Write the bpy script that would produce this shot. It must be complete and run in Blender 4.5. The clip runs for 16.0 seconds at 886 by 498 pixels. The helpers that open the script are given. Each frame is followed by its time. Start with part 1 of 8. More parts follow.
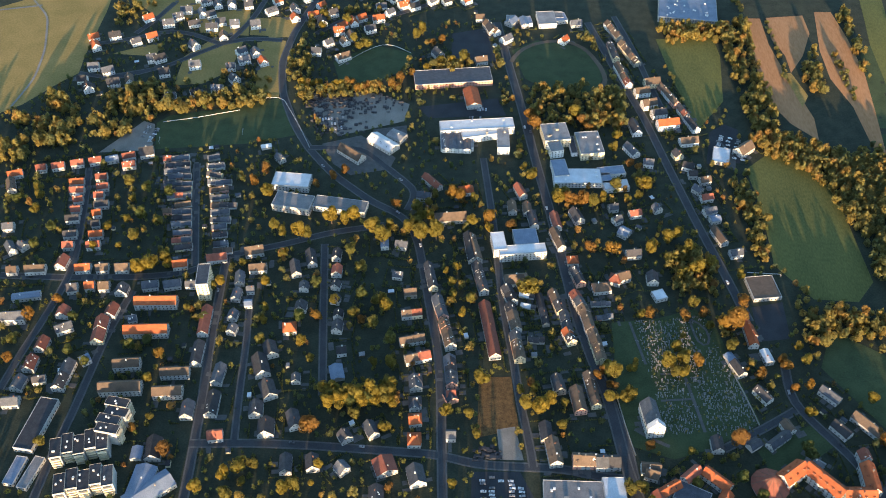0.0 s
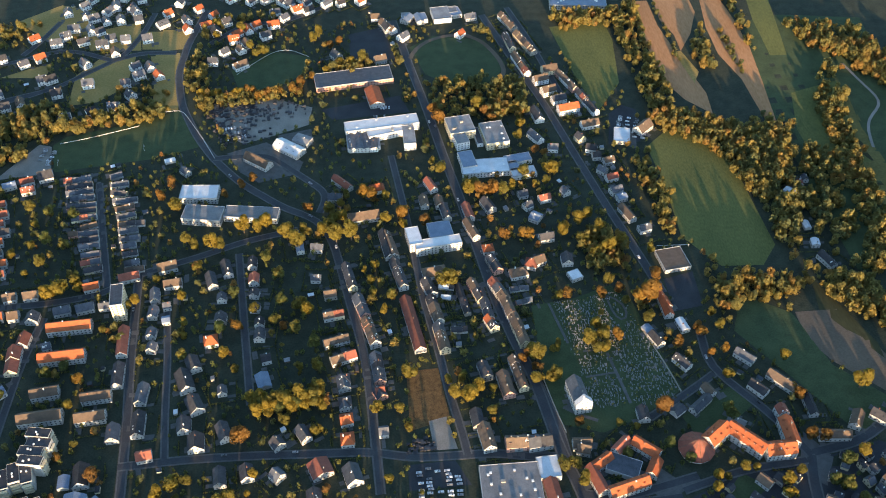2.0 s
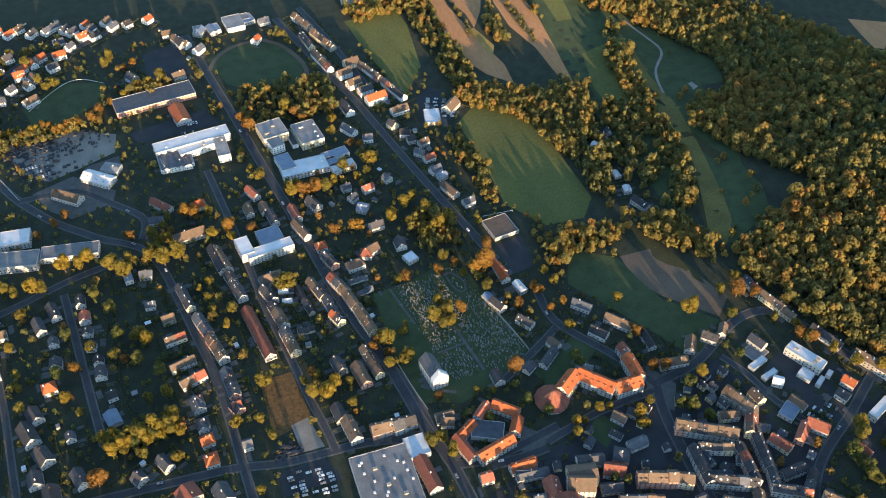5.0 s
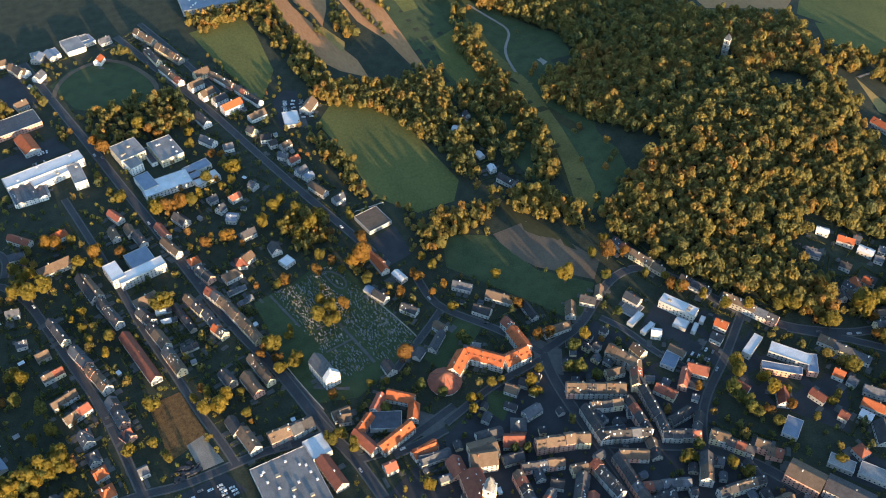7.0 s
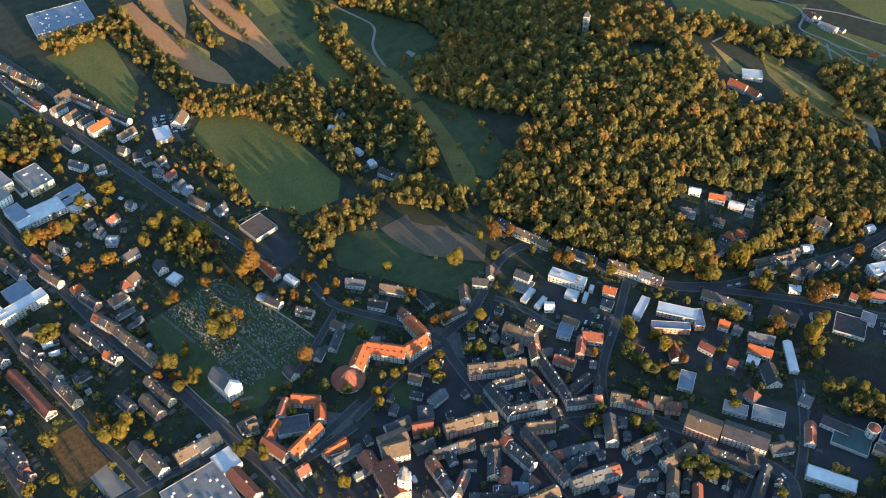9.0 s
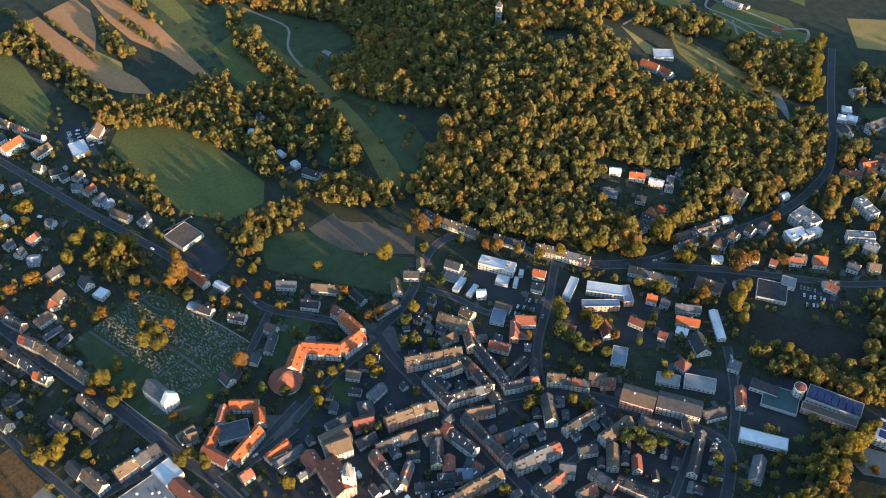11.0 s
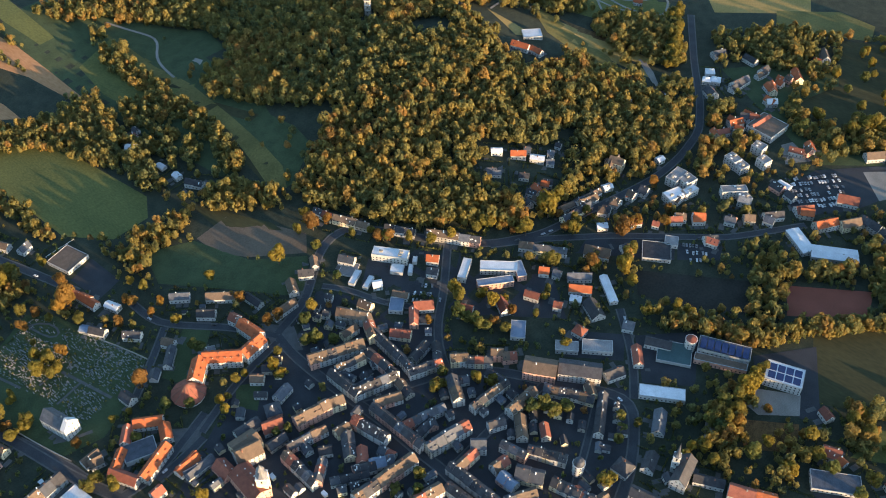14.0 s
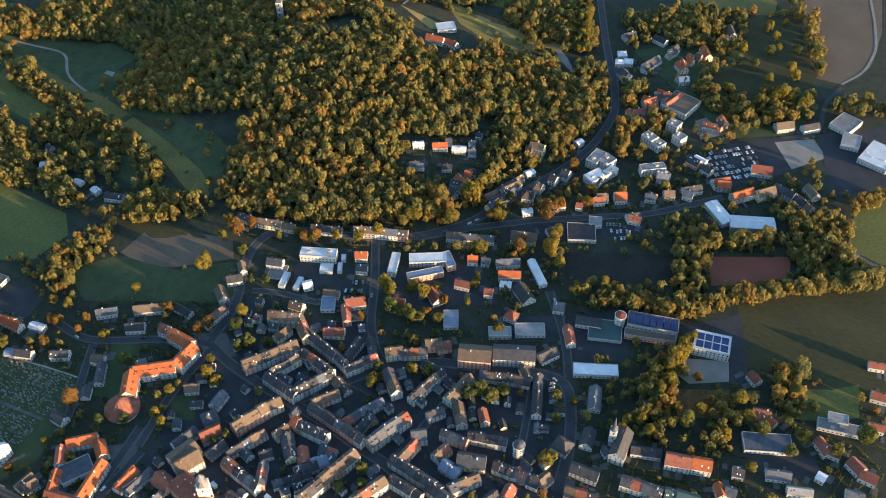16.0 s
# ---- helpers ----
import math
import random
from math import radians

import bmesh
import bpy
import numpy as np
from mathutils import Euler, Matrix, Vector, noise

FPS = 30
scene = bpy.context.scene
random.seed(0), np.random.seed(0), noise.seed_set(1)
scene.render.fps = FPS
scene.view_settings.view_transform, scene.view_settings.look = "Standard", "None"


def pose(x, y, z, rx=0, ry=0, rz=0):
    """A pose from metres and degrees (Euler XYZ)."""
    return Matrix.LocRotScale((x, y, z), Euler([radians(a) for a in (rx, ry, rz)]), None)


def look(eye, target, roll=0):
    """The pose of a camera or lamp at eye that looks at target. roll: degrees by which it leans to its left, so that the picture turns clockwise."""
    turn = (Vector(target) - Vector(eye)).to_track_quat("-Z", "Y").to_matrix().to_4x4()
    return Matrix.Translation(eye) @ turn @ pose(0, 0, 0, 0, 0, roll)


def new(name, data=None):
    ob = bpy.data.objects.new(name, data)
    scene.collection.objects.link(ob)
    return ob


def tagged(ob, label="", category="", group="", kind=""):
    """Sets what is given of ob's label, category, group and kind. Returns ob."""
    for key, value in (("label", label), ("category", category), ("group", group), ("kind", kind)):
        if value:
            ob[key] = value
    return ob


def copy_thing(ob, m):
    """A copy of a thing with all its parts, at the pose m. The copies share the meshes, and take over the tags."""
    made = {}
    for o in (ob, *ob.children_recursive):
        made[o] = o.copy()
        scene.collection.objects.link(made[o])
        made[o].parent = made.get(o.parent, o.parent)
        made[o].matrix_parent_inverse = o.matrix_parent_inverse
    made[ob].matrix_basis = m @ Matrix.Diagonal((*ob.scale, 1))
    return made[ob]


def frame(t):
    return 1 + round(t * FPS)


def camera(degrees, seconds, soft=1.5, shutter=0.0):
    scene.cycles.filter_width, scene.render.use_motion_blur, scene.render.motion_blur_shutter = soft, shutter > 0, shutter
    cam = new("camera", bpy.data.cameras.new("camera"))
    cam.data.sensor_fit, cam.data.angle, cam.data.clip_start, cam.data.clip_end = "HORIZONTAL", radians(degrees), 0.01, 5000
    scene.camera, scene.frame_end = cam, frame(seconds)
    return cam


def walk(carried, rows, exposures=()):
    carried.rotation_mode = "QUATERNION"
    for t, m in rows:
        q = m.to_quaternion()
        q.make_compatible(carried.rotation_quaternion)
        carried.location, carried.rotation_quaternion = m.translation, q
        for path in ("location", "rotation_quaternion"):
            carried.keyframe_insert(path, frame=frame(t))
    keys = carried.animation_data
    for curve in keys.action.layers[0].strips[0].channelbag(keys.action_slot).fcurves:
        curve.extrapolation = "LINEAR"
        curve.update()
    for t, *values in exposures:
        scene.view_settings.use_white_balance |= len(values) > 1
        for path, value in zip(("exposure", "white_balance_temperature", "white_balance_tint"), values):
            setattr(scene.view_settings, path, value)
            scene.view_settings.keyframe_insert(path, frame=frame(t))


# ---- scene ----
cam = camera(48.89, 16.0, soft=1.0)
PATH = [
    (0, (0.30, -0.57, 629.24), (-4.15, 140.62, 487.66), -0.03),
    (0.5, (-0.79, -2.47, 628.90), (-0.85, 138.87, 487.39), 0.02),
    (1, (-1.90, -4.33, 628.54), (2.78, 137.06, 487.17), 0.07),
    (1.5, (-3.04, -6.15, 628.19), (5.97, 135.13, 486.91), 0.18),
    (2, (-4.18, -7.92, 627.83), (9.53, 133.10, 486.67), 0.24),
    (2.5, (-5.25, -9.66, 627.49), (12.97, 130.93, 486.41), 0.37),
    (3, (-6.17, -11.40, 627.17), (17.64, 128.44, 486.18), 0.40),
    (3.5, (-6.88, -13.14, 626.87), (22.50, 125.65, 485.90), 0.40),
    (4, (-7.40, -14.95, 626.62), (28.03, 122.53, 485.75), 0.42),
    (6.5, (-8.99, -24.38, 625.73), (55.37, 102.00, 484.72), 0.28),
    (7, (-9.33, -26.24, 625.51), (60.56, 97.19, 484.52), 0.24),
    (7.5, (-9.71, -28.05, 625.27), (65.16, 92.41, 484.26), 0.25),
    (8, (-10.18, -29.89, 625.10), (70.00, 87.17, 484.15), 0.25),
    (8.5, (-10.69, -31.77, 625.00), (73.94, 82.05, 483.98), 0.15),
    (9, (-11.13, -33.63, 624.95), (77.03, 77.43, 483.91), 0.18),
    (11.5, (-12.69, -42.94, 624.90), (87.88, 56.55, 483.52), -0.05),
    (12, (-12.98, -44.89, 624.79), (89.96, 52.02, 483.33), -0.10),
    (12.5, (-13.31, -46.97, 624.62), (91.83, 47.56, 483.16), -0.13),
    (13, (-13.72, -49.21, 624.39), (93.66, 42.73, 482.91), -0.20),
    (13.5, (-14.14, -51.56, 624.05), (95.32, 37.90, 482.58), -0.24),
    (14, (-14.59, -53.99, 623.63), (97.02, 32.79, 482.16), -0.28),
    (14.5, (-15.03, -56.40, 623.16), (98.58, 27.86, 481.77), -0.34),
    (15, (-15.49, -58.76, 622.68), (100.19, 22.66, 481.30), -0.39),
    (15.5, (-15.97, -61.05, 622.18), (101.56, 17.66, 480.79), -0.44),
    (16, (-16.47, -63.31, 621.68), (102.74, 12.67, 480.20), -0.57),
]
EXPOSURE = 2.38
walk(cam, [(t, look(eye, target, roll)) for t, eye, target, roll in PATH], [(0.0, EXPOSURE), (16.0, EXPOSURE)])
SKY_STRENGTH, SUN_STRENGTH = 0.145, 3.4
# hills: centre x, y, half-axes, turn, height
HILLS = [(650, 520, 360, 270, 30, 24), (600, 1050, 480, 330, 0, 16)]
# ---------------------------------------------------------------- world, sun, exposure
SUN_ELEVATION, SUN_HEADING = 5.4, 91.0      # degrees; the heading is the way that the light goes, from +x
world = bpy.data.worlds.new("world")
scene.world = world
world.use_nodes = True
wn = world.node_tree
sky = wn.nodes.new("ShaderNodeTexSky")
sky.sky_type, sky.sun_disc = "NISHITA", False
sky.sun_elevation = radians(SUN_ELEVATION)
sky.sun_rotation = radians(90 - (SUN_HEADING + 180))
sky.altitude, sky.air_density, sky.dust_density, sky.ozone_density = 600, 1.0, 0.6, 2.0
wn.links.new(sky.outputs[0], wn.nodes["Background"].inputs[0])
wn.nodes["Background"].inputs[1].default_value = SKY_STRENGTH
sun = new("sun", bpy.data.lights.new("sun", "SUN"))
sun.data.energy, sun.data.angle, sun.data.color = SUN_STRENGTH, radians(0.6), (1.0, 0.68, 0.38)
_e, _h = radians(SUN_ELEVATION), radians(SUN_HEADING)
sun.matrix_world = look((0, 0, 900), Vector((0, 0, 900)) + Vector((math.cos(_h) * math.cos(_e), math.sin(_h) * math.cos(_e), -math.sin(_e))))


# ---------------------------------------------------------------- materials
def material(name, low, high, scale=1.0, fine=8.0, rough=0.8, bump=0.3, per_object=0.0, metal=0.0, stretch=(1, 1, 1), streak=0.0, spec=0.3):
    """A surface that goes from one colour to another by coarse noise, with fine grain, relief and a tone that differs from thing to thing."""
    m = bpy.data.materials.new(name)
    m.use_nodes = True
    n, l = m.node_tree.nodes, m.node_tree.links
    b = n["Principled BSDF"]
    geo = n.new("ShaderNodeNewGeometry")
    mapping = n.new("ShaderNodeMapping")
    mapping.inputs["Scale"].default_value = stretch
    l.new(geo.outputs["Position"], mapping.inputs["Vector"])
    coarse, grain = n.new("ShaderNodeTexNoise"), n.new("ShaderNodeTexNoise")
    coarse.inputs["Scale"].default_value, coarse.inputs["Detail"].default_value = scale, 5
    grain.inputs["Scale"].default_value, grain.inputs["Detail"].default_value = fine, 3
    for tex in (coarse, grain):
        l.new(mapping.outputs[0], tex.inputs["Vector"])
    add = n.new("ShaderNodeMath")
    add.operation, add.inputs[1].default_value = "MULTIPLY_ADD", 0.5
    l.new(grain.outputs["Fac"], add.inputs[0])
    half = n.new("ShaderNodeMath")
    half.operation, half.inputs[1].default_value = "MULTIPLY", 0.5
    l.new(coarse.outputs["Fac"], half.inputs[0])
    l.new(half.outputs[0], add.inputs[2])
    ramp = n.new("ShaderNodeValToRGB")
    ramp.color_ramp.elements[0].position, ramp.color_ramp.elements[1].position = 0.36, 0.64
    ramp.color_ramp.elements[0].color, ramp.color_ramp.elements[1].color = (*low, 1), (*high, 1)
    l.new(add.outputs[0], ramp.inputs[0])
    colour = ramp.outputs[0]
    if per_object:
        info = n.new("ShaderNodeObjectInfo")
        hsv = n.new("ShaderNodeHueSaturation")
        span = n.new("ShaderNodeMapRange")
        span.inputs["To Min"].default_value, span.inputs["To Max"].default_value = 1 - per_object, 1 + per_object
        l.new(info.outputs["Random"], span.inputs["Value"])
        l.new(span.outputs[0], hsv.inputs["Value"])
        l.new(colour, hsv.inputs["Color"])
        colour = hsv.outputs[0]
    l.new(colour, b.inputs["Base Color"])
    b.inputs["Roughness"].default_value, b.inputs["Metallic"].default_value = rough, metal
    b.inputs["Specular IOR Level"].default_value = spec
    if bump:
        bn = n.new("ShaderNodeBump")
        bn.inputs["Strength"].default_value, bn.inputs["Distance"].default_value = bump, 0.3
        l.new(grain.outputs["Fac"], bn.inputs["Height"])
        l.new(bn.outputs[0], b.inputs["Normal"])
    return m


def leaf_material(name, tones, rough=0.75):
    """Foliage: the tone is drawn per thing, or per tree of a wood by the point attribute tone."""
    m = bpy.data.materials.new(name)
    m.use_nodes = True
    n, l = m.node_tree.nodes, m.node_tree.links
    b = n["Principled BSDF"]
    info, att, geo = n.new("ShaderNodeObjectInfo"), n.new("ShaderNodeAttribute"), n.new("ShaderNodeNewGeometry")
    att.attribute_name = "tone"
    s, w = n.new("ShaderNodeMath"), n.new("ShaderNodeMath")
    s.operation = "MULTIPLY"        # single trees carry no tone of their own and take the draw of the thing
    single = n.new("ShaderNodeMath")
    single.operation, single.inputs[1].default_value = "LESS_THAN", 0.001
    l.new(att.outputs["Fac"], single.inputs[0])
    l.new(single.outputs[0], s.inputs[0])
    l.new(info.outputs["Random"], s.inputs[1])
    w.operation = "ADD"
    l.new(att.outputs["Fac"], w.inputs[1])
    l.new(s.outputs[0], w.inputs[0])
    ramp = n.new("ShaderNodeValToRGB")
    e = ramp.color_ramp.elements
    while len(e) < len(tones):
        e.new(0.5)
    for k, c in enumerate(tones):
        e[k].position, e[k].color = k / (len(tones) - 1), (*c, 1)
    l.new(w.outputs[0], ramp.inputs[0])
    noise_tex = n.new("ShaderNodeTexNoise")
    noise_tex.inputs["Scale"].default_value = 0.6
    l.new(geo.outputs["Position"], noise_tex.inputs["Vector"])
    hsv, span = n.new("ShaderNodeHueSaturation"), n.new("ShaderNodeMapRange")
    span.inputs["From Min"].default_value, span.inputs["From Max"].default_value = 0.3, 0.7
    span.inputs["To Min"].default_value, span.inputs["To Max"].default_value = 0.78, 1.25
    l.new(noise_tex.outputs["Fac"], span.inputs["Value"])
    l.new(span.outputs[0], hsv.inputs["Value"])
    l.new(ramp.outputs[0], hsv.inputs["Color"])
    l.new(hsv.outputs[0], b.inputs["Base Color"])
    b.inputs["Roughness"].default_value = rough
    b.inputs["Specular IOR Level"].default_value = 0.15
    thin, mix = n.new("ShaderNodeBsdfTranslucent"), n.new("ShaderNodeMixShader")
    mix.inputs[0].default_value = 0.58
    l.new(hsv.outputs[0], thin.inputs["Color"])
    l.new(b.outputs[0], mix.inputs[1])
    l.new(thin.outputs[0], mix.inputs[2])
    l.new(mix.outputs[0], n["Material Output"].inputs["Surface"])
    return m


MAT = dict(
    # soil and grass kept near black: hedge and tree shade is in this colour
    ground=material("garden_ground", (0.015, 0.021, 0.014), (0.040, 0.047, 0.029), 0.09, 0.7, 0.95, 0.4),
    grass=material("grass", (0.062, 0.072, 0.020), (0.124, 0.126, 0.036), 0.02, 0.7, 0.95, 0.3, stretch=(1, 0.4, 1)),
    meadow=material("dry_meadow", (0.19, 0.142, 0.040), (0.32, 0.215, 0.075), 0.03, 0.5, 0.95, 0.3),
    soil=material("ploughed_soil", (0.27, 0.135, 0.058), (0.40, 0.21, 0.100), 0.03, 0.6, 0.95, 0.4, stretch=(1, 0.25, 1)),
    brush=material("dry_brush", (0.05, 0.03, 0.012), (0.17, 0.095, 0.035), 0.25, 1.2, 0.95, 0.6),
    gravel=material("gravel", (0.14, 0.13, 0.115), (0.26, 0.24, 0.21), 0.06, 1.5, 0.9, 0.3),
    # cemetery grass; its dark tone also puts shade into other fields
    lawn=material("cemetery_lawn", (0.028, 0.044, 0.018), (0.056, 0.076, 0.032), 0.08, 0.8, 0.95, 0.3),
    # darker copy of soil made for a field in shade; also plain brown ground
    fallow=material("fallow_soil", (0.084, 0.064, 0.046), (0.130, 0.099, 0.071), 0.03, 0.6, 0.95, 0.3),
    # dark olive grass whose tone also holds the long shade of tree rows
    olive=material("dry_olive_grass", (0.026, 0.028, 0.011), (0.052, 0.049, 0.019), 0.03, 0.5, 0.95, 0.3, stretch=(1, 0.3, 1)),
    # brown field taken almost to black, so the shade lies in the colour
    dark_field=material("dark_reed_bed", (0.014, 0.014, 0.012), (0.030, 0.028, 0.022), 0.05, 0.5, 0.95, 0.2),
    # lighter grass: the low sun on the open strips is put into its colour
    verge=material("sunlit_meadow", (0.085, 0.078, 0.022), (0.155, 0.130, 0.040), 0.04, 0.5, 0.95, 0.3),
    coping=material("coping", (0.26, 0.26, 0.26), (0.40, 0.40, 0.395), 0.4, 3.0, 0.7, 0.05),
    street=material("street_asphalt", (0.028, 0.031, 0.036), (0.052, 0.055, 0.061), 0.08, 1.2, 0.8, 0.2),
    clay=material("red_clay", (0.16, 0.05, 0.03), (0.22, 0.07, 0.045), 0.05, 1.0, 0.9, 0.1),
    asphalt=material("asphalt", (0.020, 0.022, 0.026), (0.038, 0.041, 0.047), 0.08, 1.2, 0.85, 0.2),
    paving=material("paving", (0.060, 0.060, 0.060), (0.105, 0.104, 0.100), 0.2, 2.0, 0.85, 0.2),
    water=material("pond_water", (0.010, 0.014, 0.012), (0.014, 0.020, 0.016), 0.02, 0.4, 0.08, 0.02, spec=0.5),
    plaster=material("white_plaster", (0.31, 0.306, 0.295), (0.48, 0.474, 0.46), 0.25, 2.5, 0.85, 0.1, 0.15),
    # white walls made paler than plaster to put in the sun on gables
    white=material("white_render", (0.58, 0.57, 0.55), (0.76, 0.75, 0.73), 0.25, 2.5, 0.85, 0.1, 0.1),
    cream=material("cream_plaster", (0.52, 0.43, 0.28), (0.72, 0.62, 0.44), 0.25, 2.5, 0.85, 0.1, 0.15),
    pink=material("rose_plaster", (0.45, 0.24, 0.18), (0.58, 0.33, 0.26), 0.25, 2.5, 0.85, 0.1, 0.1),
    stone=material("grey_stone", (0.211, 0.194, 0.167), (0.370, 0.343, 0.299), 0.3, 2.5, 0.9, 0.3, 0.1),
    d=material("dark_roof_tiles", (0.023, 0.024, 0.029), (0.055, 0.055, 0.062), 0.3, 3.0, 0.75, 0.5, 0.35),
    g=material("slate_roof", (0.037, 0.043, 0.055), (0.084, 0.093, 0.113), 0.3, 3.0, 0.6, 0.4, 0.35),
    r=material("red_brown_roof_tiles", (0.150, 0.050, 0.034), (0.240, 0.082, 0.054), 0.3, 3.0, 0.8, 0.5, 0.3),
    o=material("orange_roof_tiles", (0.225, 0.060, 0.023), (0.36, 0.100, 0.037), 0.25, 3.0, 0.8, 0.5, 0.15),
    t=material("brown_roof_tiles", (0.074, 0.054, 0.040), (0.128, 0.092, 0.067), 0.3, 3.0, 0.8, 0.5, 0.2),
    b=material("blue_grey_sheet_roof", (0.11, 0.145, 0.21), (0.18, 0.225, 0.30), 0.15, 1.5, 0.6, 0.15, 0.1),
    w=material("pale_roof_membrane", (0.42, 0.44, 0.47), (0.60, 0.62, 0.65), 0.12, 1.5, 0.6, 0.1, 0.1),
    f=material("grey_flat_roof", (0.13, 0.13, 0.135), (0.24, 0.24, 0.245), 0.12, 1.5, 0.85, 0.2, 0.2),
    k=material("green_sheet_roof", (0.03, 0.062, 0.066), (0.05, 0.09, 0.094), 0.12, 1.5, 0.7, 0.1, 0.1),
    solar=material("solar_panel", (0.012, 0.022, 0.07), (0.02, 0.035, 0.11), 0.5, 2.0, 0.15, 0.0, spec=0.5),
    glass=material("window_glass", (0.018, 0.022, 0.028), (0.040, 0.045, 0.055), 0.5, 2.0, 0.12, 0.0, spec=0.5),
    brick=material("chimney_brick", (0.15, 0.07, 0.05), (0.26, 0.13, 0.09), 1.0, 4.0, 0.9, 0.3),
    trim=material("pale_trim", (0.55, 0.54, 0.52), (0.75, 0.74, 0.72), 0.4, 3.0, 0.7, 0.05),
    bark=material("bark", (0.05, 0.038, 0.028), (0.11, 0.085, 0.06), 0.6, 5.0, 0.95, 0.5),
    paint=material("car_paint", (0.30, 0.30, 0.31), (0.34, 0.34, 0.35), 0.5, 3.0, 0.3, 0.0, 0.9, spec=0.5),
    tyre=material("tyre_rubber", (0.02, 0.02, 0.02), (0.03, 0.03, 0.03), 1.0, 5.0, 0.9, 0.0),
    line=material("road_paint", (0.6, 0.6, 0.58), (0.75, 0.75, 0.73), 1.0, 4.0, 0.8, 0.0),
)
MAT["leaf_y"] = leaf_material("yellow_autumn_leaves", [(0.212, 0.172, 0.036), (0.150, 0.138, 0.038), (0.262, 0.196, 0.036), (0.176, 0.156, 0.038)])
MAT["leaf_o"] = leaf_material("orange_autumn_leaves", [(0.250, 0.138, 0.036), (0.185, 0.106, 0.038), (0.280, 0.170, 0.036)])
MAT["leaf_g"] = leaf_material("green_leaves", [(0.100, 0.123, 0.041), (0.160, 0.158, 0.046), (0.084, 0.109, 0.041), (0.209, 0.183, 0.049)])
MAT["leaf_w"] = leaf_material("woodland_leaves", [(0.104, 0.124, 0.062), (0.145, 0.151, 0.064), (0.184, 0.172, 0.064), (0.219, 0.191, 0.064), (0.248, 0.204, 0.064), (0.280, 0.209, 0.062), (0.300, 0.186, 0.060), (0.282, 0.150, 0.056)])


# ---------------------------------------------------------------- shape of the land
def land(x, y):
    """The height of the ground: flat under the town, with a wooded hill beyond it."""
    z = 0.0
    for cx, cy, rx, ry, turn, h in HILLS:
        c, s = math.cos(radians(turn)), math.sin(radians(turn))
        u, v = ((x - cx) * c + (y - cy) * s) / rx, (-(x - cx) * s + (y - cy) * c) / ry
        q = u * u + v * v
        if q < 1:
            z += h * (1 - q) ** 2
    return z


def mesh(name, verts, faces, mat, parent=None, label="", kind="", smooth=False):
    me = bpy.data.meshes.new(name)
    me.from_pydata(verts, [], faces)
    me.materials.append(MAT[mat])
    ob = new(name, me)
    if parent:
        ob.parent = parent
    if smooth:
        me.shade_smooth()
    return tagged(ob, label, kind=kind) if (label or kind) else ob


def box(verts, faces, x0, y0, z0, x1, y1, z1):
    k = len(verts)
    verts += [(x0, y0, z0), (x1, y0, z0), (x1, y1, z0), (x0, y1, z0), (x0, y0, z1), (x1, y0, z1), (x1, y1, z1), (x0, y1, z1)]
    faces += [(k, k + 3, k + 2, k + 1), (k + 4, k + 5, k + 6, k + 7), (k, k + 1, k + 5, k + 4), (k + 1, k + 2, k + 6, k + 5), (k + 2, k + 3, k + 7, k + 6), (k + 3, k, k + 4, k + 7)]


def build_ground():
    xs = [-4000, -2500, -1500, -1000] + [-700 + 20 * k for k in range(101)] + [1600, 2200, 3000, 4200]
    ys = [-3500, -2000, -1000, -600] + [-400 + 20 * k for k in range(81)] + [1400, 1800, 2600, 4200]
    verts = [(x, y, land(x, y)) for y in ys for x in xs]
    n = len(xs)
    faces = [(j * n + i, j * n + i + 1, (j + 1) * n + i + 1, (j + 1) * n + i) for j in range(len(ys) - 1) for i in range(n - 1)]
    tagged(mesh("ground", verts, faces, "ground", smooth=True), "garden soil and grass between the houses, darkened for hedge shade", "ground", kind="structure")


YARDS = []          # open ground that gardens keep out of


def area(name, mat, pts, lift=0.1, label="", category=""):
    """A piece of ground with a surface of its own, draped over the land."""
    if name != "old_town_paving":
        YARDS.append(pts)
    bm = bmesh.new()
    bm.faces.new([bm.verts.new((x, y, 0)) for x, y in pts])
    for axis in (0, 1):
        lo, hi = min(p[axis] for p in pts), max(p[axis] for p in pts)
        at = math.ceil(lo / 20) * 20
        while at < hi:
            co, no = Vector((0, 0, 0)), Vector((0, 0, 0))
            co[axis], no[axis] = at, 1
            bmesh.ops.bisect_plane(bm, geom=bm.verts[:] + bm.edges[:] + bm.faces[:], plane_co=co, plane_no=no)
            at += 20
    for v in bm.verts:
        v.co.z = land(v.co.x, v.co.y) + lift
    bmesh.ops.recalc_face_normals(bm, faces=bm.faces[:])
    if sum(f.normal.z for f in bm.faces) < 0:
        bmesh.ops.reverse_faces(bm, faces=bm.faces[:])
    me = bpy.data.meshes.new(name)
    bm.to_mesh(me)
    bm.free()
    me.materials.append(MAT[mat])
    return tagged(new(name, me), label or name.replace("_", " "), category or name.split("_")[-1], kind="structure")


AVOID = []          # discs that trees keep out of: x, y, radius


def resample(pts, step):
    out = [Vector((*pts[0], 0))]
    for a, b in zip(pts, pts[1:]):
        a, b = Vector((*a, 0)), Vector((*b, 0))
        n = max(1, int((b - a).length / step))
        out += [a.lerp(b, (k + 1) / n) for k in range(n)]
    for _ in range(3):      # round the corners
        out = [out[0]] + [(p + q * 2 + r) / 4 for p, q, r in zip(out, out[1:], out[2:])] + [out[-1]]
    return out


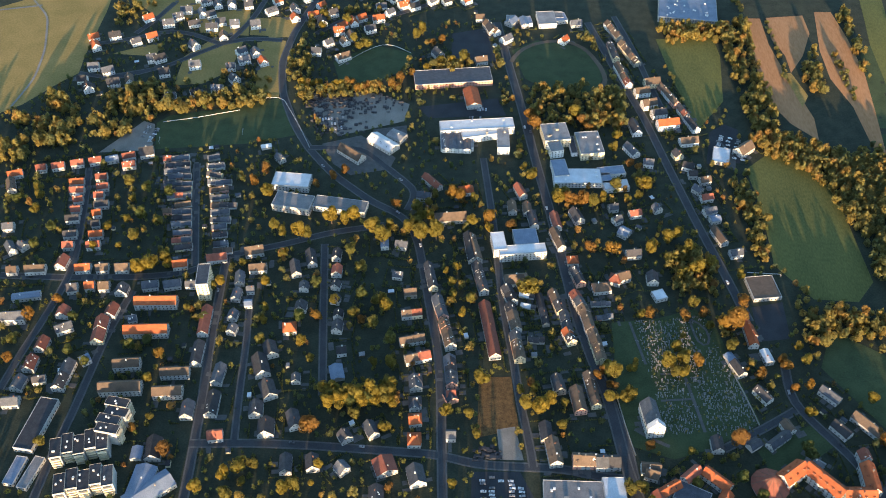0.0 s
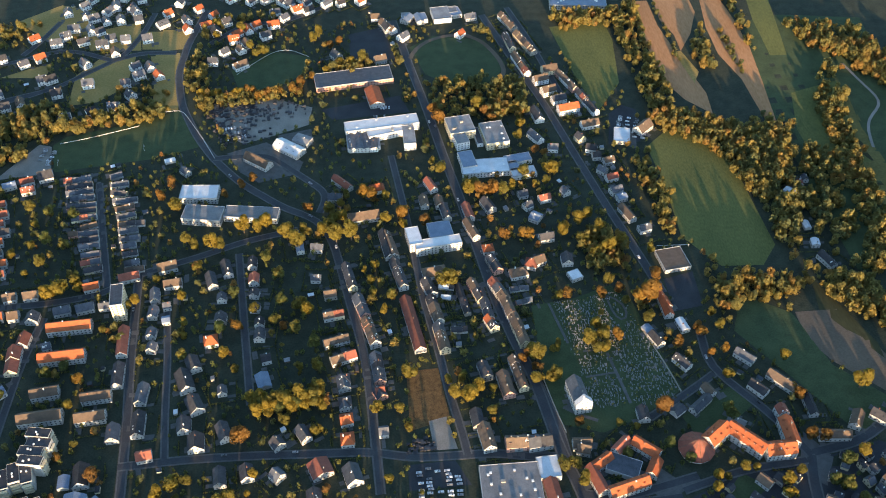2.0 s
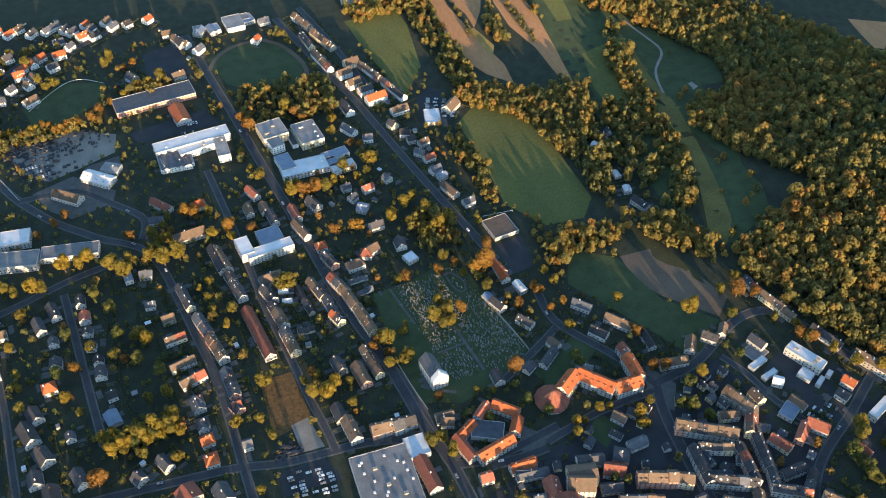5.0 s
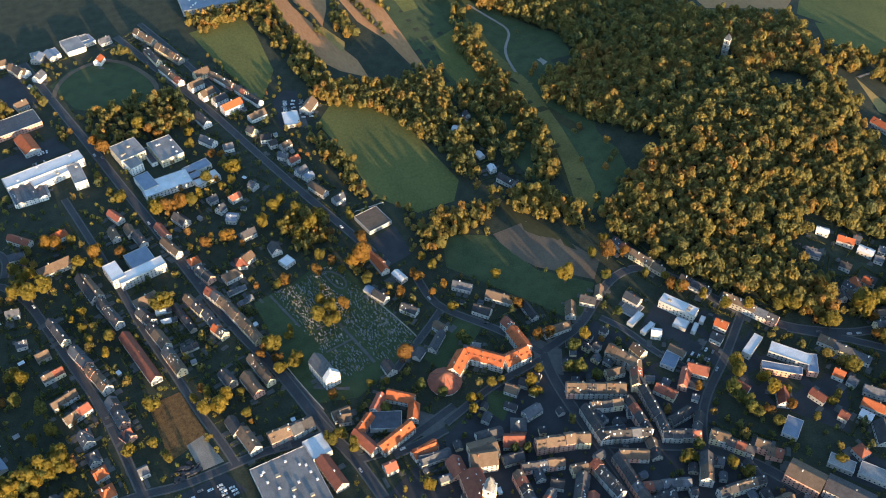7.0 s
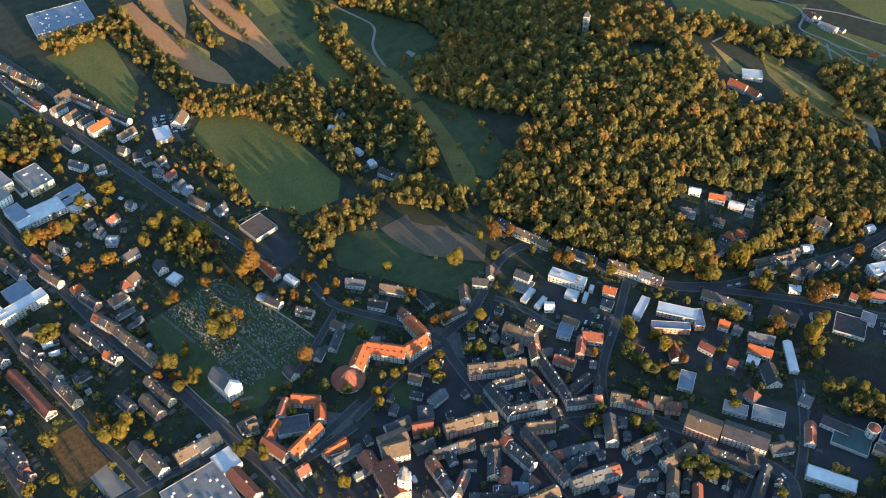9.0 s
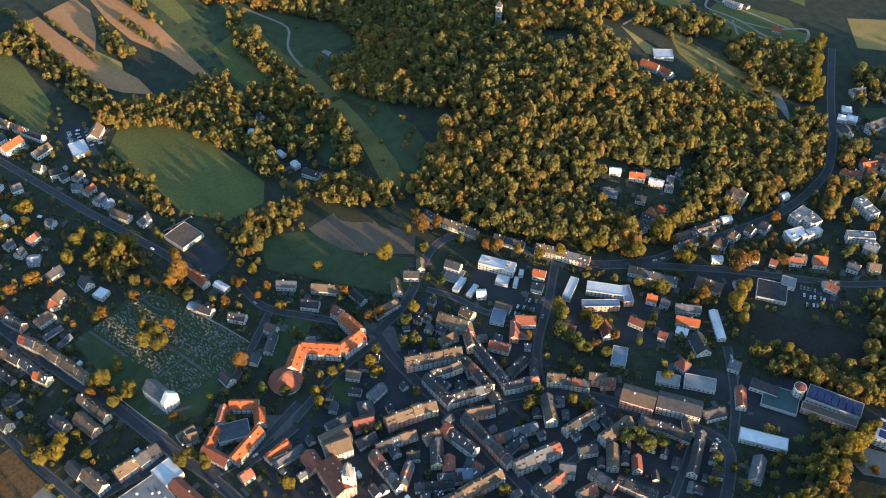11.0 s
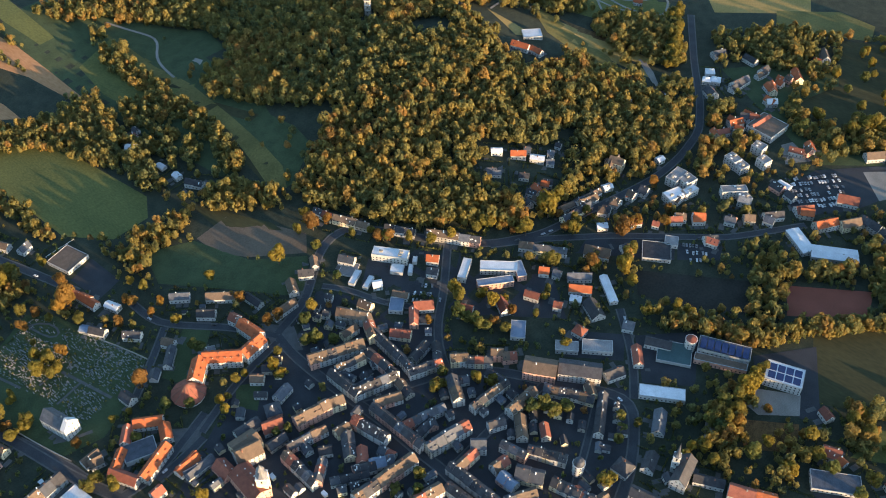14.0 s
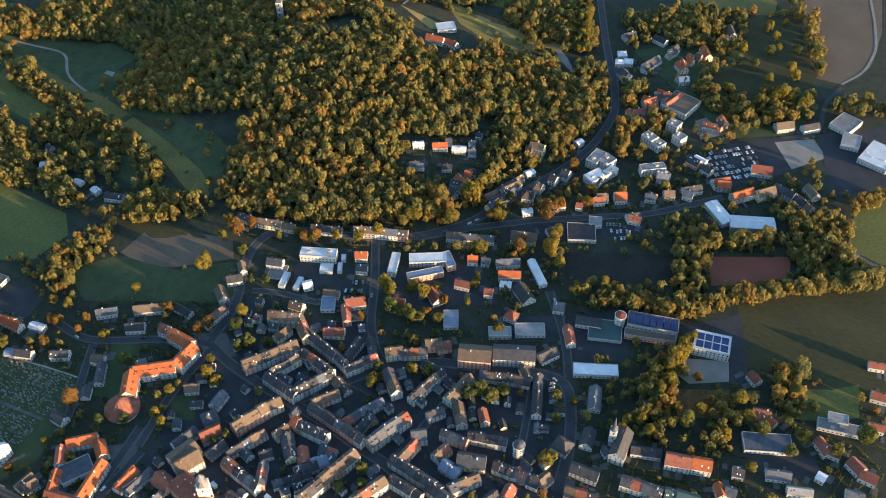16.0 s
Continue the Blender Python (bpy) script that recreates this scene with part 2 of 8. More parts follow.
def strip(name, pts, left, right, lift, mat, thick=0.0):
    line, verts, faces = pts, [], []
    for k, p in enumerate(line):
        d = (line[min(k + 1, len(line) - 1)] - line[max(k - 1, 0)]).normalized()
        n = Vector((-d.y, d.x, 0))
        for w in (left, right):
            q = p + n * w
            verts.append((q.x, q.y, land(q.x, q.y) + lift))
    rows = len(line)
    faces = [(2 * k + 1, 2 * k + 3, 2 * k + 2, 2 * k) for k in range(rows - 1)]
    if thick:
        verts += [(x, y, z - thick) for x, y, z in verts]
        m = 2 * rows
        for k in range(rows - 1):
            faces += [(2 * k, 2 * k + 2, m + 2 * k + 2, m + 2 * k), (2 * k + 1, m + 2 * k + 1, m + 2 * k + 3, 2 * k + 3)]
    return mesh(name, verts, faces, mat)


LAYER = [0]
STREETS = []


def road(width, pts, mat="street", pavement=1.3, label="grey asphalt street between the houses"):
    line = resample(pts, 8)
    LAYER[0] += 1
    ob = strip("road", line, width / 2, -width / 2, 0.16 + 0.005 * LAYER[0], mat)
    tagged(ob, label, "road", kind="structure")
    if pavement:
        for s in (1, -1):
            a, b = s * (width / 2 + pavement), s * width / 2
            pv = strip("pavement", line, max(a, b), min(a, b), 0.14 + 0.004 * LAYER[0] + 0.02, "paving", 0.2)
            tagged(pv, "pale paved footway along the street", "pavement", kind="structure")
    if width >= 5 and mat == "street":
        STREETS.append((line, width))
    for p in line:
        AVOID.append((p.x, p.y, width / 2 + 3))


# ---------------------------------------------------------------- houses
BUILT = []          # where houses stand, and how they are turned
WORDS = dict(d="dark tiled", g="grey slate", r="red-brown tiled", o="orange tiled", t="brown tiled", b="blue-grey sheet", w="pale", f="grey flat", k="green sheet")
WALLS = dict(plaster="pale plastered", white="sunlit white", cream="cream plastered", pink="rose plastered", stone="grey stone")


def root(name, x, y, rot, label, category, group=""):
    ob = new(name)
    ob.empty_display_size = 1
    ob.matrix_world = pose(x, y, land(x, y), 0, 0, rot)
    return tagged(ob, label, category, group)


def window_boxes(L, W, eave, storeys, gable_top, skip_long=False):
    """Thin glazed boxes set just proud of the four walls; x runs along the ridge."""
    v, f = [], []
    for s in range(storeys):
        z = 1.0 + s * 2.8
        if z + 1.4 > eave:
            break
        n = max(1, int(L / 3.2))
        for k in range(n):
            x = -L / 2 + (k + 0.5) * L / n
            box(v, f, x - 0.55, -W / 2 - 0.05, z, x + 0.55, -W / 2 + 0.02, z + 1.4)
            box(v, f, x - 0.55, W / 2 - 0.02, z, x + 0.55, W / 2 + 0.05, z + 1.4)
        n = max(1, int(W / 3.2))
        for k in range(n):
            y = -W / 2 + (k + 0.5) * W / n
            box(v, f, -L / 2 - 0.05, y - 0.5, z, -L / 2 + 0.02, y + 0.5, z + 1.4)
            box(v, f, L / 2 - 0.02, y - 0.5, z, L / 2 + 0.05, y + 0.5, z + 1.4)
    if gable_top:
        z = eave + 0.5
        for y in ((-W * 0.13, W * 0.13) if W > 8 else (0,)):
            box(v, f, -L / 2 - 0.05, y - 0.45, z, -L / 2 + 0.02, y + 0.45, z + 1.2)
            box(v, f, L / 2 - 0.02, y - 0.45, z, L / 2 + 0.05, y + 0.45, z + 1.2)
    return v, f


def house(x, y, L, W, rot, eave=5.6, roof="d", wall="plaster", pitch=42, hip=0.0, dormers=0, name="house", category="house", verge=0.3):
    """A gabled or hipped house: L along the ridge, W across, standing at x, y and turned by rot degrees."""
    rng = random.Random(int(x * 31 + y * 17))
    rise = W / 2 * math.tan(radians(pitch))
    if name == "house":
        name = "villa" if hip else "garden_house" if eave < 4 else "cottage" if W <= 8.5 else "apartment_house" if eave >= 7 else "detached_house"
    h = root(name, x, y, rot, f"{WALLS[wall]} {name.replace('_', ' ')} with a {WORDS[roof]} {'hipped' if hip else 'gabled'} roof", category)
    a, b, top = L / 2, W / 2, eave + rise
    base = -1.0
    if hip:
        v = [(sx * a, sy * b, z) for z in (base, eave) for sx, sy in ((-1, -1), (1, -1), (1, 1), (-1, 1))]
        f = [(0, 1, 5, 4), (1, 2, 6, 5), (2, 3, 7, 6), (3, 0, 4, 7), (4, 5, 6, 7)]
    else:
        v = [(-a, -b, base), (a, -b, base), (a, b, base), (-a, b, base), (-a, -b, eave), (a, -b, eave), (a, b, eave), (-a, b, eave), (-a, 0, top - 0.05), (a, 0, top - 0.05)]
        f = [(0, 1, 5, 4), (2, 3, 7, 6), (1, 2, 6, 9, 5), (3, 0, 4, 8, 7)]
    mesh("wall", v, f, wall, h)
    o, th = 0.3, 0.2
    drop = o * math.tan(radians(pitch))
    e = eave - drop
    if hip:
        q = min(a * 0.98, b * hip)
        lo = [(-a - o, -b - o, e), (a + o, -b - o, e), (a + o, b + o, e), (-a - o, b + o, e), (-a + q, 0, top), (a - q, 0, top)]
        v = [(x_, y_, z_ + th) for x_, y_, z_ in lo] + lo
        f = [(0, 1, 5, 4), (1, 2, 5), (2, 3, 4, 5), (3, 0, 4)] + [(6 + j, 6 + i, i, j) for i, j in ((0, 1), (1, 2), (2, 3), (3, 0))]
        f += [(6, 9, 8, 7)]
    else:
        p = verge
        lo = [(-a - p, -b - o, e), (a + p, -b - o, e), (a + p, 0, top), (-a - p, 0, top), (a + p, b + o, e), (-a - p, b + o, e)]
        v = [(x_, y_, z_ + th) for x_, y_, z_ in lo] + lo
        f = [(0, 1, 2, 3), (3, 2, 4, 5), (7, 6, 9, 8), (8, 9, 11, 10), (6, 7, 1, 0), (10, 11, 5, 4), (7, 8, 2, 1), (8, 10, 4, 2), (9, 6, 0, 3), (11, 9, 3, 5)]
    rf = mesh("roof", v, f, roof, h)
    v, f = [], []
    cx, cy = rng.uniform(-0.3, 0.3) * L, rng.choice((-1, 1)) * W * rng.uniform(0.04, 0.12)
    box(v, f, cx - 0.4, cy - 0.35, top - 1.6, cx + 0.4, cy + 0.35, top + 0.9)
    box(v, f, cx - 0.48, cy - 0.43, top + 0.75, cx + 0.48, cy + 0.43, top + 0.98)
    if eave > 3.4 and rng.random() < 0.85:
        mesh("chimney", v, f, rng.choice(("brick", "stone", "trim")), h)
    v, f = window_boxes(L, W, eave, 3, not hip)
    if v and eave >= 3.6:
        mesh("glazing", v, f, "glass", h, kind="stuff")
    if not hip and eave > 4 and rng.random() < 0.16:
        v, f, sl = [], [], rise / b
        for k in range(rng.randint(3, 6)):
            s, px, q = rng.choice((-1, 1)), rng.uniform(-0.42, 0.42) * L, rng.uniform(0.25, 0.7) * b
            z0, z1, o = top - (q + 0.45) * sl + th, top - (q - 0.45) * sl + th, len(v)
            v += [(px - 0.4, s * (q + 0.45), z0 - 0.1), (px + 0.4, s * (q + 0.45), z0 - 0.1), (px + 0.4, s * (q - 0.45), z1 - 0.1), (px - 0.4, s * (q - 0.45), z1 - 0.1)]
            v += [(p, y_, z_ + 0.22) for p, y_, z_ in v[o:o + 4]]
            f += [(o + 4, o + 5, o + 6, o + 7), (o, o + 1, o + 5, o + 4), (o + 1, o + 2, o + 6, o + 5), (o + 2, o + 3, o + 7, o + 6), (o + 3, o, o + 4, o + 7)]
        mesh("roof_glazing", v, f, "trim" if rng.random() < 0.6 else "glass", rf, kind="stuff")
    for k in range(dormers):
        for s in (-1, 1):
            dx = -a + (k + 0.5) * L / dormers
            yy, zz = s * b * 0.62, eave + rise * 0.38
            v, f = [], []
            box(v, f, dx - 0.8, min(yy, s * b * 0.15), zz - 0.6, dx + 0.8, max(yy, s * b * 0.15), zz + 1.1)
            box(v, f, dx - 1.0, min(yy + s * 0.2, s * b * 0.1), zz + 1.1, dx + 1.0, max(yy + s * 0.2, s * b * 0.1), zz + 1.28)
            d = mesh("dormer", v, f, wall if rng.random() < 0.6 else roof, h)
            d.data.materials.append(MAT[roof])
            for face in d.data.polygons[6:]:
                face.material_index = 1
            v, f = [], []
            box(v, f, dx - 0.55, yy - 0.04, zz - 0.1, dx + 0.55, yy + 0.04, zz + 0.9)
            mesh("dormer_window", v, f, "glass", d)
    BUILT.append((x, y, rot))
    n = max(1, int(L / max(W, 1)))
    for k in range(n + 1):
        t = -a + L * k / max(n, 1)
        AVOID.append((x + t * math.cos(radians(rot)), y + t * math.sin(radians(rot)), W / 2 + 1.5))
    return h


def terrace(x, y, L, W, rot, n=3, eave=6.0, roof="d", wall="plaster", pitch=42, dormers=0, name="terraced_house"):
    """A row of n houses wall to wall, each a little higher or lower than the next."""
    rng = random.Random(int(x * 13 + y * 7))
    c, s = math.cos(radians(rot)), math.sin(radians(rot))
    for k in range(n):
        t = -L / 2 + (k + 0.5) * L / n
        kind = roof if rng.random() < (0.95 if name == "row_house" else 0.7) else rng.choice("ddgrt")
        w = wall if rng.random() < 0.6 else rng.choice(("plaster", "cream", "pink", "stone"))
        house(x + t * c, y + t * s, L / n - 0.12, W * rng.uniform(0.96, 1.04), rot, eave + rng.uniform(-0.6, 0.6), kind, w, pitch, 0, dormers if k % 2 == 0 or n < 3 else 0, name, verge=0.03)


def row(x0, y0, x1, y1, W, n, eave=7.0, roof="d", wall="plaster", dormers=0):
    """Town houses wall to wall under one ridge line that runs from x0, y0 to x1, y1."""
    L, rot = math.hypot(x1 - x0, y1 - y0), math.degrees(math.atan2(y1 - y0, x1 - x0))
    terrace((x0 + x1) / 2, (y0 + y1) / 2, L + W * 0.35, W * (0.8 if eave >= 6.5 else 1.0), rot, n, eave, roof, wall, 42, dormers, "town_house" if eave >= 6.5 else "street_house" if eave >= 4 else "row_house")


def flat(x, y, L, W, rot, h=6.0, roof="f", wall="plaster", lights=0, name="flat_roofed_building", bands=True, units=0, category="building"):
    """A flat-roofed building with a parapet, window bands, roof lights and plant on the roof."""
    rng = random.Random(int(x * 3 + y * 5))
    r = root(name, x, y, rot, f"{WALLS[wall]} {name.replace('_', ' ')} with a {WORDS[roof]} roof", category)
    v, f = [], []
    a, b = L / 2, W / 2
    box(v, f, -a, -b, -1, a, b, h)
    mesh("wall", v, f, wall, r)
    v, f = [], []
    box(v, f, -a + 0.35, -b + 0.35, h - 0.2, a - 0.35, b - 0.35, h + 0.08)
    rf = mesh("roof", v, f, roof, r)
    v, f = [], []
    for x0, y0, x1, y1 in ((-a - 0.1, -b - 0.1, a + 0.1, -b + 0.35), (-a - 0.1, b - 0.35, a + 0.1, b + 0.1), (-a - 0.1, -b + 0.35, -a + 0.35, b - 0.35), (a - 0.35, -b + 0.35, a + 0.1, b - 0.35)):
        box(v, f, x0, y0, h - 0.1, x1, y1, h + 0.4)
    mesh("parapet", v, f, "coping", r)
    if bands:
        v, f = window_boxes(L, W, h, max(1, int(h / 2.9)), False)
        if v:
            mesh("glazing", v, f, "glass", r, kind="stuff")
    for k in range(lights):
        px, py = rng.uniform(-0.42, 0.42) * L, rng.uniform(-0.4, 0.4) * W
        v, f = [], []
        box(v, f, px - 0.9, py - 0.9, h, px + 0.9, py + 0.9, h + 0.7)
        mesh("roof_light", v, f, "trim", rf)
    for k in range(units):
        px, py = rng.uniform(-0.35, 0.35) * L, rng.uniform(-0.3, 0.3) * W
        v, f = [], []
        box(v, f, px - 1.6, py - 1.1, h, px + 1.6, py + 1.1, h + 1.6)
        mesh("roof_plant", v, f, "stone", rf)
    n = max(1, int(L / W))
    for k in range(n + 1):
        t = -a + L * k / n
        AVOID.append((x + t * math.cos(radians(rot)), y + t * math.sin(radians(rot)), W / 2 + 1.5))
    return r


# ---------------------------------------------------------------- trees
def crown_arrays(seed, leaves, size, clumps=12, squash=1.0):
    """Leaf tufts on the skins of many clumps: points and triangles of a crown one unit in radius, about the origin."""
    rng = np.random.default_rng(seed)
    cen = rng.normal(size=(clumps, 3))
    cen /= np.linalg.norm(cen, axis=1)[:, None]
    cen *= rng.uniform(0.30, 0.62, (clumps, 1))
    cen[0] = 0
    cen[:, 2] *= squash
    rad = rng.uniform(0.26, 0.46, clumps)
    rad[0] = 0.62
    which = rng.integers(0, clumps, leaves)
    d = rng.normal(size=(leaves, 3))
    d /= np.linalg.norm(d, axis=1)[:, None]
    out = cen[which] / (np.linalg.norm(cen[which], axis=1)[:, None] + 0.05)
    d = d + out * 0.55          # tufts gather on the outer side of each clump
    d /= np.linalg.norm(d, axis=1)[:, None]
    c = cen[which] + d * rad[which][:, None] * rng.uniform(0.85, 1.06, (leaves, 1))
    nrm = d + rng.normal(size=(leaves, 3)) * 0.28
    nrm /= np.linalg.norm(nrm, axis=1)[:, None]
    u = np.cross(nrm, rng.normal(size=(leaves, 3)))
    u /= np.linalg.norm(u, axis=1)[:, None]
    w = np.cross(nrm, u)
    s = size * rng.uniform(0.6, 1.35, (leaves, 1))
    v = np.stack([c + u * s, c - u * s * 0.6 + w * s, c - u * s * 0.6 - w * s], 1).reshape(-1, 3)
    return v, np.arange(leaves * 3).reshape(-1, 3)


def limbs(v, f, x0, y0, z0, x1, y1, z1, r0, r1, n=6):
    k = len(v)
    a, b = Vector((x0, y0, z0)), Vector((x1, y1, z1))
    q = (b - a).to_track_quat("Z", "Y")
    for p, r in ((a, r0), (b, r1)):
        for i in range(n):
            t = 2 * math.pi * i / n
            v.append(tuple(p + q @ Vector((r * math.cos(t), r * math.sin(t), 0))))
    f += [(k + i, k + (i + 1) % n, k + n + (i + 1) % n, k + n + i) for i in range(n)]


def tree_prototype(seed, mat, tall, label, category="tree"):
    """A tree with a crown one metre in radius, to be scaled; trunk with limbs, and a crown of leaf tufts."""
    rng = random.Random(seed)
    t = new({"leaf_y": "garden_tree", "leaf_o": "autumn_tree"}.get(mat, "tree"))
    tagged(t, label, category)
    v, f = [], []
    hub = tall * 1.0
    limbs(v, f, 0, 0, -0.1, 0.02, 0.01, hub * 0.75, 0.075, 0.05)
    for k in range(6):
        an = k * 1.05 + rng.random()
        limbs(v, f, 0.01, 0.01, hub * rng.uniform(0.45, 0.75), 0.55 * math.cos(an), 0.55 * math.sin(an), hub + rng.uniform(-0.1, 0.5), 0.04, 0.012, 5)
    mesh("trunk", v, f, "bark", t)
    pv, pf = crown_arrays(seed, 900, 0.115, 16, tall)
    pv[:, 2] += hub + 0.1
    me = bpy.data.meshes.new("crown")
    me.from_pydata(pv.tolist(), [], pf.tolist())
    me.materials.append(MAT[mat])
    c = new("crown", me)
    c.parent = t
    return t


PROTO = {}
TREE_LABEL = dict(y="golden yellow autumn tree in a garden", o="orange brown autumn tree in a garden", g="dark green leafy tree in a garden")


def tree(x, y, r, kind="y", tall=None):
    """One tree with a crown of radius r standing at x, y."""
    rng = random.Random(int(x * 91 + y * 57 + r * 11))
    key = (kind, rng.randrange(3))
    m = pose(x, y, land(x, y), 0, 0, rng.uniform(0, 360)) @ Matrix.Diagonal((r, r, r * rng.uniform(0.9, 1.2), 1))
    if key not in PROTO:
        PROTO[key] = tree_prototype(hash_of(kind) * 7 + key[1], "leaf_" + kind, (1.0, 1.15, 1.3)[key[1]], TREE_LABEL[kind])
        PROTO[key].matrix_basis = m
        return PROTO[key]
    p = PROTO[key]
    made = {}
    for o in (p, *p.children):
        made[o] = o.copy()
        scene.collection.objects.link(made[o])
        made[o].parent = made.get(o.parent, o.parent)
    made[p].matrix_basis = m
    return made[p]


def hash_of(kind):
    return {"y": 1, "o": 2, "g": 3}[kind]


def wood(name, spots, mat="leaf_w", leaves=240, size=0.17, label="dense autumn wood of mixed broadleaf trees", seed=5, patch=0.0):
    """Many trees as one piece of woodland; spots are x, y, crown radius. patch: how far neighbours turn colour together."""
    rng = np.random.default_rng(seed)
    protos = [crown_arrays(100 + k, leaves, size, 10 + k % 3 * 3, 1.1) for k in range(8)]
    vs, fs, tones, at = [], [], [], 0
    for x, y, r in spots:
        v, f = protos[rng.integers(0, 8)]
        an = rng.uniform(0, 6.28)
        c, s = math.cos(an), math.sin(an)
        q = np.empty_like(v)
        q[:, 0], q[:, 1] = (v[:, 0] * c - v[:, 1] * s) * r + x, (v[:, 0] * s + v[:, 1] * c) * r + y
        q[:, 2] = v[:, 2] * r * rng.uniform(1.0, 1.45) + land(x, y) + r * rng.uniform(1.1, 1.45)
        vs.append(q)
        fs.append(f + at)
        at += len(v)
        drift = 0.5 + 0.2 * math.sin(x / 41 + 1.3) + 0.2 * math.sin(y / 33 + x / 90) + 0.1 * math.sin((x - y) / 17)
        tones.append(np.full(len(v), patch * drift + (1 - patch) * rng.uniform()))
    vs, fs, tones = np.concatenate(vs), np.concatenate(fs), np.clip(np.concatenate(tones), 0.02, 0.98)
    me = bpy.data.meshes.new(name)
    me.vertices.add(len(vs))
    me.vertices.foreach_set("co", vs.ravel())
    me.loops.add(len(fs) * 3)
    me.loops.foreach_set("vertex_index", fs.ravel())
    me.polygons.add(len(fs))
    me.polygons.foreach_set("loop_start", np.arange(0, len(fs) * 3, 3))
    me.update()
    me.attributes.new("tone", "FLOAT", "POINT").data.foreach_set("value", tones)
    me.materials.append(MAT[mat])
    return tagged(new(name, me), label, "wood", kind="stuff")


def inside(x, y, pts):
    hit = False
    for (x0, y0), (x1, y1) in zip(pts, pts[1:] + pts[:1]):
        if (y0 > y) != (y1 > y) and x < (x1 - x0) * (y - y0) / (y1 - y0) + x0:
            hit = not hit
    return hit


def scatter(pts, spacing, r0, r1, seed=1, keep=1.0, avoid=True):
    """Tree places in a polygon, on a shaken grid, away from houses and roads."""
    rng = random.Random(seed)
    xs, ys = [p[0] for p in pts], [p[1] for p in pts]
    out, x = [], min(xs)
    near = np.array(AVOID) if AVOID and avoid else None
    while x < max(xs):
        y = min(ys)
        while y < max(ys):
            px, py = x + rng.uniform(-0.45, 0.45) * spacing, y + rng.uniform(-0.45, 0.45) * spacing
            r = rng.uniform(r0, r1)
            if rng.random() < keep and inside(px, py, pts):
                if near is None or not (np.hypot(near[:, 0] - px, near[:, 1] - py) < near[:, 2] + r * 0.5).any():
                    out.append((px, py, r))
            y += spacing
        x += spacing
    return out


# ---------------------------------------------------------------- landmarks
def ring(v, f, r0, z0, r1, z1, n=8, turn=0.0, cx=0.0, cy=0.0):
    k = len(v)
    for r, z in ((r0, z0), (r1, z1)):
        for i in range(n):
            t = 2 * math.pi * (i + turn) / n
            v.append((cx + r * math.cos(t), cy + r * math.sin(t), z))
    f += [(k + i, k + (i + 1) % n, k + n + (i + 1) % n, k + n + i) for i in range(n)]


def lathe(name, profile, mat, parent, n=8, turn=0.0, label=""):
    v, f = [], []
    for k, (r, z) in enumerate(profile):
        v += [(r * math.cos(2 * math.pi * (i + turn) / n), r * math.sin(2 * math.pi * (i + turn) / n), z) for i in range(n)]
        if k:
            f += [((k - 1) * n + i, (k - 1) * n + (i + 1) % n, k * n + (i + 1) % n, k * n + i) for i in range(n)]
    return mesh(name, v, f, mat, parent, label)


def pavilion(x, y, r):
    """A polygonal hall with a steep tent roof; its ribs stand proud of the tiles."""
    h = root("pavilion", x, y, 0, "many-sided hall with a red-brown tiled tent roof and white walls", "pavilion")
    n = 12
    lathe("wall", [(r * 0.92, -1), (r * 0.92, 5.0)], "plaster", h, n)
    roof = lathe("roof", [(r * 1.05, 3.9), (r * 1.05, 4.2), (r * 0.62, 8.0), (r * 0.12, 13.5), (0.05, 14.2)], "r", h, n)
    for k in range(n):
        t = 2 * math.pi * k / n
        v, f = [], []
        limbs(v, f, r * 1.05, 0, 4.25, r * 0.62, 0, 8.05, 0.22, 0.2, 4)
        limbs(v, f, r * 0.62, 0, 8.05, r * 0.12, 0, 13.55, 0.2, 0.15, 4)
        q = mesh("ridge", v, f, "t", roof)
        q.matrix_basis = pose(0, 0, 0, 0, 0, math.degrees(t))
        v, f = [], []
        box(v, f, -1.3, -0.06, 1.2, 1.3, 0.06, 3.6)
        w = mesh("window", v, f, "glass", h)
        w.matrix_basis = pose(r * 0.89 * math.cos(t + math.pi / n), r * 0.89 * math.sin(t + math.pi / n), 0, 0, 0, math.degrees(t + math.pi / n) + 90)
    AVOID.append((x, y, r + 2))


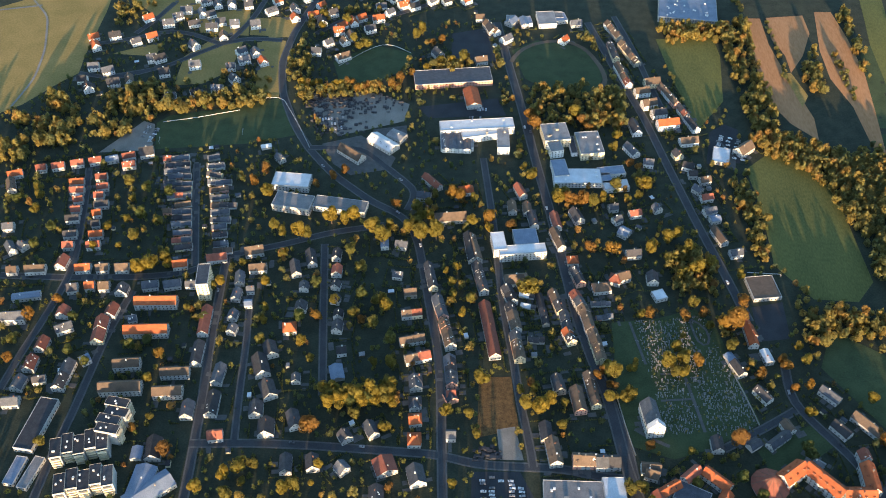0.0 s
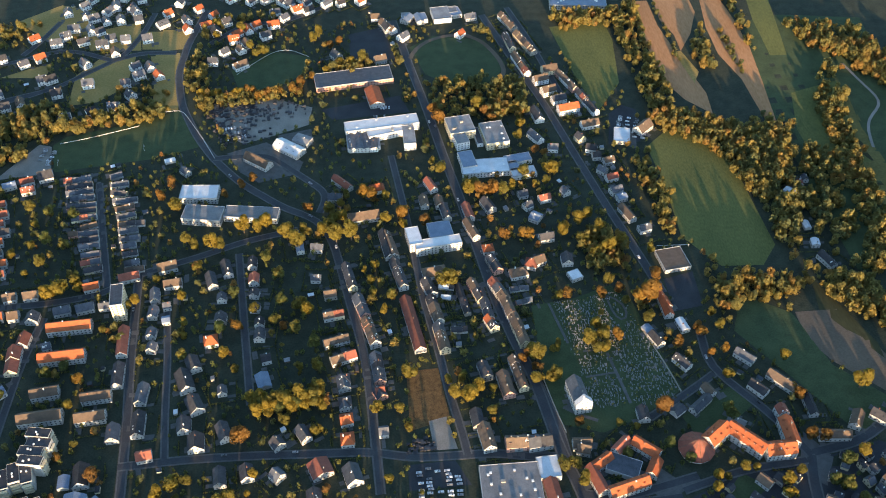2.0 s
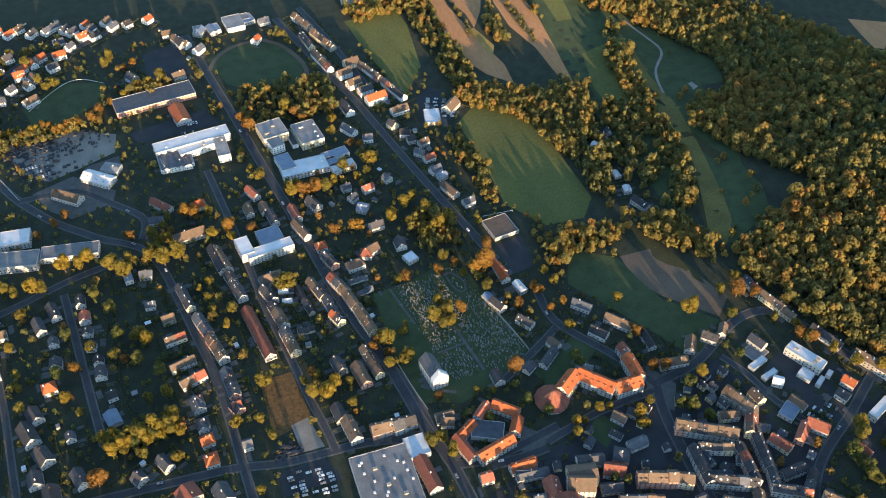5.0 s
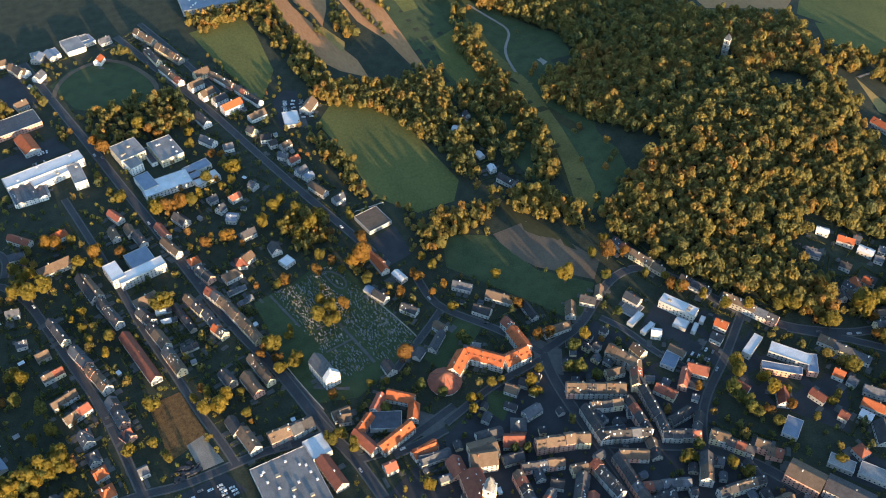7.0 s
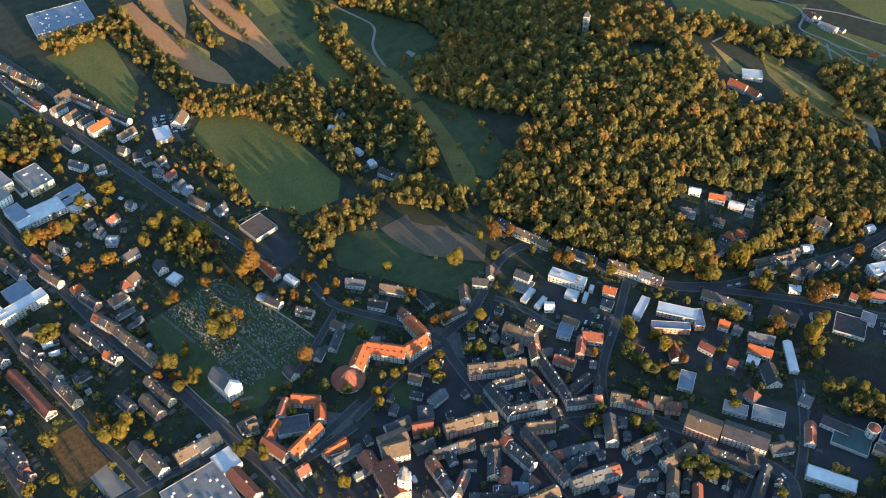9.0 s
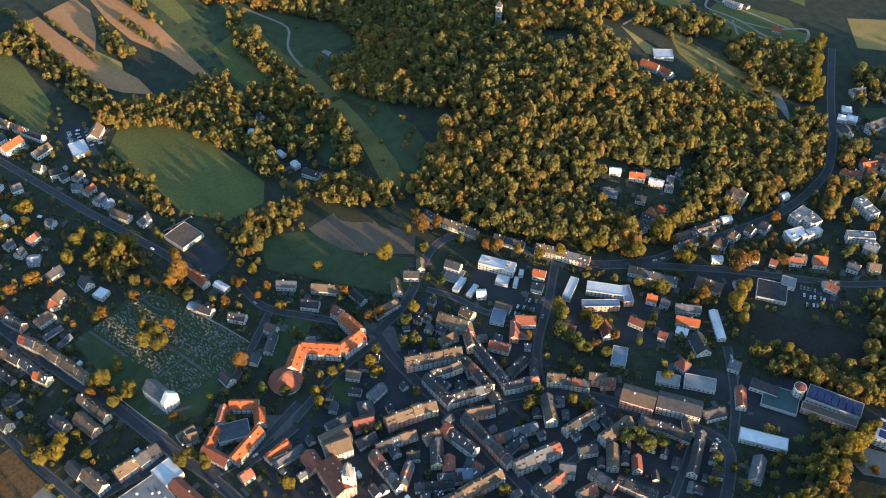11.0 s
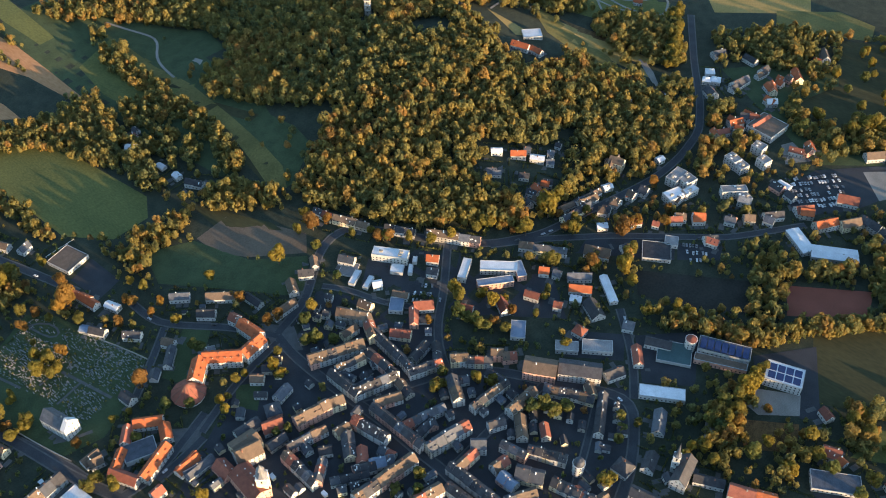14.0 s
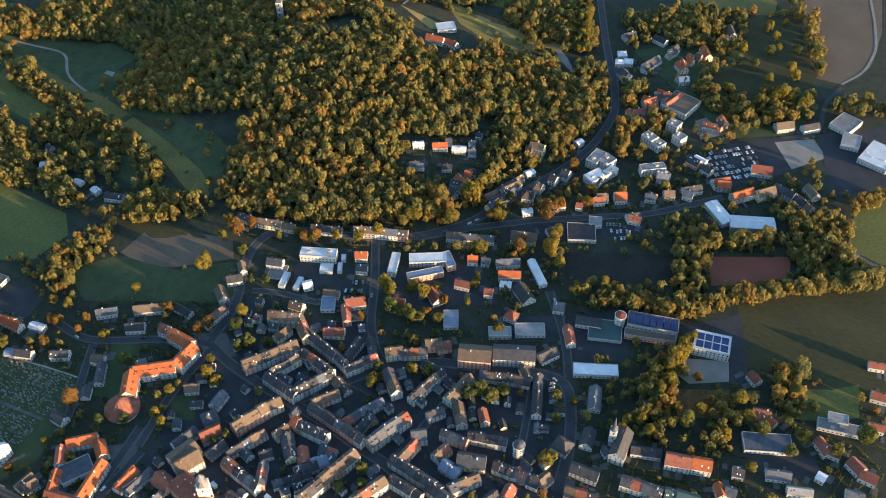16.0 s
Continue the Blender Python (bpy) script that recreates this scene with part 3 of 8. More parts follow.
def belfry(x, y, rot, w, h, cap, label, name="church_tower", wall="cream", top="g"):
    """A square tower with belfry openings and a cap: onion, spire or pyramid."""
    r = root(name, x, y, rot, label, "tower")
    v, f = [], []
    a = w / 2
    box(v, f, -a, -a, -1, a, a, h)
    mesh("shaft", v, f, wall, r)
    for z in (h * 0.4, h * 0.72, h):
        v, f = [], []
        box(v, f, -a - 0.25, -a - 0.25, z - 0.3, a + 0.25, a + 0.25, z + 0.15)
        mesh("cornice", v, f, "trim", r)
    for k in range(4):
        for z, hh in ((h * 0.8, 2.6), (h * 0.52, 1.8), (h * 0.2, 1.6)):
            v, f = [], []
            box(v, f, -0.6, -0.06, z, 0.6, 0.06, z + hh)
            o = mesh("belfry_opening", v, f, "glass", r)
            o.matrix_basis = pose(a * math.cos(k * math.pi / 2), a * math.sin(k * math.pi / 2), 0, 0, 0, 90 * k + 90)
    if cap == "onion":
        prof = [(a * 1.1, h), (a * 1.12, h + 1.2), (a * 0.7, h + 3), (a * 0.55, h + 3.8), (a * 0.55, h + 6.2), (a * 0.8, h + 7.4), (a * 0.4, h + 9.2), (0.15, h + 11.5), (0.05, h + 14)]
        lathe("cap", prof, top, r, 8, 0.5)
    elif cap == "spire":
        lathe("cap", [(a * 1.3, h), (a * 0.62, h + 2.5), (0.05, h + 15)], top, r, 8, 0.5)
    else:
        lathe("cap", [(a * 1.5, h), (0.05, h + a * 2.2)], top, r, 4, 0.5)
    AVOID.append((x, y, w))


def round_tower(x, y, r, h, dome, label, wall="plaster"):
    t = root("round_tower", x, y, 0, label, "tower")
    lathe("shaft", [(r, -1), (r, h)], wall, t, 20)
    lathe("cornice", [(r + 0.02, h - 0.6), (r + 0.35, h - 0.2), (r + 0.35, h + 0.1), (r - 0.3, h + 0.12)], "trim", t, 20)
    if dome == "g":
        lathe("dome", [(r, h), (r * 0.9, h + r * 0.45), (r * 0.6, h + r * 0.8), (0.1, h + r)], "g", t, 20)
    else:
        lathe("roof", [(r + 0.5, h), (0.05, h + 1.2)], dome, t, 20)
    for s in range(int(h / 3.2)):
        for k in range(8):
            an = 2 * math.pi * k / 8
            v, f = [], []
            box(v, f, -0.5, -0.05, 1 + s * 3.1, 0.5, 0.05, 2.5 + s * 3.1)
            w = mesh("window", v, f, "glass", t)
            w.matrix_basis = pose(r * math.cos(an), r * math.sin(an), 0, 0, 0, math.degrees(an) + 90)
    AVOID.append((x, y, r + 2))


def infill(pts, tries, seed, sizes, name, roofs="ddgg", gap=0.5):
    """Smaller buildings in the yards behind the street fronts, turned as their neighbours are."""
    rng = random.Random(seed)
    xs, ys = [p[0] for p in pts], [p[1] for p in pts]
    for _ in range(tries):
        x, y = rng.uniform(min(xs), max(xs)), rng.uniform(min(ys), max(ys))
        if not inside(x, y, pts):
            continue
        L, W = rng.uniform(*sizes[0]), rng.uniform(*sizes[1])
        near = np.array(AVOID)
        if (np.hypot(near[:, 0] - x, near[:, 1] - y) < near[:, 2] - 1.5 + W / 2 + gap).any() or any(inside(x, y, q) for q in YARDS):
            continue
        bx, by, turn = min(BUILT, key=lambda b: (b[0] - x) ** 2 + (b[1] - y) ** 2)
        house(x, y, L, W, turn + rng.choice((0, 90)), rng.uniform(*sizes[2]), rng.choice(roofs), rng.choice(("plaster", "plaster", "cream", "stone")), rng.choice((30, 38, 42)), 0, 0, name)


def stepped_block(x, y, L, W, rot, h, n=4):
    """A block of flats made of n staggered bays with stacked balconies."""
    r = root("apartment_block", x, y, rot, "pale concrete apartment block of staggered bays with stacked balconies", "apartment block")
    rng = random.Random(int(x + y))
    for k in range(n):
        x0, x1 = -L / 2 + k * L / n, -L / 2 + (k + 1) * L / n - 0.01
        s = (1.4 if k % 2 else -1.4)
        hh = h - (0.35 * (k % 3))
        v, f = [], []
        box(v, f, x0, -W / 2 + s, -1, x1, W / 2 + s, hh)
        bay = mesh("bay", v, f, "plaster", r)
        v, f = [], []
        box(v, f, x0 + 0.2, -W / 2 + s + 0.2, hh - 0.2, x1 - 0.2, W / 2 + s - 0.2, hh + 0.08)
        mesh("roof", v, f, "d", bay)
        v, f = [], []
        for p0, q0, p1, q1 in ((x0, -W / 2 + s, x1, -W / 2 + s + 0.2), (x0, W / 2 + s - 0.2, x1, W / 2 + s), (x0, -W / 2 + s + 0.2, x0 + 0.2, W / 2 + s - 0.2), (x1 - 0.2, -W / 2 + s + 0.2, x1, W / 2 + s - 0.2)):
            box(v, f, p0, q0, hh + 0.004, p1, q1, hh + 0.3)
        mesh("parapet", v, f, "stone", bay)
        for storey in range(int(hh / 2.9)):
            z = 0.4 + storey * 2.9
            for side in (-1,):
                yy = side * W / 2 + s
                v, f = [], []
                box(v, f, x0 + 0.8, min(yy, yy + side * 1.5), z, x1 - 1.2, max(yy, yy + side * 1.5), z + 1.1)
                mesh("balcony", v, f, "cream", bay)
                v, f = [], []
                box(v, f, x0 + 1.0, yy - 0.05, z + 1.1, x1 - 1.4, yy + 0.05, z + 2.4)
                mesh("window", v, f, "glass", bay)
        for _ in range(2):
            px, py = rng.uniform(x0 + 1.5, x1 - 1.5), rng.uniform(-W * 0.3, W * 0.3) + s
            v, f = [], []
            box(v, f, px - 0.6, py - 0.6, hh, px + 0.6, py + 0.6, hh + 1.0)
            mesh("roof_vent", v, f, "trim", bay)
    for k in range(3):
        t = (-L / 3, 0, L / 3)[k]
        AVOID.append((x + t * math.cos(radians(rot)), y + t * math.sin(radians(rot)), W / 2 + 3))


def solar_field(x, y, rot, cols, rows, w, d, z, label="dark blue solar panels on a flat roof"):
    s = root("solar_array", x, y, rot, label, "solar panels")
    for i in range(cols):
        for j in range(rows):
            v, f = [], []
            px, py = (i - (cols - 1) / 2) * (w + 0.9), (j - (rows - 1) / 2) * (d + 1.2)
            box(v, f, px - w / 2, py - d / 2, z, px + w / 2, py + d / 2, z + 0.25)
            mesh("panel", v, f, "solar", s)


def low_wall(pts, h=1.8, w=0.4, mat="stone", name="garden_wall", label="pale stone wall along the cemetery"):
    line = [Vector((*p, 0)) for p in pts]
    ob = strip(name, resample([(p.x, p.y) for p in line], 12), w / 2, -w / 2, h, mat, h + 0.5)
    return tagged(ob, label, "wall", kind="structure")


def graves(pts, count, seed=3):
    """Rows of small headstones and plots, too many and too small to pick out singly."""
    rng = random.Random(seed)
    v, f = [], []
    xs, ys = [p[0] for p in pts], [p[1] for p in pts]
    made = 0
    for _ in range(count * 4):
        x, y = rng.uniform(min(xs), max(xs)), rng.uniform(min(ys), max(ys))
        y = round(y / 3.1) * 3.1 + rng.uniform(-0.9, 0.9)
        if not inside(x, y, pts) or (np.hypot(*(np.array(AVOID)[:, :2] - (x, y)).T) < np.array(AVOID)[:, 2]).any():
            continue
        z = land(x, y)
        w = rng.uniform(0.15, 0.5)
        box(v, f, x - w, y - 0.1, z, x + w, y + 0.1, z + rng.uniform(0.6, 1.1))
        if rng.random() < 0.5:
            box(v, f, x - w, y - 1.7, z, x + w, y - 0.2, z + 0.18)
        made += 1
        if made >= count:
            break
    tagged(mesh("gravestones", v, f, "f"), "rows of small grey gravestones on the cemetery lawn", "gravestones", kind="stuff")


# ---------------------------------------------------------------- cars
CAR = {}


def car(x, y, rot, lift=0.3):
    """A parked car: one is built with its parts, the rest are copies."""
    if "car" not in CAR:
        prof = [(-2.15, 0.35), (2.15, 0.35), (2.2, 0.7), (1.2, 0.92), (0.35, 1.44), (-1.35, 1.46), (-1.85, 0.98), (-2.2, 0.85)]
        n = len(prof)
        v = [(p, q * (0.88 if z < 1 else 0.66), z) for q in (-1, 1) for p, z in prof]
        f = [tuple(range(n)), tuple(range(2 * n - 1, n - 1, -1))] + [(i, n + i, n + (i + 1) % n, (i + 1) % n) for i in range(n)]
        c = mesh("car", v, f, "paint")
        tagged(c, "parked car with painted body and dark windows", "car", "cars of the town")
        v = [(1.02, -0.7, 1.06), (1.02, 0.7, 1.06), (0.48, 0.6, 1.40), (0.48, -0.6, 1.40)]
        v += [p for q in (-1, 1) for p in ((-1.6, q * 0.84, 1.0), (1.0, q * 0.84, 1.0), (0.35, q * 0.70, 1.38), (-1.3, q * 0.70, 1.38))]
        mesh("glazing", v, [(0, 1, 2, 3), (4, 5, 6, 7), (11, 10, 9, 8)], "glass", c)
        c.matrix_basis = pose(x, y, land(x, y) + lift, 0, 0, rot)
        CAR["car"] = c
        return
    copy_thing(CAR["car"], pose(x, y, land(x, y) + lift, 0, 0, rot))


def car_park(x, y, rot, cols, rows, fill, lift=0.3, pitch=2.7, lane=9.5, seed=1):
    rng = random.Random(seed)
    c, s = math.cos(radians(rot)), math.sin(radians(rot))
    for j in range(rows):
        for i in range(cols):
            if rng.random() < fill:
                u, w = (i - cols / 2) * pitch + rng.uniform(-0.3, 0.3), (j - rows / 2) * lane + rng.uniform(-0.8, 0.8)
                car(x + u * c - w * s, y + u * s + w * c, rot + 90 + rng.choice((0, 180)) + rng.uniform(-5, 5), lift)


def yard_clutter(pts, count, seed):
    """Stacks of boards, crates and machines on a builder's yard."""
    rng = random.Random(seed)
    xs, ys = [p[0] for p in pts], [p[1] for p in pts]
    v, f = [], []
    for _ in range(count):
        x, y = rng.uniform(min(xs), max(xs)), rng.uniform(min(ys), max(ys))
        if inside(x, y, pts):
            a, b, z = rng.uniform(0.4, 2.2), rng.uniform(0.4, 1.4), land(x, y)
            box(v, f, x - a, y - b, z, x + a, y + b, z + rng.uniform(0.5, 2.2))
    tagged(mesh("stacked_materials", v, f, "d"), "dark grey stacks of building materials on the yard", "materials", kind="stuff")


def fence(pts, h=1.1, label="white rail round the playing field"):
    """A rail on posts."""
    line = resample(pts, 6)
    v, f = [], []
    for p in line:
        z = land(p.x, p.y)
        box(v, f, p.x - 0.06, p.y - 0.06, z, p.x + 0.06, p.y + 0.06, z + h)
    posts = tagged(mesh("fence_posts", v, f, "trim"), label, "fence", kind="structure")
    ob = strip("rail", line, 0.1, -0.1, h, "trim", 0.35)
    tagged(ob, label, "fence", kind="structure")


def goal(x, y, rot):
    g = root("goal", x, y, rot, "white football goal on the grass pitch", "goal")
    for s in (-3.66, 3.66):
        v, f = [], []
        box(v, f, -0.08, s - 0.08, 0, 0.08, s + 0.08, 2.44)
        mesh("post", v, f, "line", g)
    v, f = [], []
    box(v, f, -0.08, -3.58, 2.36, 0.08, 3.58, 2.52)
    mesh("crossbar", v, f, "line", g)


# ---------------------------------------------------------------- fields, yards and streets
build_ground()
# shaded pitch: the shade is painted in by the darker lawn colour
area("grass_field", "lawn", [(-316, 761), (-325, 804), (-314, 817), (-243, 836), (-200, 853), (-177, 788), (-223, 773)], 0.096)
area("grass_field", "grass", [(216, 976), (281, 980), (284, 941), (274, 859), (240, 810), (225, 899)], 0.100)
area("grass_field", "grass", [(278, 748), (312, 780), (349, 768), (358, 693), (361, 597), (342, 573), (304, 575), (278, 615), (281, 682)], 0.104)
area("brush_ground", "brush", [(14, 482), (40, 483), (45, 433), (13, 424)], 0.108)
area("gravel_ground", "gravel", [(28, 432), (42, 435), (48, 405), (30, 405)], 0.112)
area("asphalt_yard", "asphalt", [(9, 394), (45, 395), (55, 373), (9, 372)], 0.060)
area("grass_field", "lawn", [(-152, 921), (-111, 957), (-64, 941), (-72, 907), (-110, 879), (-143, 889)], 0.064)
area("grass_field", "lawn", [(49, 950), (79, 972), (136, 958), (155, 909), (136, 871), (93, 870), (63, 895)], 0.068)
area("dry_meadow", "meadow", [(-245, 958), (-216, 959), (-206, 855), (-223, 860)], 0.072)
area("dry_meadow", "meadow", [(-602, 1002), (-524, 1056), (-440, 1059), (-437, 1020), (-436, 924), (-433, 891), (-451, 869), (-476, 832), (-495, 816), (-531, 815)], 0.076)
area("ploughed_field", "soil", [(313, 1016), (342, 1014), (342, 961), (351, 898), (364, 831), (361, 795), (338, 822), (318, 869), (322, 940)], 0.080)
area("ploughed_field", "soil", [(349, 1015), (392, 1018), (392, 981), (375, 938), (356, 908), (356, 939), (347, 971)], 0.084)
area("ploughed_field", "soil", [(407, 1025), (426, 1024), (432, 968), (435, 906), (430, 840), (424, 778), (424, 735), (413, 785), (409, 849), (396, 897), (396, 948)], 0.088)
area("dry_meadow", "meadow", [(347, 908), (356, 908), (366, 868), (356, 849)], 0.092)
area("grass_field", "grass", [(466, 1050), (492, 1050), (472, 886), (453, 887), (454, 957)], 0.096)
# long tree shadows over this meadow are put into its dark olive
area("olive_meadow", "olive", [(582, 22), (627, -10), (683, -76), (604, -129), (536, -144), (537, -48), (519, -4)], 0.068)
area("clay_court", "clay", [(624, 63), (662, 1), (629, -7), (591, 49)], 0.072)
# field in shade, drawn as a near-black sheet
area("reed_bed", "dark_field", [(561, 176), (609, 91), (570, 77), (544, 133), (535, 161)], 0.100)
area("asphalt_yard", "asphalt", [(740, 120), (786, 105), (832, 56), (830, 33), (794, 33), (752, 53), (711, 94)], 0.080)
area("gravel_ground", "gravel", [(812, 67), (838, 35), (815, 15), (780, 39)], 0.084)
area("asphalt_yard", "asphalt", [(847, 32), (896, -22), (837, -54), (784, -46), (763, -4)], 0.088)
# ploughed soil in shade: the shade is in the darker soil colour
area("fallow_field", "fallow", [(1089, 136), (1151, 48), (1069, 27), (994, 20), (946, 38), (941, 76), (1025, 99)], 0.092)
area("grass_field", "grass", [(765, -30), (815, -81), (714, -104), (694, -70), (699, -38), (739, -32)], 0.096)
area("gravel_ground", "gravel", [(486, 39), (505, 36), (520, 6), (501, -2), (482, 25)], 0.100)
area("asphalt_yard", "asphalt", [(533, 53), (574, 16), (507, -15), (498, -2), (543, 15), (513, 40)], 0.104)
area("brush_ground", "brush", [(470, 34), (493, -4), (467, -13), (447, 20)], 0.108)
area("grass_field", "grass", [(535, -72), (552, -89), (520, -98), (501, -73), (488, -46), (526, -56)], 0.112)
area("asphalt_yard", "asphalt", [(443, -36), (469, -78), (452, -92), (428, -54)], 0.060)
area("gravel_ground", "gravel", [(803, 148), (821, 137), (794, 117), (777, 132)], 0.064)
area("asphalt_yard", "asphalt", [(613, 164), (634, 130), (617, 123), (594, 154)], 0.068)
area("asphalt_yard", "asphalt", [(424, 371), (444, 340), (421, 323), (395, 355)], 0.072)
area("asphalt_yard", "asphalt", [(426, 327), (442, 302), (428, 295), (413, 317)], 0.076)
area("paved_yard", "paving", [(197, 374), (214, 356), (196, 347), (186, 354)], 0.080)
area("paved_yard", "paving", [(314, 396), (329, 372), (315, 348), (299, 363)], 0.084)
area("grass_field", "lawn", [(270, 443), (287, 427), (259, 406), (233, 395), (225, 418), (247, 435)], 0.088)
area("grass_field", "lawn", [(255, 365), (272, 352), (249, 334), (242, 350)], 0.092)
area("fallow_field", "fallow", [(350, 515), (386, 513), (392, 503), (413, 436), (396, 420), (362, 459), (349, 485)], 0.096)
# grass in shade, drawn with the dark lawn colour instead of grass
area("grass_field", "lawn", [(310, 540), (347, 515), (360, 456), (394, 417), (361, 386), (353, 395), (327, 442), (292, 500)], 0.100)
area("cemetery_lawn", "lawn", [(126, 543), (166, 549), (199, 561), (214, 540), (232, 444), (192, 420), (161, 409), (127, 421), (124, 468)], 0.104)
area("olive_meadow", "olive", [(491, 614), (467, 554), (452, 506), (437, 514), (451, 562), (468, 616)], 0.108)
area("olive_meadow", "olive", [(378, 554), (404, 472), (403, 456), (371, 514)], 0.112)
area("dry_meadow", "meadow", [(854, 470), (845, 386), (835, 321), (825, 301), (826, 359), (828, 444)], 0.060)
area("dry_meadow", "meadow", [(1038, 356), (1098, 289), (1092, 238), (1057, 223), (1024, 268), (990, 315)], 0.064)
area("grass_field", "grass", [(856, 537), (927, 478), (977, 367), (940, 354), (896, 402), (877, 469)], 0.068)
area("grass_field", "grass", [(455, 821), (526, 841), (544, 792), (549, 737), (511, 694), (442, 685), (441, 762)], 0.072)
area("old_town_paving", "asphalt", [(314, 371), (372, 383), (393, 326), (413, 270), (376, 239), (443, 115), (343, 57), (259, 126), (139, 319), (253, 363)], 0.030)
area("gravel_ground", "gravel", [(-173, 861), (-103, 864), (-62, 845), (-66, 815), (-104, 799), (-132, 789), (-158, 812)], 0.084)
area("paved_yard", "paving", [(-148, 775), (-109, 790), (-71, 755), (-76, 737), (-114, 727), (-133, 744)], 0.088)
area("paved_yard", "paving", [(-98, 800), (-63, 808), (-61, 782), (-84, 768)], 0.092)
area("asphalt_yard", "asphalt", [(-53, 840), (32, 858), (41, 828), (-40, 821)], 0.096)
area("asphalt_yard", "asphalt", [(-20, 983), (20, 996), (32, 927), (-19, 925)], 0.100)
area("dry_meadow", "meadow", [(-237, 1013), (-196, 1008), (-204, 971), (-233, 967)], 0.108)
area("dry_meadow", "meadow", [(-322, 905), (-297, 939), (-279, 946), (-284, 906), (-309, 873)], 0.112)
area("dry_meadow", "meadow", [(-383, 942), (-353, 955), (-356, 926), (-406, 930)], 0.060)
area("gravel_ground", "gravel", [(-372, 754), (-339, 807), (-326, 802), (-319, 760)], 0.064)
area("asphalt_yard", "asphalt", [(240, 755), (251, 806), (268, 820), (281, 811), (274, 757)], 0.068)
area("asphalt_yard", "asphalt", [(248, 564), (276, 571), (274, 530), (248, 526)], 0.072)
area("paved_yard", "paving", [(261, 789), (271, 766), (267, 745), (258, 751)], 0.076)
area("grass_field", "grass", [(865, 632), (991, 515), (958, 505), (897, 510), (842, 593)], 0.096)
area("grass_field", "grass", [(963, 486), (988, 404), (955, 359), (922, 410), (931, 480)], 0.100)
area("grass_field", "grass", [(1028, 534), (1117, 464), (1026, 405), (1021, 472)], 0.104)
area("dry_meadow", "meadow", [(850, 467), (856, 423), (859, 323), (846, 325), (829, 395), (822, 430)], 0.110)
area("brush_ground", "brush", [(859, 452), (871, 326), (862, 320), (850, 418)], 0.130)
area("dry_meadow", "meadow", [(814, 522), (810, 490), (804, 445), (789, 465)], 0.120)
area("olive_meadow", "olive", [(496, 754), (483, 671), (496, 591), (508, 592), (497, 671), (509, 750)], 0.100)
area("gravel_ground", "gravel", [(538, 771), (543, 764), (549, 723), (540, 719), (536, 728), (532, 761)], 0.100)
area("dry_meadow", "meadow", [(-299, 962), (-261, 962), (-265, 900), (-292, 875), (-322, 871), (-323, 927)], 0.120)
area("dry_meadow", "meadow", [(-240, 965), (-212, 962), (-204, 854), (-231, 852)], 0.125)
area("dry_meadow", "meadow", [(-261, 1011), (-205, 1006), (-206, 969), (-256, 973)], 0.130)
area("dry_meadow", "meadow", [(-411, 1045), (-365, 1079), (-322, 1062), (-321, 1012), (-363, 998)], 0.115)
area("dry_meadow", "meadow", [(-327, 1013), (-265, 1032), (-257, 971), (-315, 976)], 0.135)
area("grass_field", "lawn", [(888, 256), (953, 194), (974, 138), (924, 74), (894, 46), (832, 56), (794, 108), (819, 148)], 0.090)
area("ploughed_field", "soil", [(790, 789), (928, 715), (856, 671), (775, 720)], 0.100)
area("grass_field", "grass", [(928, 715), (1040, 653), (896, 524), (879, 611), (861, 657)], 0.090)
area("asphalt_yard", "asphalt", [(444, 364), (480, 310), (418, 268), (429, 293), (403, 334)], 0.035)
area("asphalt_yard", "asphalt", [(464, 299), (513, 235), (475, 195), (426, 267)], 0.040)
area("asphalt_yard", "asphalt", [(494, 140), (530, 100), (477, 76), (455, 111)], 0.045)
area("asphalt_yard", "asphalt", [(464, 189), (490, 147), (465, 134), (439, 175)], 0.050)
area("asphalt_yard", "asphalt", [(543, 235), (592, 156), (620, 170), (565, 235)], 0.055)
area("gravel_ground", "gravel", [(451, 54), (467, 38), (452, 31), (436, 48)], 0.060)
area("grass_field", "lawn", [(440, 953), (486, 962), (580, 946), (558, 744), (532, 616), (490, 535), (421, 555), (422, 646), (423, 738), (427, 816)], 0.02)
CLEAR = []          # open ground inside the woods
CLEAR += [[(607, 378), (656, 322), (602, 282), (569, 290), (579, 315), (567, 350)], [(555, 268), (629, 260), (672, 237), (654, 218), (603, 242), (560, 253)]]
CLEAR += [[(862, 478), (857, 454), (840, 409), (831, 367), (818, 348), (800, 360), (808, 383), (815, 417), (822, 444), (846, 475)]]
# hill flank strip, sunlight painted in by the lighter grass
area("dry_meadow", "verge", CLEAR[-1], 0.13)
CLEAR += [[(515, 882), (594, 763), (579, 719), (543, 727), (529, 685), (503, 702), (514, 805), (509, 855)]]
# shadowed clearing beside the lit strip; the darker grass carries the shadow
area("grass_field", "lawn", CLEAR[-1], 0.139)
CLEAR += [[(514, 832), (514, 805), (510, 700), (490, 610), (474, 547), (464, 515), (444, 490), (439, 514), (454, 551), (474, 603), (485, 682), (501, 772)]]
# lit strip between the tree lines; its brightness comes from the colour
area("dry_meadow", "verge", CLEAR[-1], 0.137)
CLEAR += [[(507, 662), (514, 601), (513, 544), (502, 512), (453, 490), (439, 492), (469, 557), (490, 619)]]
# second shadowed clearing, its shadow likewise in the grass colour
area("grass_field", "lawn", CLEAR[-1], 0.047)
CLEAR += [[(881, 164), (936, 141), (1023, 174), (1048, 116), (1003, 101), (950, 65), (913, 65), (890, 99), (857, 111), (858, 146)]]
area("olive_meadow", "olive", CLEAR[-1], 0.143)
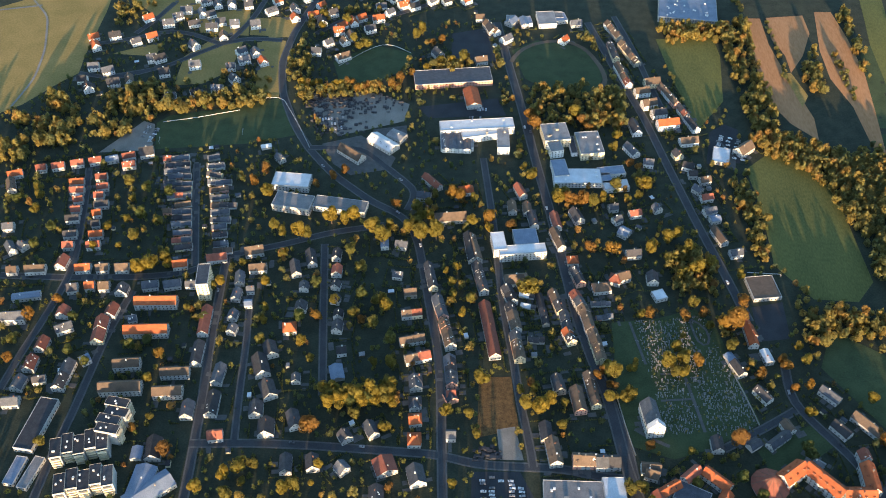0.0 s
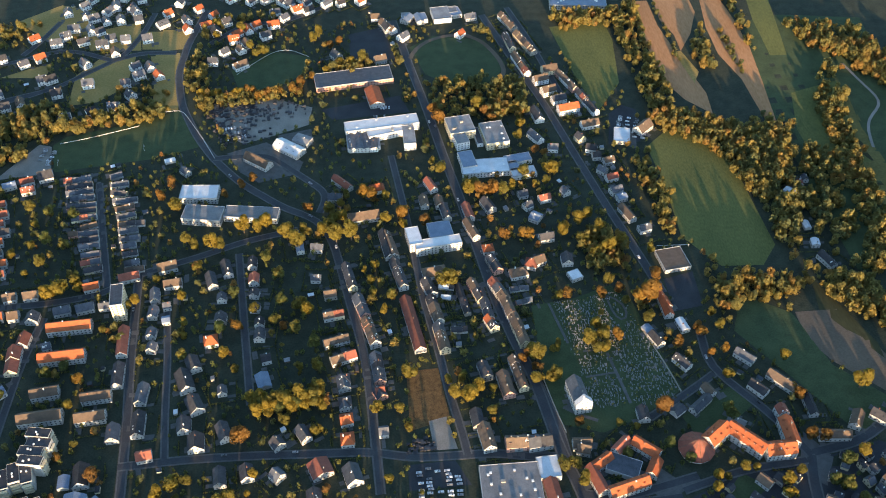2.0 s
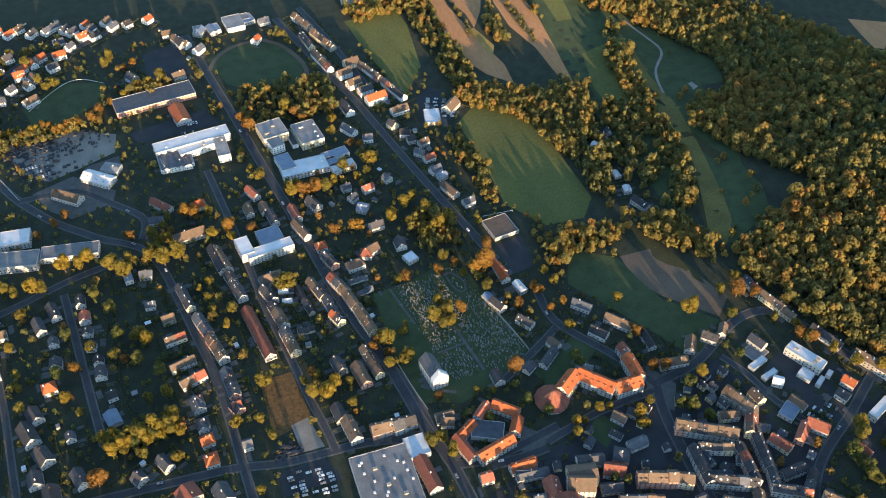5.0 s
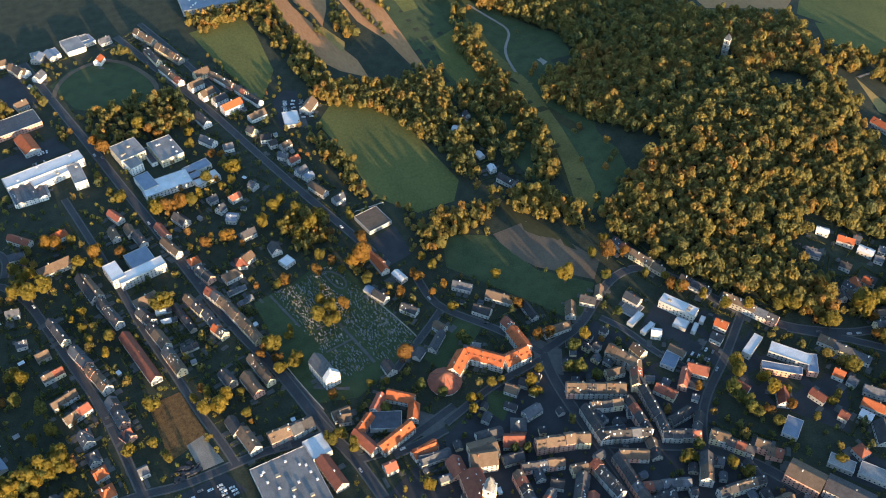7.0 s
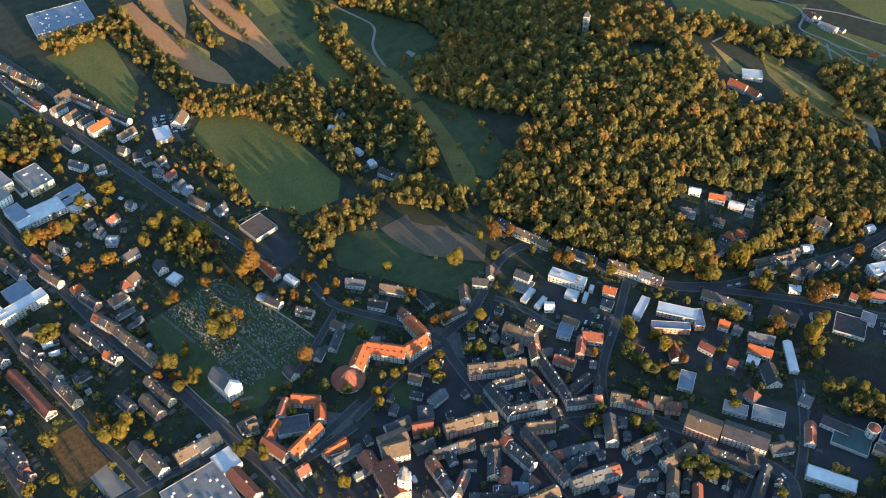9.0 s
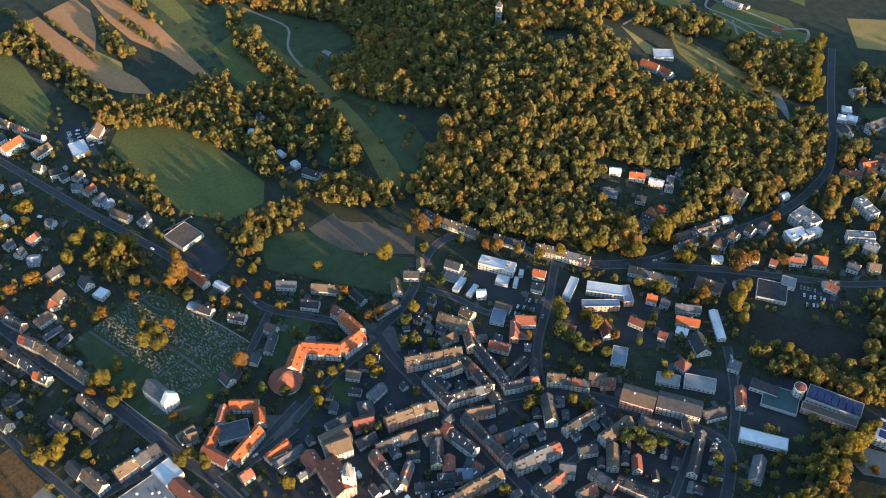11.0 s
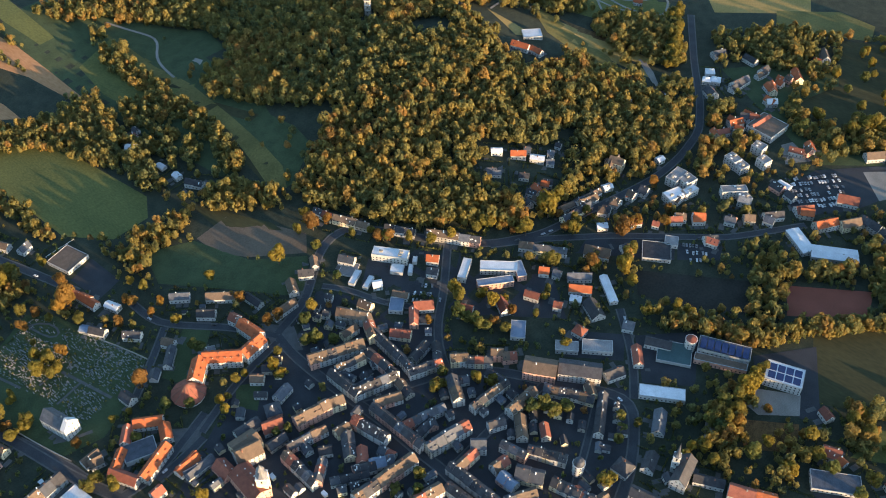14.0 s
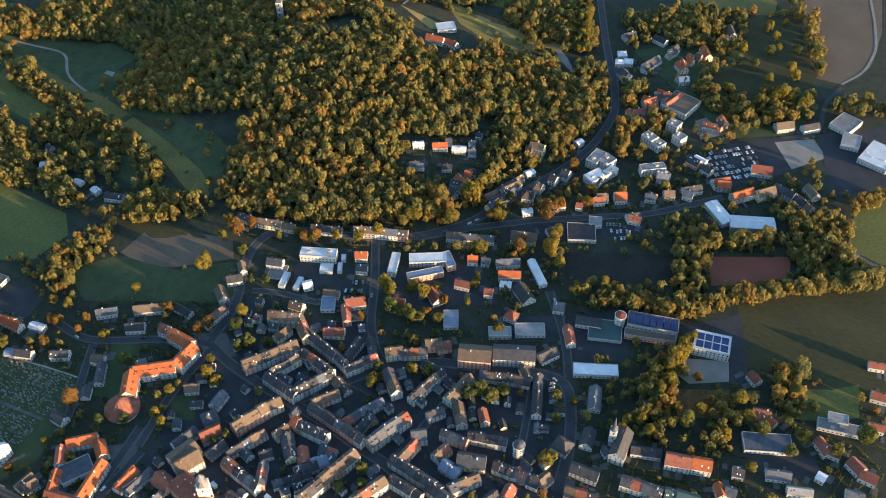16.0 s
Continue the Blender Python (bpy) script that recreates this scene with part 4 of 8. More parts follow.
CLEAR += [[(1038, 258), (1081, 196), (1075, 152), (1041, 144), (1029, 176), (1014, 219), (1011, 246)]]
# bright top field, again with the sun in its colour
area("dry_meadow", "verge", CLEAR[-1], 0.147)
area("gravel_ground", "gravel", [(850, 340), (849, 329), (837, 313), (821, 298), (818, 303), (830, 318)], 0.153)
road(5.3, [(-412, 582), (-346, 581), (-281, 584), (-242, 591), (-216, 612), (-167, 628), (-122, 646), (-75, 657)])
road(4.6, [(-375, 731), (-364, 678), (-353, 617), (-350, 581), (-356, 535), (-363, 498), (-368, 458)])
road(4.6, [(-269, 740), (-258, 682), (-241, 599)])
road(4.6, [(-289, 567), (-298, 518), (-303, 438), (-307, 402), (-309, 362)])
road(5.3, [(-215, 611), (-212, 553), (-209, 503), (-204, 446), (-201, 390), (-200, 365)])
road(5.3, [(-72, 678), (-56, 668), (-43, 638), (-37, 606), (-29, 558), (-20, 509), (-16, 463), (-12, 371)])
road(5.3, [(-206, 412), (-156, 414), (-109, 413), (-14, 408), (11, 400), (49, 399), (79, 399), (103, 392), (128, 391)])
road(3.8, [(-186, 567), (-180, 516), (-176, 458), (-172, 413)])
road(4.6, [(-128, 630), (-119, 543), (-110, 460)])
road(6.8, [(33, 1009), (48, 905), (59, 833), (70, 750), (81, 676), (90, 603), (97, 549), (107, 501), (119, 456), (127, 415), (130, 376)])
road(4.6, [(17, 757), (24, 690), (30, 622), (34, 560), (41, 511), (47, 454), (54, 413), (55, 399)])
road(6.1, [(140, 1012), (160, 931), (186, 828), (200, 754), (216, 673), (234, 593), (243, 548)])
road(6.1, [(-188, 1053), (-205, 977), (-210, 919), (-201, 861), (-181, 807), (-161, 768), (-131, 727), (-88, 687), (-72, 678)])
road(6.8, [(313, 375), (306, 352), (304, 332), (302, 304), (302, 282), (301, 250), (296, 210), (295, 184), (285, 150)])
road(6.8, [(303, 282), (319, 270), (340, 258), (362, 245), (382, 226), (400, 200), (405, 181), (419, 153), (432, 124), (434, 107), (404, 89), (376, 77), (341, 69)])
road(5.3, [(437, 108), (472, 129), (495, 149), (512, 165)])
road(6.1, [(315, 377), (357, 384), (389, 404), (412, 415), (434, 415), (447, 402), (459, 376), (479, 334), (506, 296), (547, 267), (595, 252), (637, 238), (681, 224), (725, 220), (773, 224), (818, 246), (883, 287), (968, 335)])
road(5.3, [(505, 296), (546, 260), (585, 217), (647, 131), (706, 81)])
road(5.3, [(481, 326), (435, 295), (402, 277), (379, 256), (369, 239)])
road(3.8, [(376, 383), (387, 364), (394, 327), (413, 294)])
road(5.3, [(313, 375), (297, 411), (273, 446), (260, 465), (263, 501)])
road(4.6, [(262, 457), (237, 441), (199, 419)])
road(5.3, [(207, 349), (185, 347), (161, 348)])
road(4.6, [(308, 371), (257, 367), (235, 361), (209, 354)])
road(6.8, [(115, 470), (119, 445), (125, 397), (135, 358), (138, 319)])
road(5.3, [(135, 358), (160, 352), (182, 356), (223, 365)])
road(3.8, [(328, 99), (366, 111), (396, 122), (427, 134)])
road(4.6, [(295, 184), (322, 182), (360, 180), (390, 173), (407, 172)])
road(3, [(932, 473), (926, 406), (945, 357), (988, 374), (951, 406), (940, 446)], pavement=0, mat="gravel")
road(3, [(946, 38), (980, 23), (1031, 23), (1089, 40), (1137, 58)], pavement=0, mat="gravel")
road(4.6, [(821, 64), (847, 32), (906, 44), (941, 36)], pavement=0)
road(4, [(849, 337), (830, 311), (816, 296)], pavement=0, mat="gravel")
road(2.5, [(-534, 1043), (-504, 1005), (-485, 934), (-479, 878), (-487, 827)], pavement=0, mat="gravel")
road(3, [(-567, 1018), (-529, 1027), (-519, 1030)], pavement=0, mat="gravel")
road(4, [(706, -36), (686, -57), (692, -80)], pavement=0, mat="paving")
road(5.3, [(-287, 953), (-256, 966), (-216, 963)])
road(4.6, [(-436, 947), (-394, 960), (-352, 979), (-324, 974), (-287, 953)])
road(4.6, [(-390, 972), (-376, 996), (-359, 1041)])
road(4.6, [(-394, 886), (-341, 904), (-309, 933), (-275, 961), (-257, 1012), (-250, 1051)])
road(3.8, [(-433, 891), (-392, 881), (-364, 893), (-336, 910)])
road(5.3, [(-161, 768), (-107, 770), (-46, 704), (-55, 678)])
road(4.6, [(-179, 978), (-143, 1016), (-95, 1017), (-49, 1047)])
road(4.6, [(172, 1025), (188, 953), (199, 888), (206, 848)])
road(5.3, [(48, 927), (55, 948), (78, 967), (111, 973), (133, 958), (149, 919), (153, 887), (133, 871)], pavement=0, mat="fallow")
road(2.2, [(141.4, 544.3), (145.7, 520.2), (150.0, 498.8)], "paving", 0)
road(2, [(192.4, 549.2), (204.1, 551.5), (207.0, 535.9), (209.3, 518.2), (196.1, 514.3), (192.4, 549.2)], "paving", 0)
road(2.6, [(180.1, 486.1), (183.7, 463.1), (187.9, 434.1)], "paving", 0)
road(2, [(157.7, 462.8), (170.2, 464.1), (183.6, 465.4)], "paving", 0)
road(2, [(160.6, 489.1), (179.4, 490.2)], "paving", 0)
road(3, [(134.2, 435.5), (148.2, 423.6), (159, 420.3)], "paving", 0)
road(3, [(964, 549), (978, 514), (958, 495), (930, 490), (940, 469), (943, 440), (934, 407), (936, 379)], pavement=0, mat="gravel")
road(3, [(958, 495), (965, 440), (968, 391)], pavement=0, mat="gravel")
road(2.5, [(936, 448), (911, 423)], pavement=0, mat="gravel")
road(3, [(978, 514), (1003, 483), (1025, 429)], pavement=0, mat="gravel")
road(3, [(857, 479), (851, 523), (817, 520)], pavement=0, mat="gravel")
road(3, [(528, 864), (538, 826), (548, 798), (536, 783), (520, 772), (513, 750), (508, 725)], pavement=0, mat="gravel")

# ---------------------------------------------------------------- houses
# outlying houses to the north-west
house(-348.2, 1108.0, 10, 8.5, 10, 5, "g", "white")
house(-322.9, 1101.4, 11, 9.1, 47, 5, "d", "white")
house(-267.0, 1092.6, 12, 9.7, 84, 5, "g", "white")
house(-214.7, 1087.0, 13, 8.5, 31, 5, "g", "white")
house(-289.2, 1083.0, 10, 9.1, 68, 5, "o", "white")
house(-269.0, 1078.6, 11, 9.7, 15, 5, "g", "white")
house(-328.3, 1082.7, 12, 8.5, 52, 5, "g", "white")
house(-233.2, 1042.4, 10, 9.7, 36, 5, "o", "white")
house(-278.2, 1059.5, 11, 8.5, 73, 5, "g", "white")
house(-305.3, 1053.8, 13, 9.7, 57, 5, "g", "white")
house(-329.8, 1045.2, 10, 8.5, 94, 5, "g", "white")
house(-186.2, 1012.9, 13, 8.5, 19, 5, "o", "white")
house(-178.8, 1033.9, 10, 9.1, 46, 5, "o", "white")
house(-160.3, 1069.3, 12, 8.5, 40, 5, "o", "white")
house(-135.4, 1062.8, 13, 9.1, 47, 5, "d", "white")
house(-118.7, 1062.8, 11, 8.5, 41, 5, "g", "white")
house(-98.5, 1059.6, 12, 9.1, 48, 5, "d", "white")
house(-90.5, 1051.9, 13, 9.7, 35, 5, "g", "white")
house(-74.9, 1062.5, 10, 8.5, 42, 5, "o", "white")
house(-69.0, 1051.1, 11, 9.1, 49, 5, "d", "white")
house(-44.8, 1048.6, 13, 8.5, 43, 5, "g", "white")
house(-27.9, 1048.6, 10, 9.1, 30, 5, "d", "white")
house(-3.9, 1051.4, 11, 9.7, 37, 5, "o", "white")
house(-66.7, 1035.3, 13, 9.1, 31, 5, "d", "white")
house(-95.3, 1020.8, 11, 8.5, 45, 5, "g", "white")
house(-161.5, 953.8, 10, 9.7, 42, 5, "g", "white")
house(109.3, 967.7, 11, 8.5, 49, 5, "o", "white")
house(43.3, 968.3, 13, 9.7, 43, 5, "g", "white")
house(-172.8, 1080.5, 10, 8.5, 30, 5, "o", "white")
house(-149.2, 1076.8, 11, 9.1, 37, 5, "t", "white")
house(-51.1, 1061.4, 12, 9.7, 44, 5, "t", "white")
house(-108.6, 1070.4, 13, 8.5, 31, 5, "g", "white")
house(-197.8, 1049.5, 10, 9.1, 38, 5, "o", "white")
house(-221.9, 1066.0, 11, 9.7, 75, 5, "g", "white")
row(19.8, 1000.3, 32.8, 981.0, 9, 3, 5, "t", "white", 0)
flat(49.5, 1012.8, 10.2, 10.9, 92.2, 4.5, "f", "white")
flat(67.8, 1007.2, 15.7, 11.3, 99.2, 5, "b", "white")
flat(91.0, 1011.5, 27.5, 21.1, 96.3, 6, "f", "white")
flat(105.3, 1019.9, 13.2, 11.1, 94.8, 5, "f", "white")
# houses on the slope of the hill
# the works and the school with their flat roofs
flat(10.0, 800.8, 16.3, 76.5, 96.7, 9, "w", "white", lights=4)
flat(13.2, 789.4, 11.6, 37.8, 103.4, 7.5, "w", "white", units=1)
flat(-10.2, 780.5, 27.6, 33.3, 92.7, 5, "f", "white")
flat(36.9, 778.6, 30.3, 12.1, 91.1, 9, "f", "white", units=1)
flat(90.3, 789.5, 26.4, 27.5, 8.7, 10, "f", "cream", units=3)
flat(87.7, 773.6, 28.4, 13.3, -76.7, 9, "f", "white", units=1)
flat(124.0, 775.0, 23.9, 34.9, 7.5, 8.5, "f", "cream", lights=5)
flat(107.2, 776.0, 26.9, 6.1, -84.0, 4.5, "d", "white")
flat(108.5, 725.7, 46.7, 21.4, 1.5, 6, "w", "white", lights=9)
flat(92.2, 736.7, 14.6, 24.4, 8.7, 7, "b", "white")
flat(142.8, 736.1, 26.4, 12.3, 9.8, 5, "b", "white")
flat(145.4, 715.5, 24.7, 12.7, 8.4, 5, "w", "white", lights=2)
flat(136.2, 724.7, 11.5, 14.5, 6.5, 5, "b", "white")
house(-21.6, 776.9, 24.8, 7, -87.2, 5.2, "g", "white", pitch=26, name="shed_hall")
house(-14.1, 776.6, 24.8, 7, -87.5, 5.2, "g", "white", pitch=26, name="shed_hall")
house(-6.7, 776.4, 24.8, 7, -87.9, 5.2, "g", "white", pitch=26, name="shed_hall")
house(0.8, 776.2, 24.8, 7, -88.2, 5.2, "g", "white", pitch=26, name="shed_hall")
# narrow rows of the terraced estate
row(-257.9, 745.4, -248.4, 748.5, 6.6, 2, 3.3, "g", "plaster")
row(-255.7, 732.4, -240.6, 734.5, 6.6, 2, 3.3, "g", "plaster")
row(-253.2, 721.4, -240.2, 718.5, 6.6, 2, 3.3, "d", "plaster")
row(-250, 708.8, -229.2, 710.7, 6.6, 3, 3.3, "g", "plaster")
row(-246.4, 697.3, -230.9, 700.9, 6.6, 2, 3.3, "t", "plaster")
row(-243.4, 686, -227.9, 688.7, 6.6, 2, 3.3, "g", "plaster")
row(-240.6, 675.7, -218.2, 677.4, 6.6, 3, 3.3, "d", "plaster")
row(-238.9, 665.6, -223.6, 668.2, 6.6, 2, 3.3, "g", "plaster")
row(-236.8, 656.4, -220.4, 657.4, 6.6, 2, 3.3, "g", "plaster")
row(-234.1, 646.5, -222.6, 648.4, 6.6, 2, 3.3, "g", "plaster")
row(-231.2, 635.3, -219.8, 637.2, 6.6, 2, 3.3, "d", "plaster")
row(-227.8, 623.6, -216.9, 625.4, 6.6, 2, 3.3, "g", "plaster")
row(-226.4, 615, -211.6, 617.4, 6.6, 2, 3.3, "t", "plaster")
row(-301.7, 742.4, -278.5, 746, 6.6, 3, 3.3, "g", "plaster")
row(-298.1, 732.9, -275.1, 736.4, 6.6, 3, 3.3, "d", "plaster")
row(-296.2, 723.6, -273.5, 727.9, 6.6, 3, 3.3, "g", "plaster")
row(-290.8, 715.9, -270.7, 718.6, 6.6, 3, 3.3, "g", "plaster")
row(-292.4, 705.3, -267.4, 706.9, 6.6, 3, 3.3, "g", "plaster")
row(-288.1, 697, -266.1, 699.6, 6.6, 3, 3.3, "d", "plaster")
row(-285.1, 687.3, -264.3, 689.9, 6.6, 3, 3.3, "g", "plaster")
row(-275.1, 674.5, -262.2, 678.7, 6.6, 2, 3.3, "t", "plaster")
row(-284, 666.2, -259.7, 667.8, 6.6, 3, 3.3, "g", "plaster")
row(-272.3, 657.5, -257.8, 660.1, 6.6, 2, 3.3, "d", "plaster")
row(-272.1, 648.5, -256.1, 650.9, 6.6, 2, 3.3, "g", "plaster")
row(-268, 637.9, -253.4, 639, 6.6, 2, 3.3, "g", "plaster")
row(-267, 627.7, -251.7, 630.1, 6.6, 2, 3.3, "g", "plaster")
row(-262.1, 618.2, -248.5, 620.7, 6.6, 2, 3.3, "d", "plaster")
# rows along the streets of the west side
row(5.6, 638.6, 11.7, 610.2, 9, 2, 5.5, "t", "plaster", 1)
row(11.2, 603.1, 17.8, 572, 9, 3, 5.5, "d", "plaster", 0)
row(37.4, 576.3, 42.4, 560.4, 9, 2, 5.5, "d", "plaster", 0)
row(40.1, 556, 45, 530.3, 9, 3, 5.5, "t", "plaster", 1)
row(43.5, 523.5, 47.2, 498.2, 9, 3, 5.5, "t", "cream", 0)
row(-32, 602.3, -26.3, 574.9, 8, 3, 5, "d", "plaster", 0)
row(-22.7, 562.4, -16.7, 541.7, 9, 2, 5.5, "g", "plaster", 0)
row(-16, 534.8, -9.5, 509.6, 9, 3, 6, "t", "plaster", 1)
row(-9.3, 493.9, -7.7, 470.7, 9, 2, 5.5, "g", "plaster", 1)
row(-9.9, 463.1, -6.7, 456.2, 9, 1, 4, "r", "pink", 0)
row(-50.3, 568.4, -42, 569.6, 8, 1, 5, "d", "plaster", 0)
row(-51, 543.8, -36.2, 546.2, 8, 2, 5, "t", "plaster", 0)
row(-50.8, 513.9, -32.6, 518.4, 8, 2, 5, "t", "plaster", 0)
row(-44.9, 495.2, -27.4, 500.7, 9, 2, 5, "f", "plaster", 0)
row(81.8, 649.7, 88.2, 627.8, 8, 3, 5.5, "t", "plaster", 0)
row(97.6, 600.2, 102.6, 584.2, 9, 2, 5.5, "d", "plaster", 0)
row(95.9, 571.2, 103.8, 549.7, 9, 3, 6, "t", "cream", 1)
row(103.7, 549, 107, 531.2, 9, 2, 6, "t", "plaster", 0)
row(107.8, 529.8, 113.6, 498.9, 9, 4, 6, "t", "cream", 1)
row(101.2, 484.5, 105.8, 454.2, 8, 4, 5, "t", "plaster", 0)
row(77.2, 572.9, 83.5, 550.9, 8, 2, 5, "t", "stone", 0)
row(83.6, 559.7, 88.5, 529.3, 8, 3, 5.5, "d", "plaster", 0)
row(86.6, 529.4, 90.8, 517.7, 8, 2, 5.5, "o", "plaster", 0)
row(75.7, 480.2, 78.2, 467.3, 9, 2, 5.5, "d", "plaster", 0)
row(90.6, 468.7, 93.3, 448.8, 10, 2, 5.5, "t", "plaster", 0)
row(69.1, 420.1, 71.8, 400.5, 10, 2, 6, "t", "plaster", 1)
row(64.8, 434.8, 65.9, 422, 9, 1, 5, "d", "stone", 0)
row(85.8, 403.4, 101.3, 403.5, 11, 3, 6, "t", "plaster", 1)
row(102.7, 401.9, 117.5, 403, 11, 2, 6, "o", "plaster", 0)
row(49.3, 571.5, 61, 569.1, 5, 3, 2.6, "w", "plaster", 0)
row(50.2, 559.3, 61.7, 557, 5, 3, 2.6, "w", "plaster", 0)
row(110.7, 561.8, 125.9, 563.2, 5, 4, 2.6, "g", "plaster", 0)
row(113.9, 546.2, 126.6, 549, 5, 3, 2.6, "g", "plaster", 0)
row(65.1, 570.8, 70.3, 537.3, 6, 4, 3.5, "d", "stone", 0)
row(55, 520.2, 67.4, 520.3, 6, 3, 3, "d", "plaster", 0)
house(-36.4, 475.3, 10, 9.5, 5, 5, "d", "plaster", hip=0.9)
house(-36.0, 453.1, 10, 9.5, 5, 5, "d", "plaster", hip=0.9)
house(-35.1, 436.9, 10, 9.5, 5, 5, "o", "plaster", hip=0.9)
house(-34.6, 419.3, 10, 9.5, 5, 5, "o", "plaster", hip=0.9)
house(97.2, 612.2, 10, 9.5, 5, 5, "o", "plaster", hip=0.9)
house(120.3, 579.7, 16, 10, 10, 5, "t", "plaster", hip=0.8)
house(140.2, 593.4, 11, 10, 20, 5.5, "t", "plaster")
# the eastern quarter
flat(663.1, 195.1, 19.2, 12.8, -24.3, 8, "w", "plaster", units=1, lights=2)
flat(688.0, 206.3, 20.9, 11.5, -4.4, 9, "f", "plaster", units=1, lights=2)
flat(689.1, 194.8, 14.0, 11.4, -17.9, 9, "f", "plaster", units=1, lights=2)
flat(676.6, 186.3, 16.7, 7.7, -18.9, 8, "w", "plaster", units=1, lights=2)
flat(743.5, 174.0, 10.5, 13.5, -19.0, 10, "f", "plaster", units=1, lights=2)
flat(740.9, 163.4, 11.3, 10.8, -22.3, 8, "f", "plaster", units=1, lights=2)
flat(777.9, 161.9, 11.0, 12.4, -6.8, 9, "f", "plaster", units=1, lights=2)
flat(760.6, 148.9, 10.6, 10.9, -18.8, 9, "f", "plaster", units=1, lights=2)
flat(702.7, 153.1, 24.4, 9.1, -49.7, 9, "f", "plaster", units=1, lights=2)
flat(700.2, 140.3, 9.3, 10.7, -29.1, 8, "f", "plaster", units=1, lights=2)
row(803.5, 181.1, 830.2, 174.7, 6, 1, 7.6, "r", "plaster", 0)
row(806.2, 206.7, 804.2, 199.4, 8, 1, 5, "o", "plaster", 0)
row(816.4, 198.9, 821.4, 184.6, 9, 2, 6, "r", "plaster", 0)
row(796.5, 195.7, 796.9, 188.3, 7, 1, 4.5, "o", "plaster", 0)
row(777.5, 211.1, 771.9, 205.9, 8, 1, 5, "o", "plaster", 0)
row(888.9, 198.3, 876.5, 190.3, 8, 1, 5, "o", "plaster", 0)
row(855.2, 187.8, 860.9, 181.3, 9, 1, 5.5, "w", "plaster", 0)
row(896.4, 194.9, 895.2, 189.1, 8, 1, 5, "o", "plaster", 0)
row(910.9, 189.2, 908.9, 184.4, 8, 1, 5, "t", "cream", 0)
row(926.8, 188, 913.1, 177.1, 9, 1, 5, "o", "plaster", 0)
row(981.1, 178.1, 967.9, 168.9, 9, 1, 6, "t", "plaster", 0)
row(958, 179.3, 959.4, 173.2, 8, 1, 5, "o", "plaster", 0)
row(754.8, 69.6, 760, 54.9, 12, 1, 4.5, "r", "pink", 0)
row(715.1, 90, 719, 81.5, 10, 1, 5.5, "o", "plaster", 0)
row(705.1, 71.3, 719.2, 60.4, 13, 2, 7, "o", "plaster", 1)
row(720.3, 53.2, 732.6, 43.7, 13, 1, 7, "t", "cream", 0)
row(739.7, 40.7, 734.8, 24.6, 10, 2, 6, "d", "plaster", 0)
row(736, 21.4, 727.2, 4.8, 9, 3, 5, "d", "plaster", 0)
row(756.4, 16.6, 747.4, 6.2, 9, 1, 5, "t", "plaster", 0)
row(860.8, 229.5, 880.3, 223.7, 10, 2, 5, "g", "plaster", 0)
row(902.2, 216, 911.2, 214.6, 9, 1, 5, "t", "plaster", 0)
row(805.2, 123.6, 803.7, 119.4, 9, 1, 5, "t", "pink", 0)
row(736.5, 127.4, 734.5, 118.4, 11, 1, 5.5, "d", "plaster", 0)
row(648.1, 165.9, 652.6, 159.4, 11, 1, 6, "o", "plaster", 0)
row(639.2, 179.8, 643.3, 173.7, 9, 1, 5, "t", "plaster", 0)
row(667.5, 140.4, 667, 135.6, 9, 1, 5.5, "d", "plaster", 0)
row(675.9, 128.3, 680.1, 122.2, 9, 1, 5.5, "t", "plaster", 0)
row(686.6, 112.7, 687.3, 106.2, 9, 1, 5.5, "d", "plaster", 0)
row(628.2, 144.5, 634.8, 137.6, 9, 1, 5, "r", "plaster", 0)
row(661.3, 189.8, 661.2, 188.6, 9, 1, 5, "t", "plaster", 0)
row(652.1, 223.9, 652.4, 219.1, 11, 1, 6, "d", "plaster", 0)
row(639.8, 230.5, 639.4, 225.4, 9, 1, 6, "t", "plaster", 0)
row(623.3, 237.2, 622.9, 232.1, 9, 1, 6, "t", "plaster", 0)
row(606.6, 238.7, 608.3, 233.6, 9, 1, 6, "d", "plaster", 0)
row(570.8, 260.2, 603.6, 252.3, 8, 4, 5.5, "d", "plaster", 0)
row(595.9, 260.1, 615.9, 253.3, 8, 3, 6, "t", "plaster", 0)
row(668.8, 267.2, 670.4, 256.7, 12, 1, 9, "t", "cream", 0)
# rows of old-town houses by the two ends of their ridges: x, y, x, y, width, houses, eave, roof, wall, dormers
row(307.9, 331.3, 344.4, 310.3, 14, 6, 8.1, "t", "plaster", 2)
row(343.8, 329.4, 356.1, 326.5, 9, 2, 6.5, "t", "cream", 0)
row(314.4, 308.9, 335.3, 300.8, 9, 3, 7.5, "t", "plaster", 0)
row(308.1, 309.2, 305.1, 279.6, 11, 4, 8, "d", "plaster", 1)
row(306.3, 281.7, 336.5, 268.1, 11, 5, 8, "d", "plaster", 1)
row(338, 269.4, 341.9, 300.2, 10, 4, 8, "d", "plaster", 1)
row(359.4, 347.1, 367.9, 326.2, 13, 3, 8.5, "t", "plaster", 0)
row(369.3, 326.3, 356.6, 307.4, 11, 3, 8, "t", "cream", 0)
row(360.5, 309.5, 353.9, 277.3, 10, 5, 7.5, "d", "plaster", 0)
row(354.7, 276.8, 349.4, 261.3, 9, 2, 7.5, "d", "plaster", 0)
row(378.5, 340.1, 380, 331.5, 11, 1, 6.5, "t", "cream", 0)
row(371, 299.8, 377.7, 286.8, 9, 2, 5, "r", "plaster", 0)
row(402, 301.3, 388.6, 290.4, 8, 2, 5.5, "r", "pink", 0)
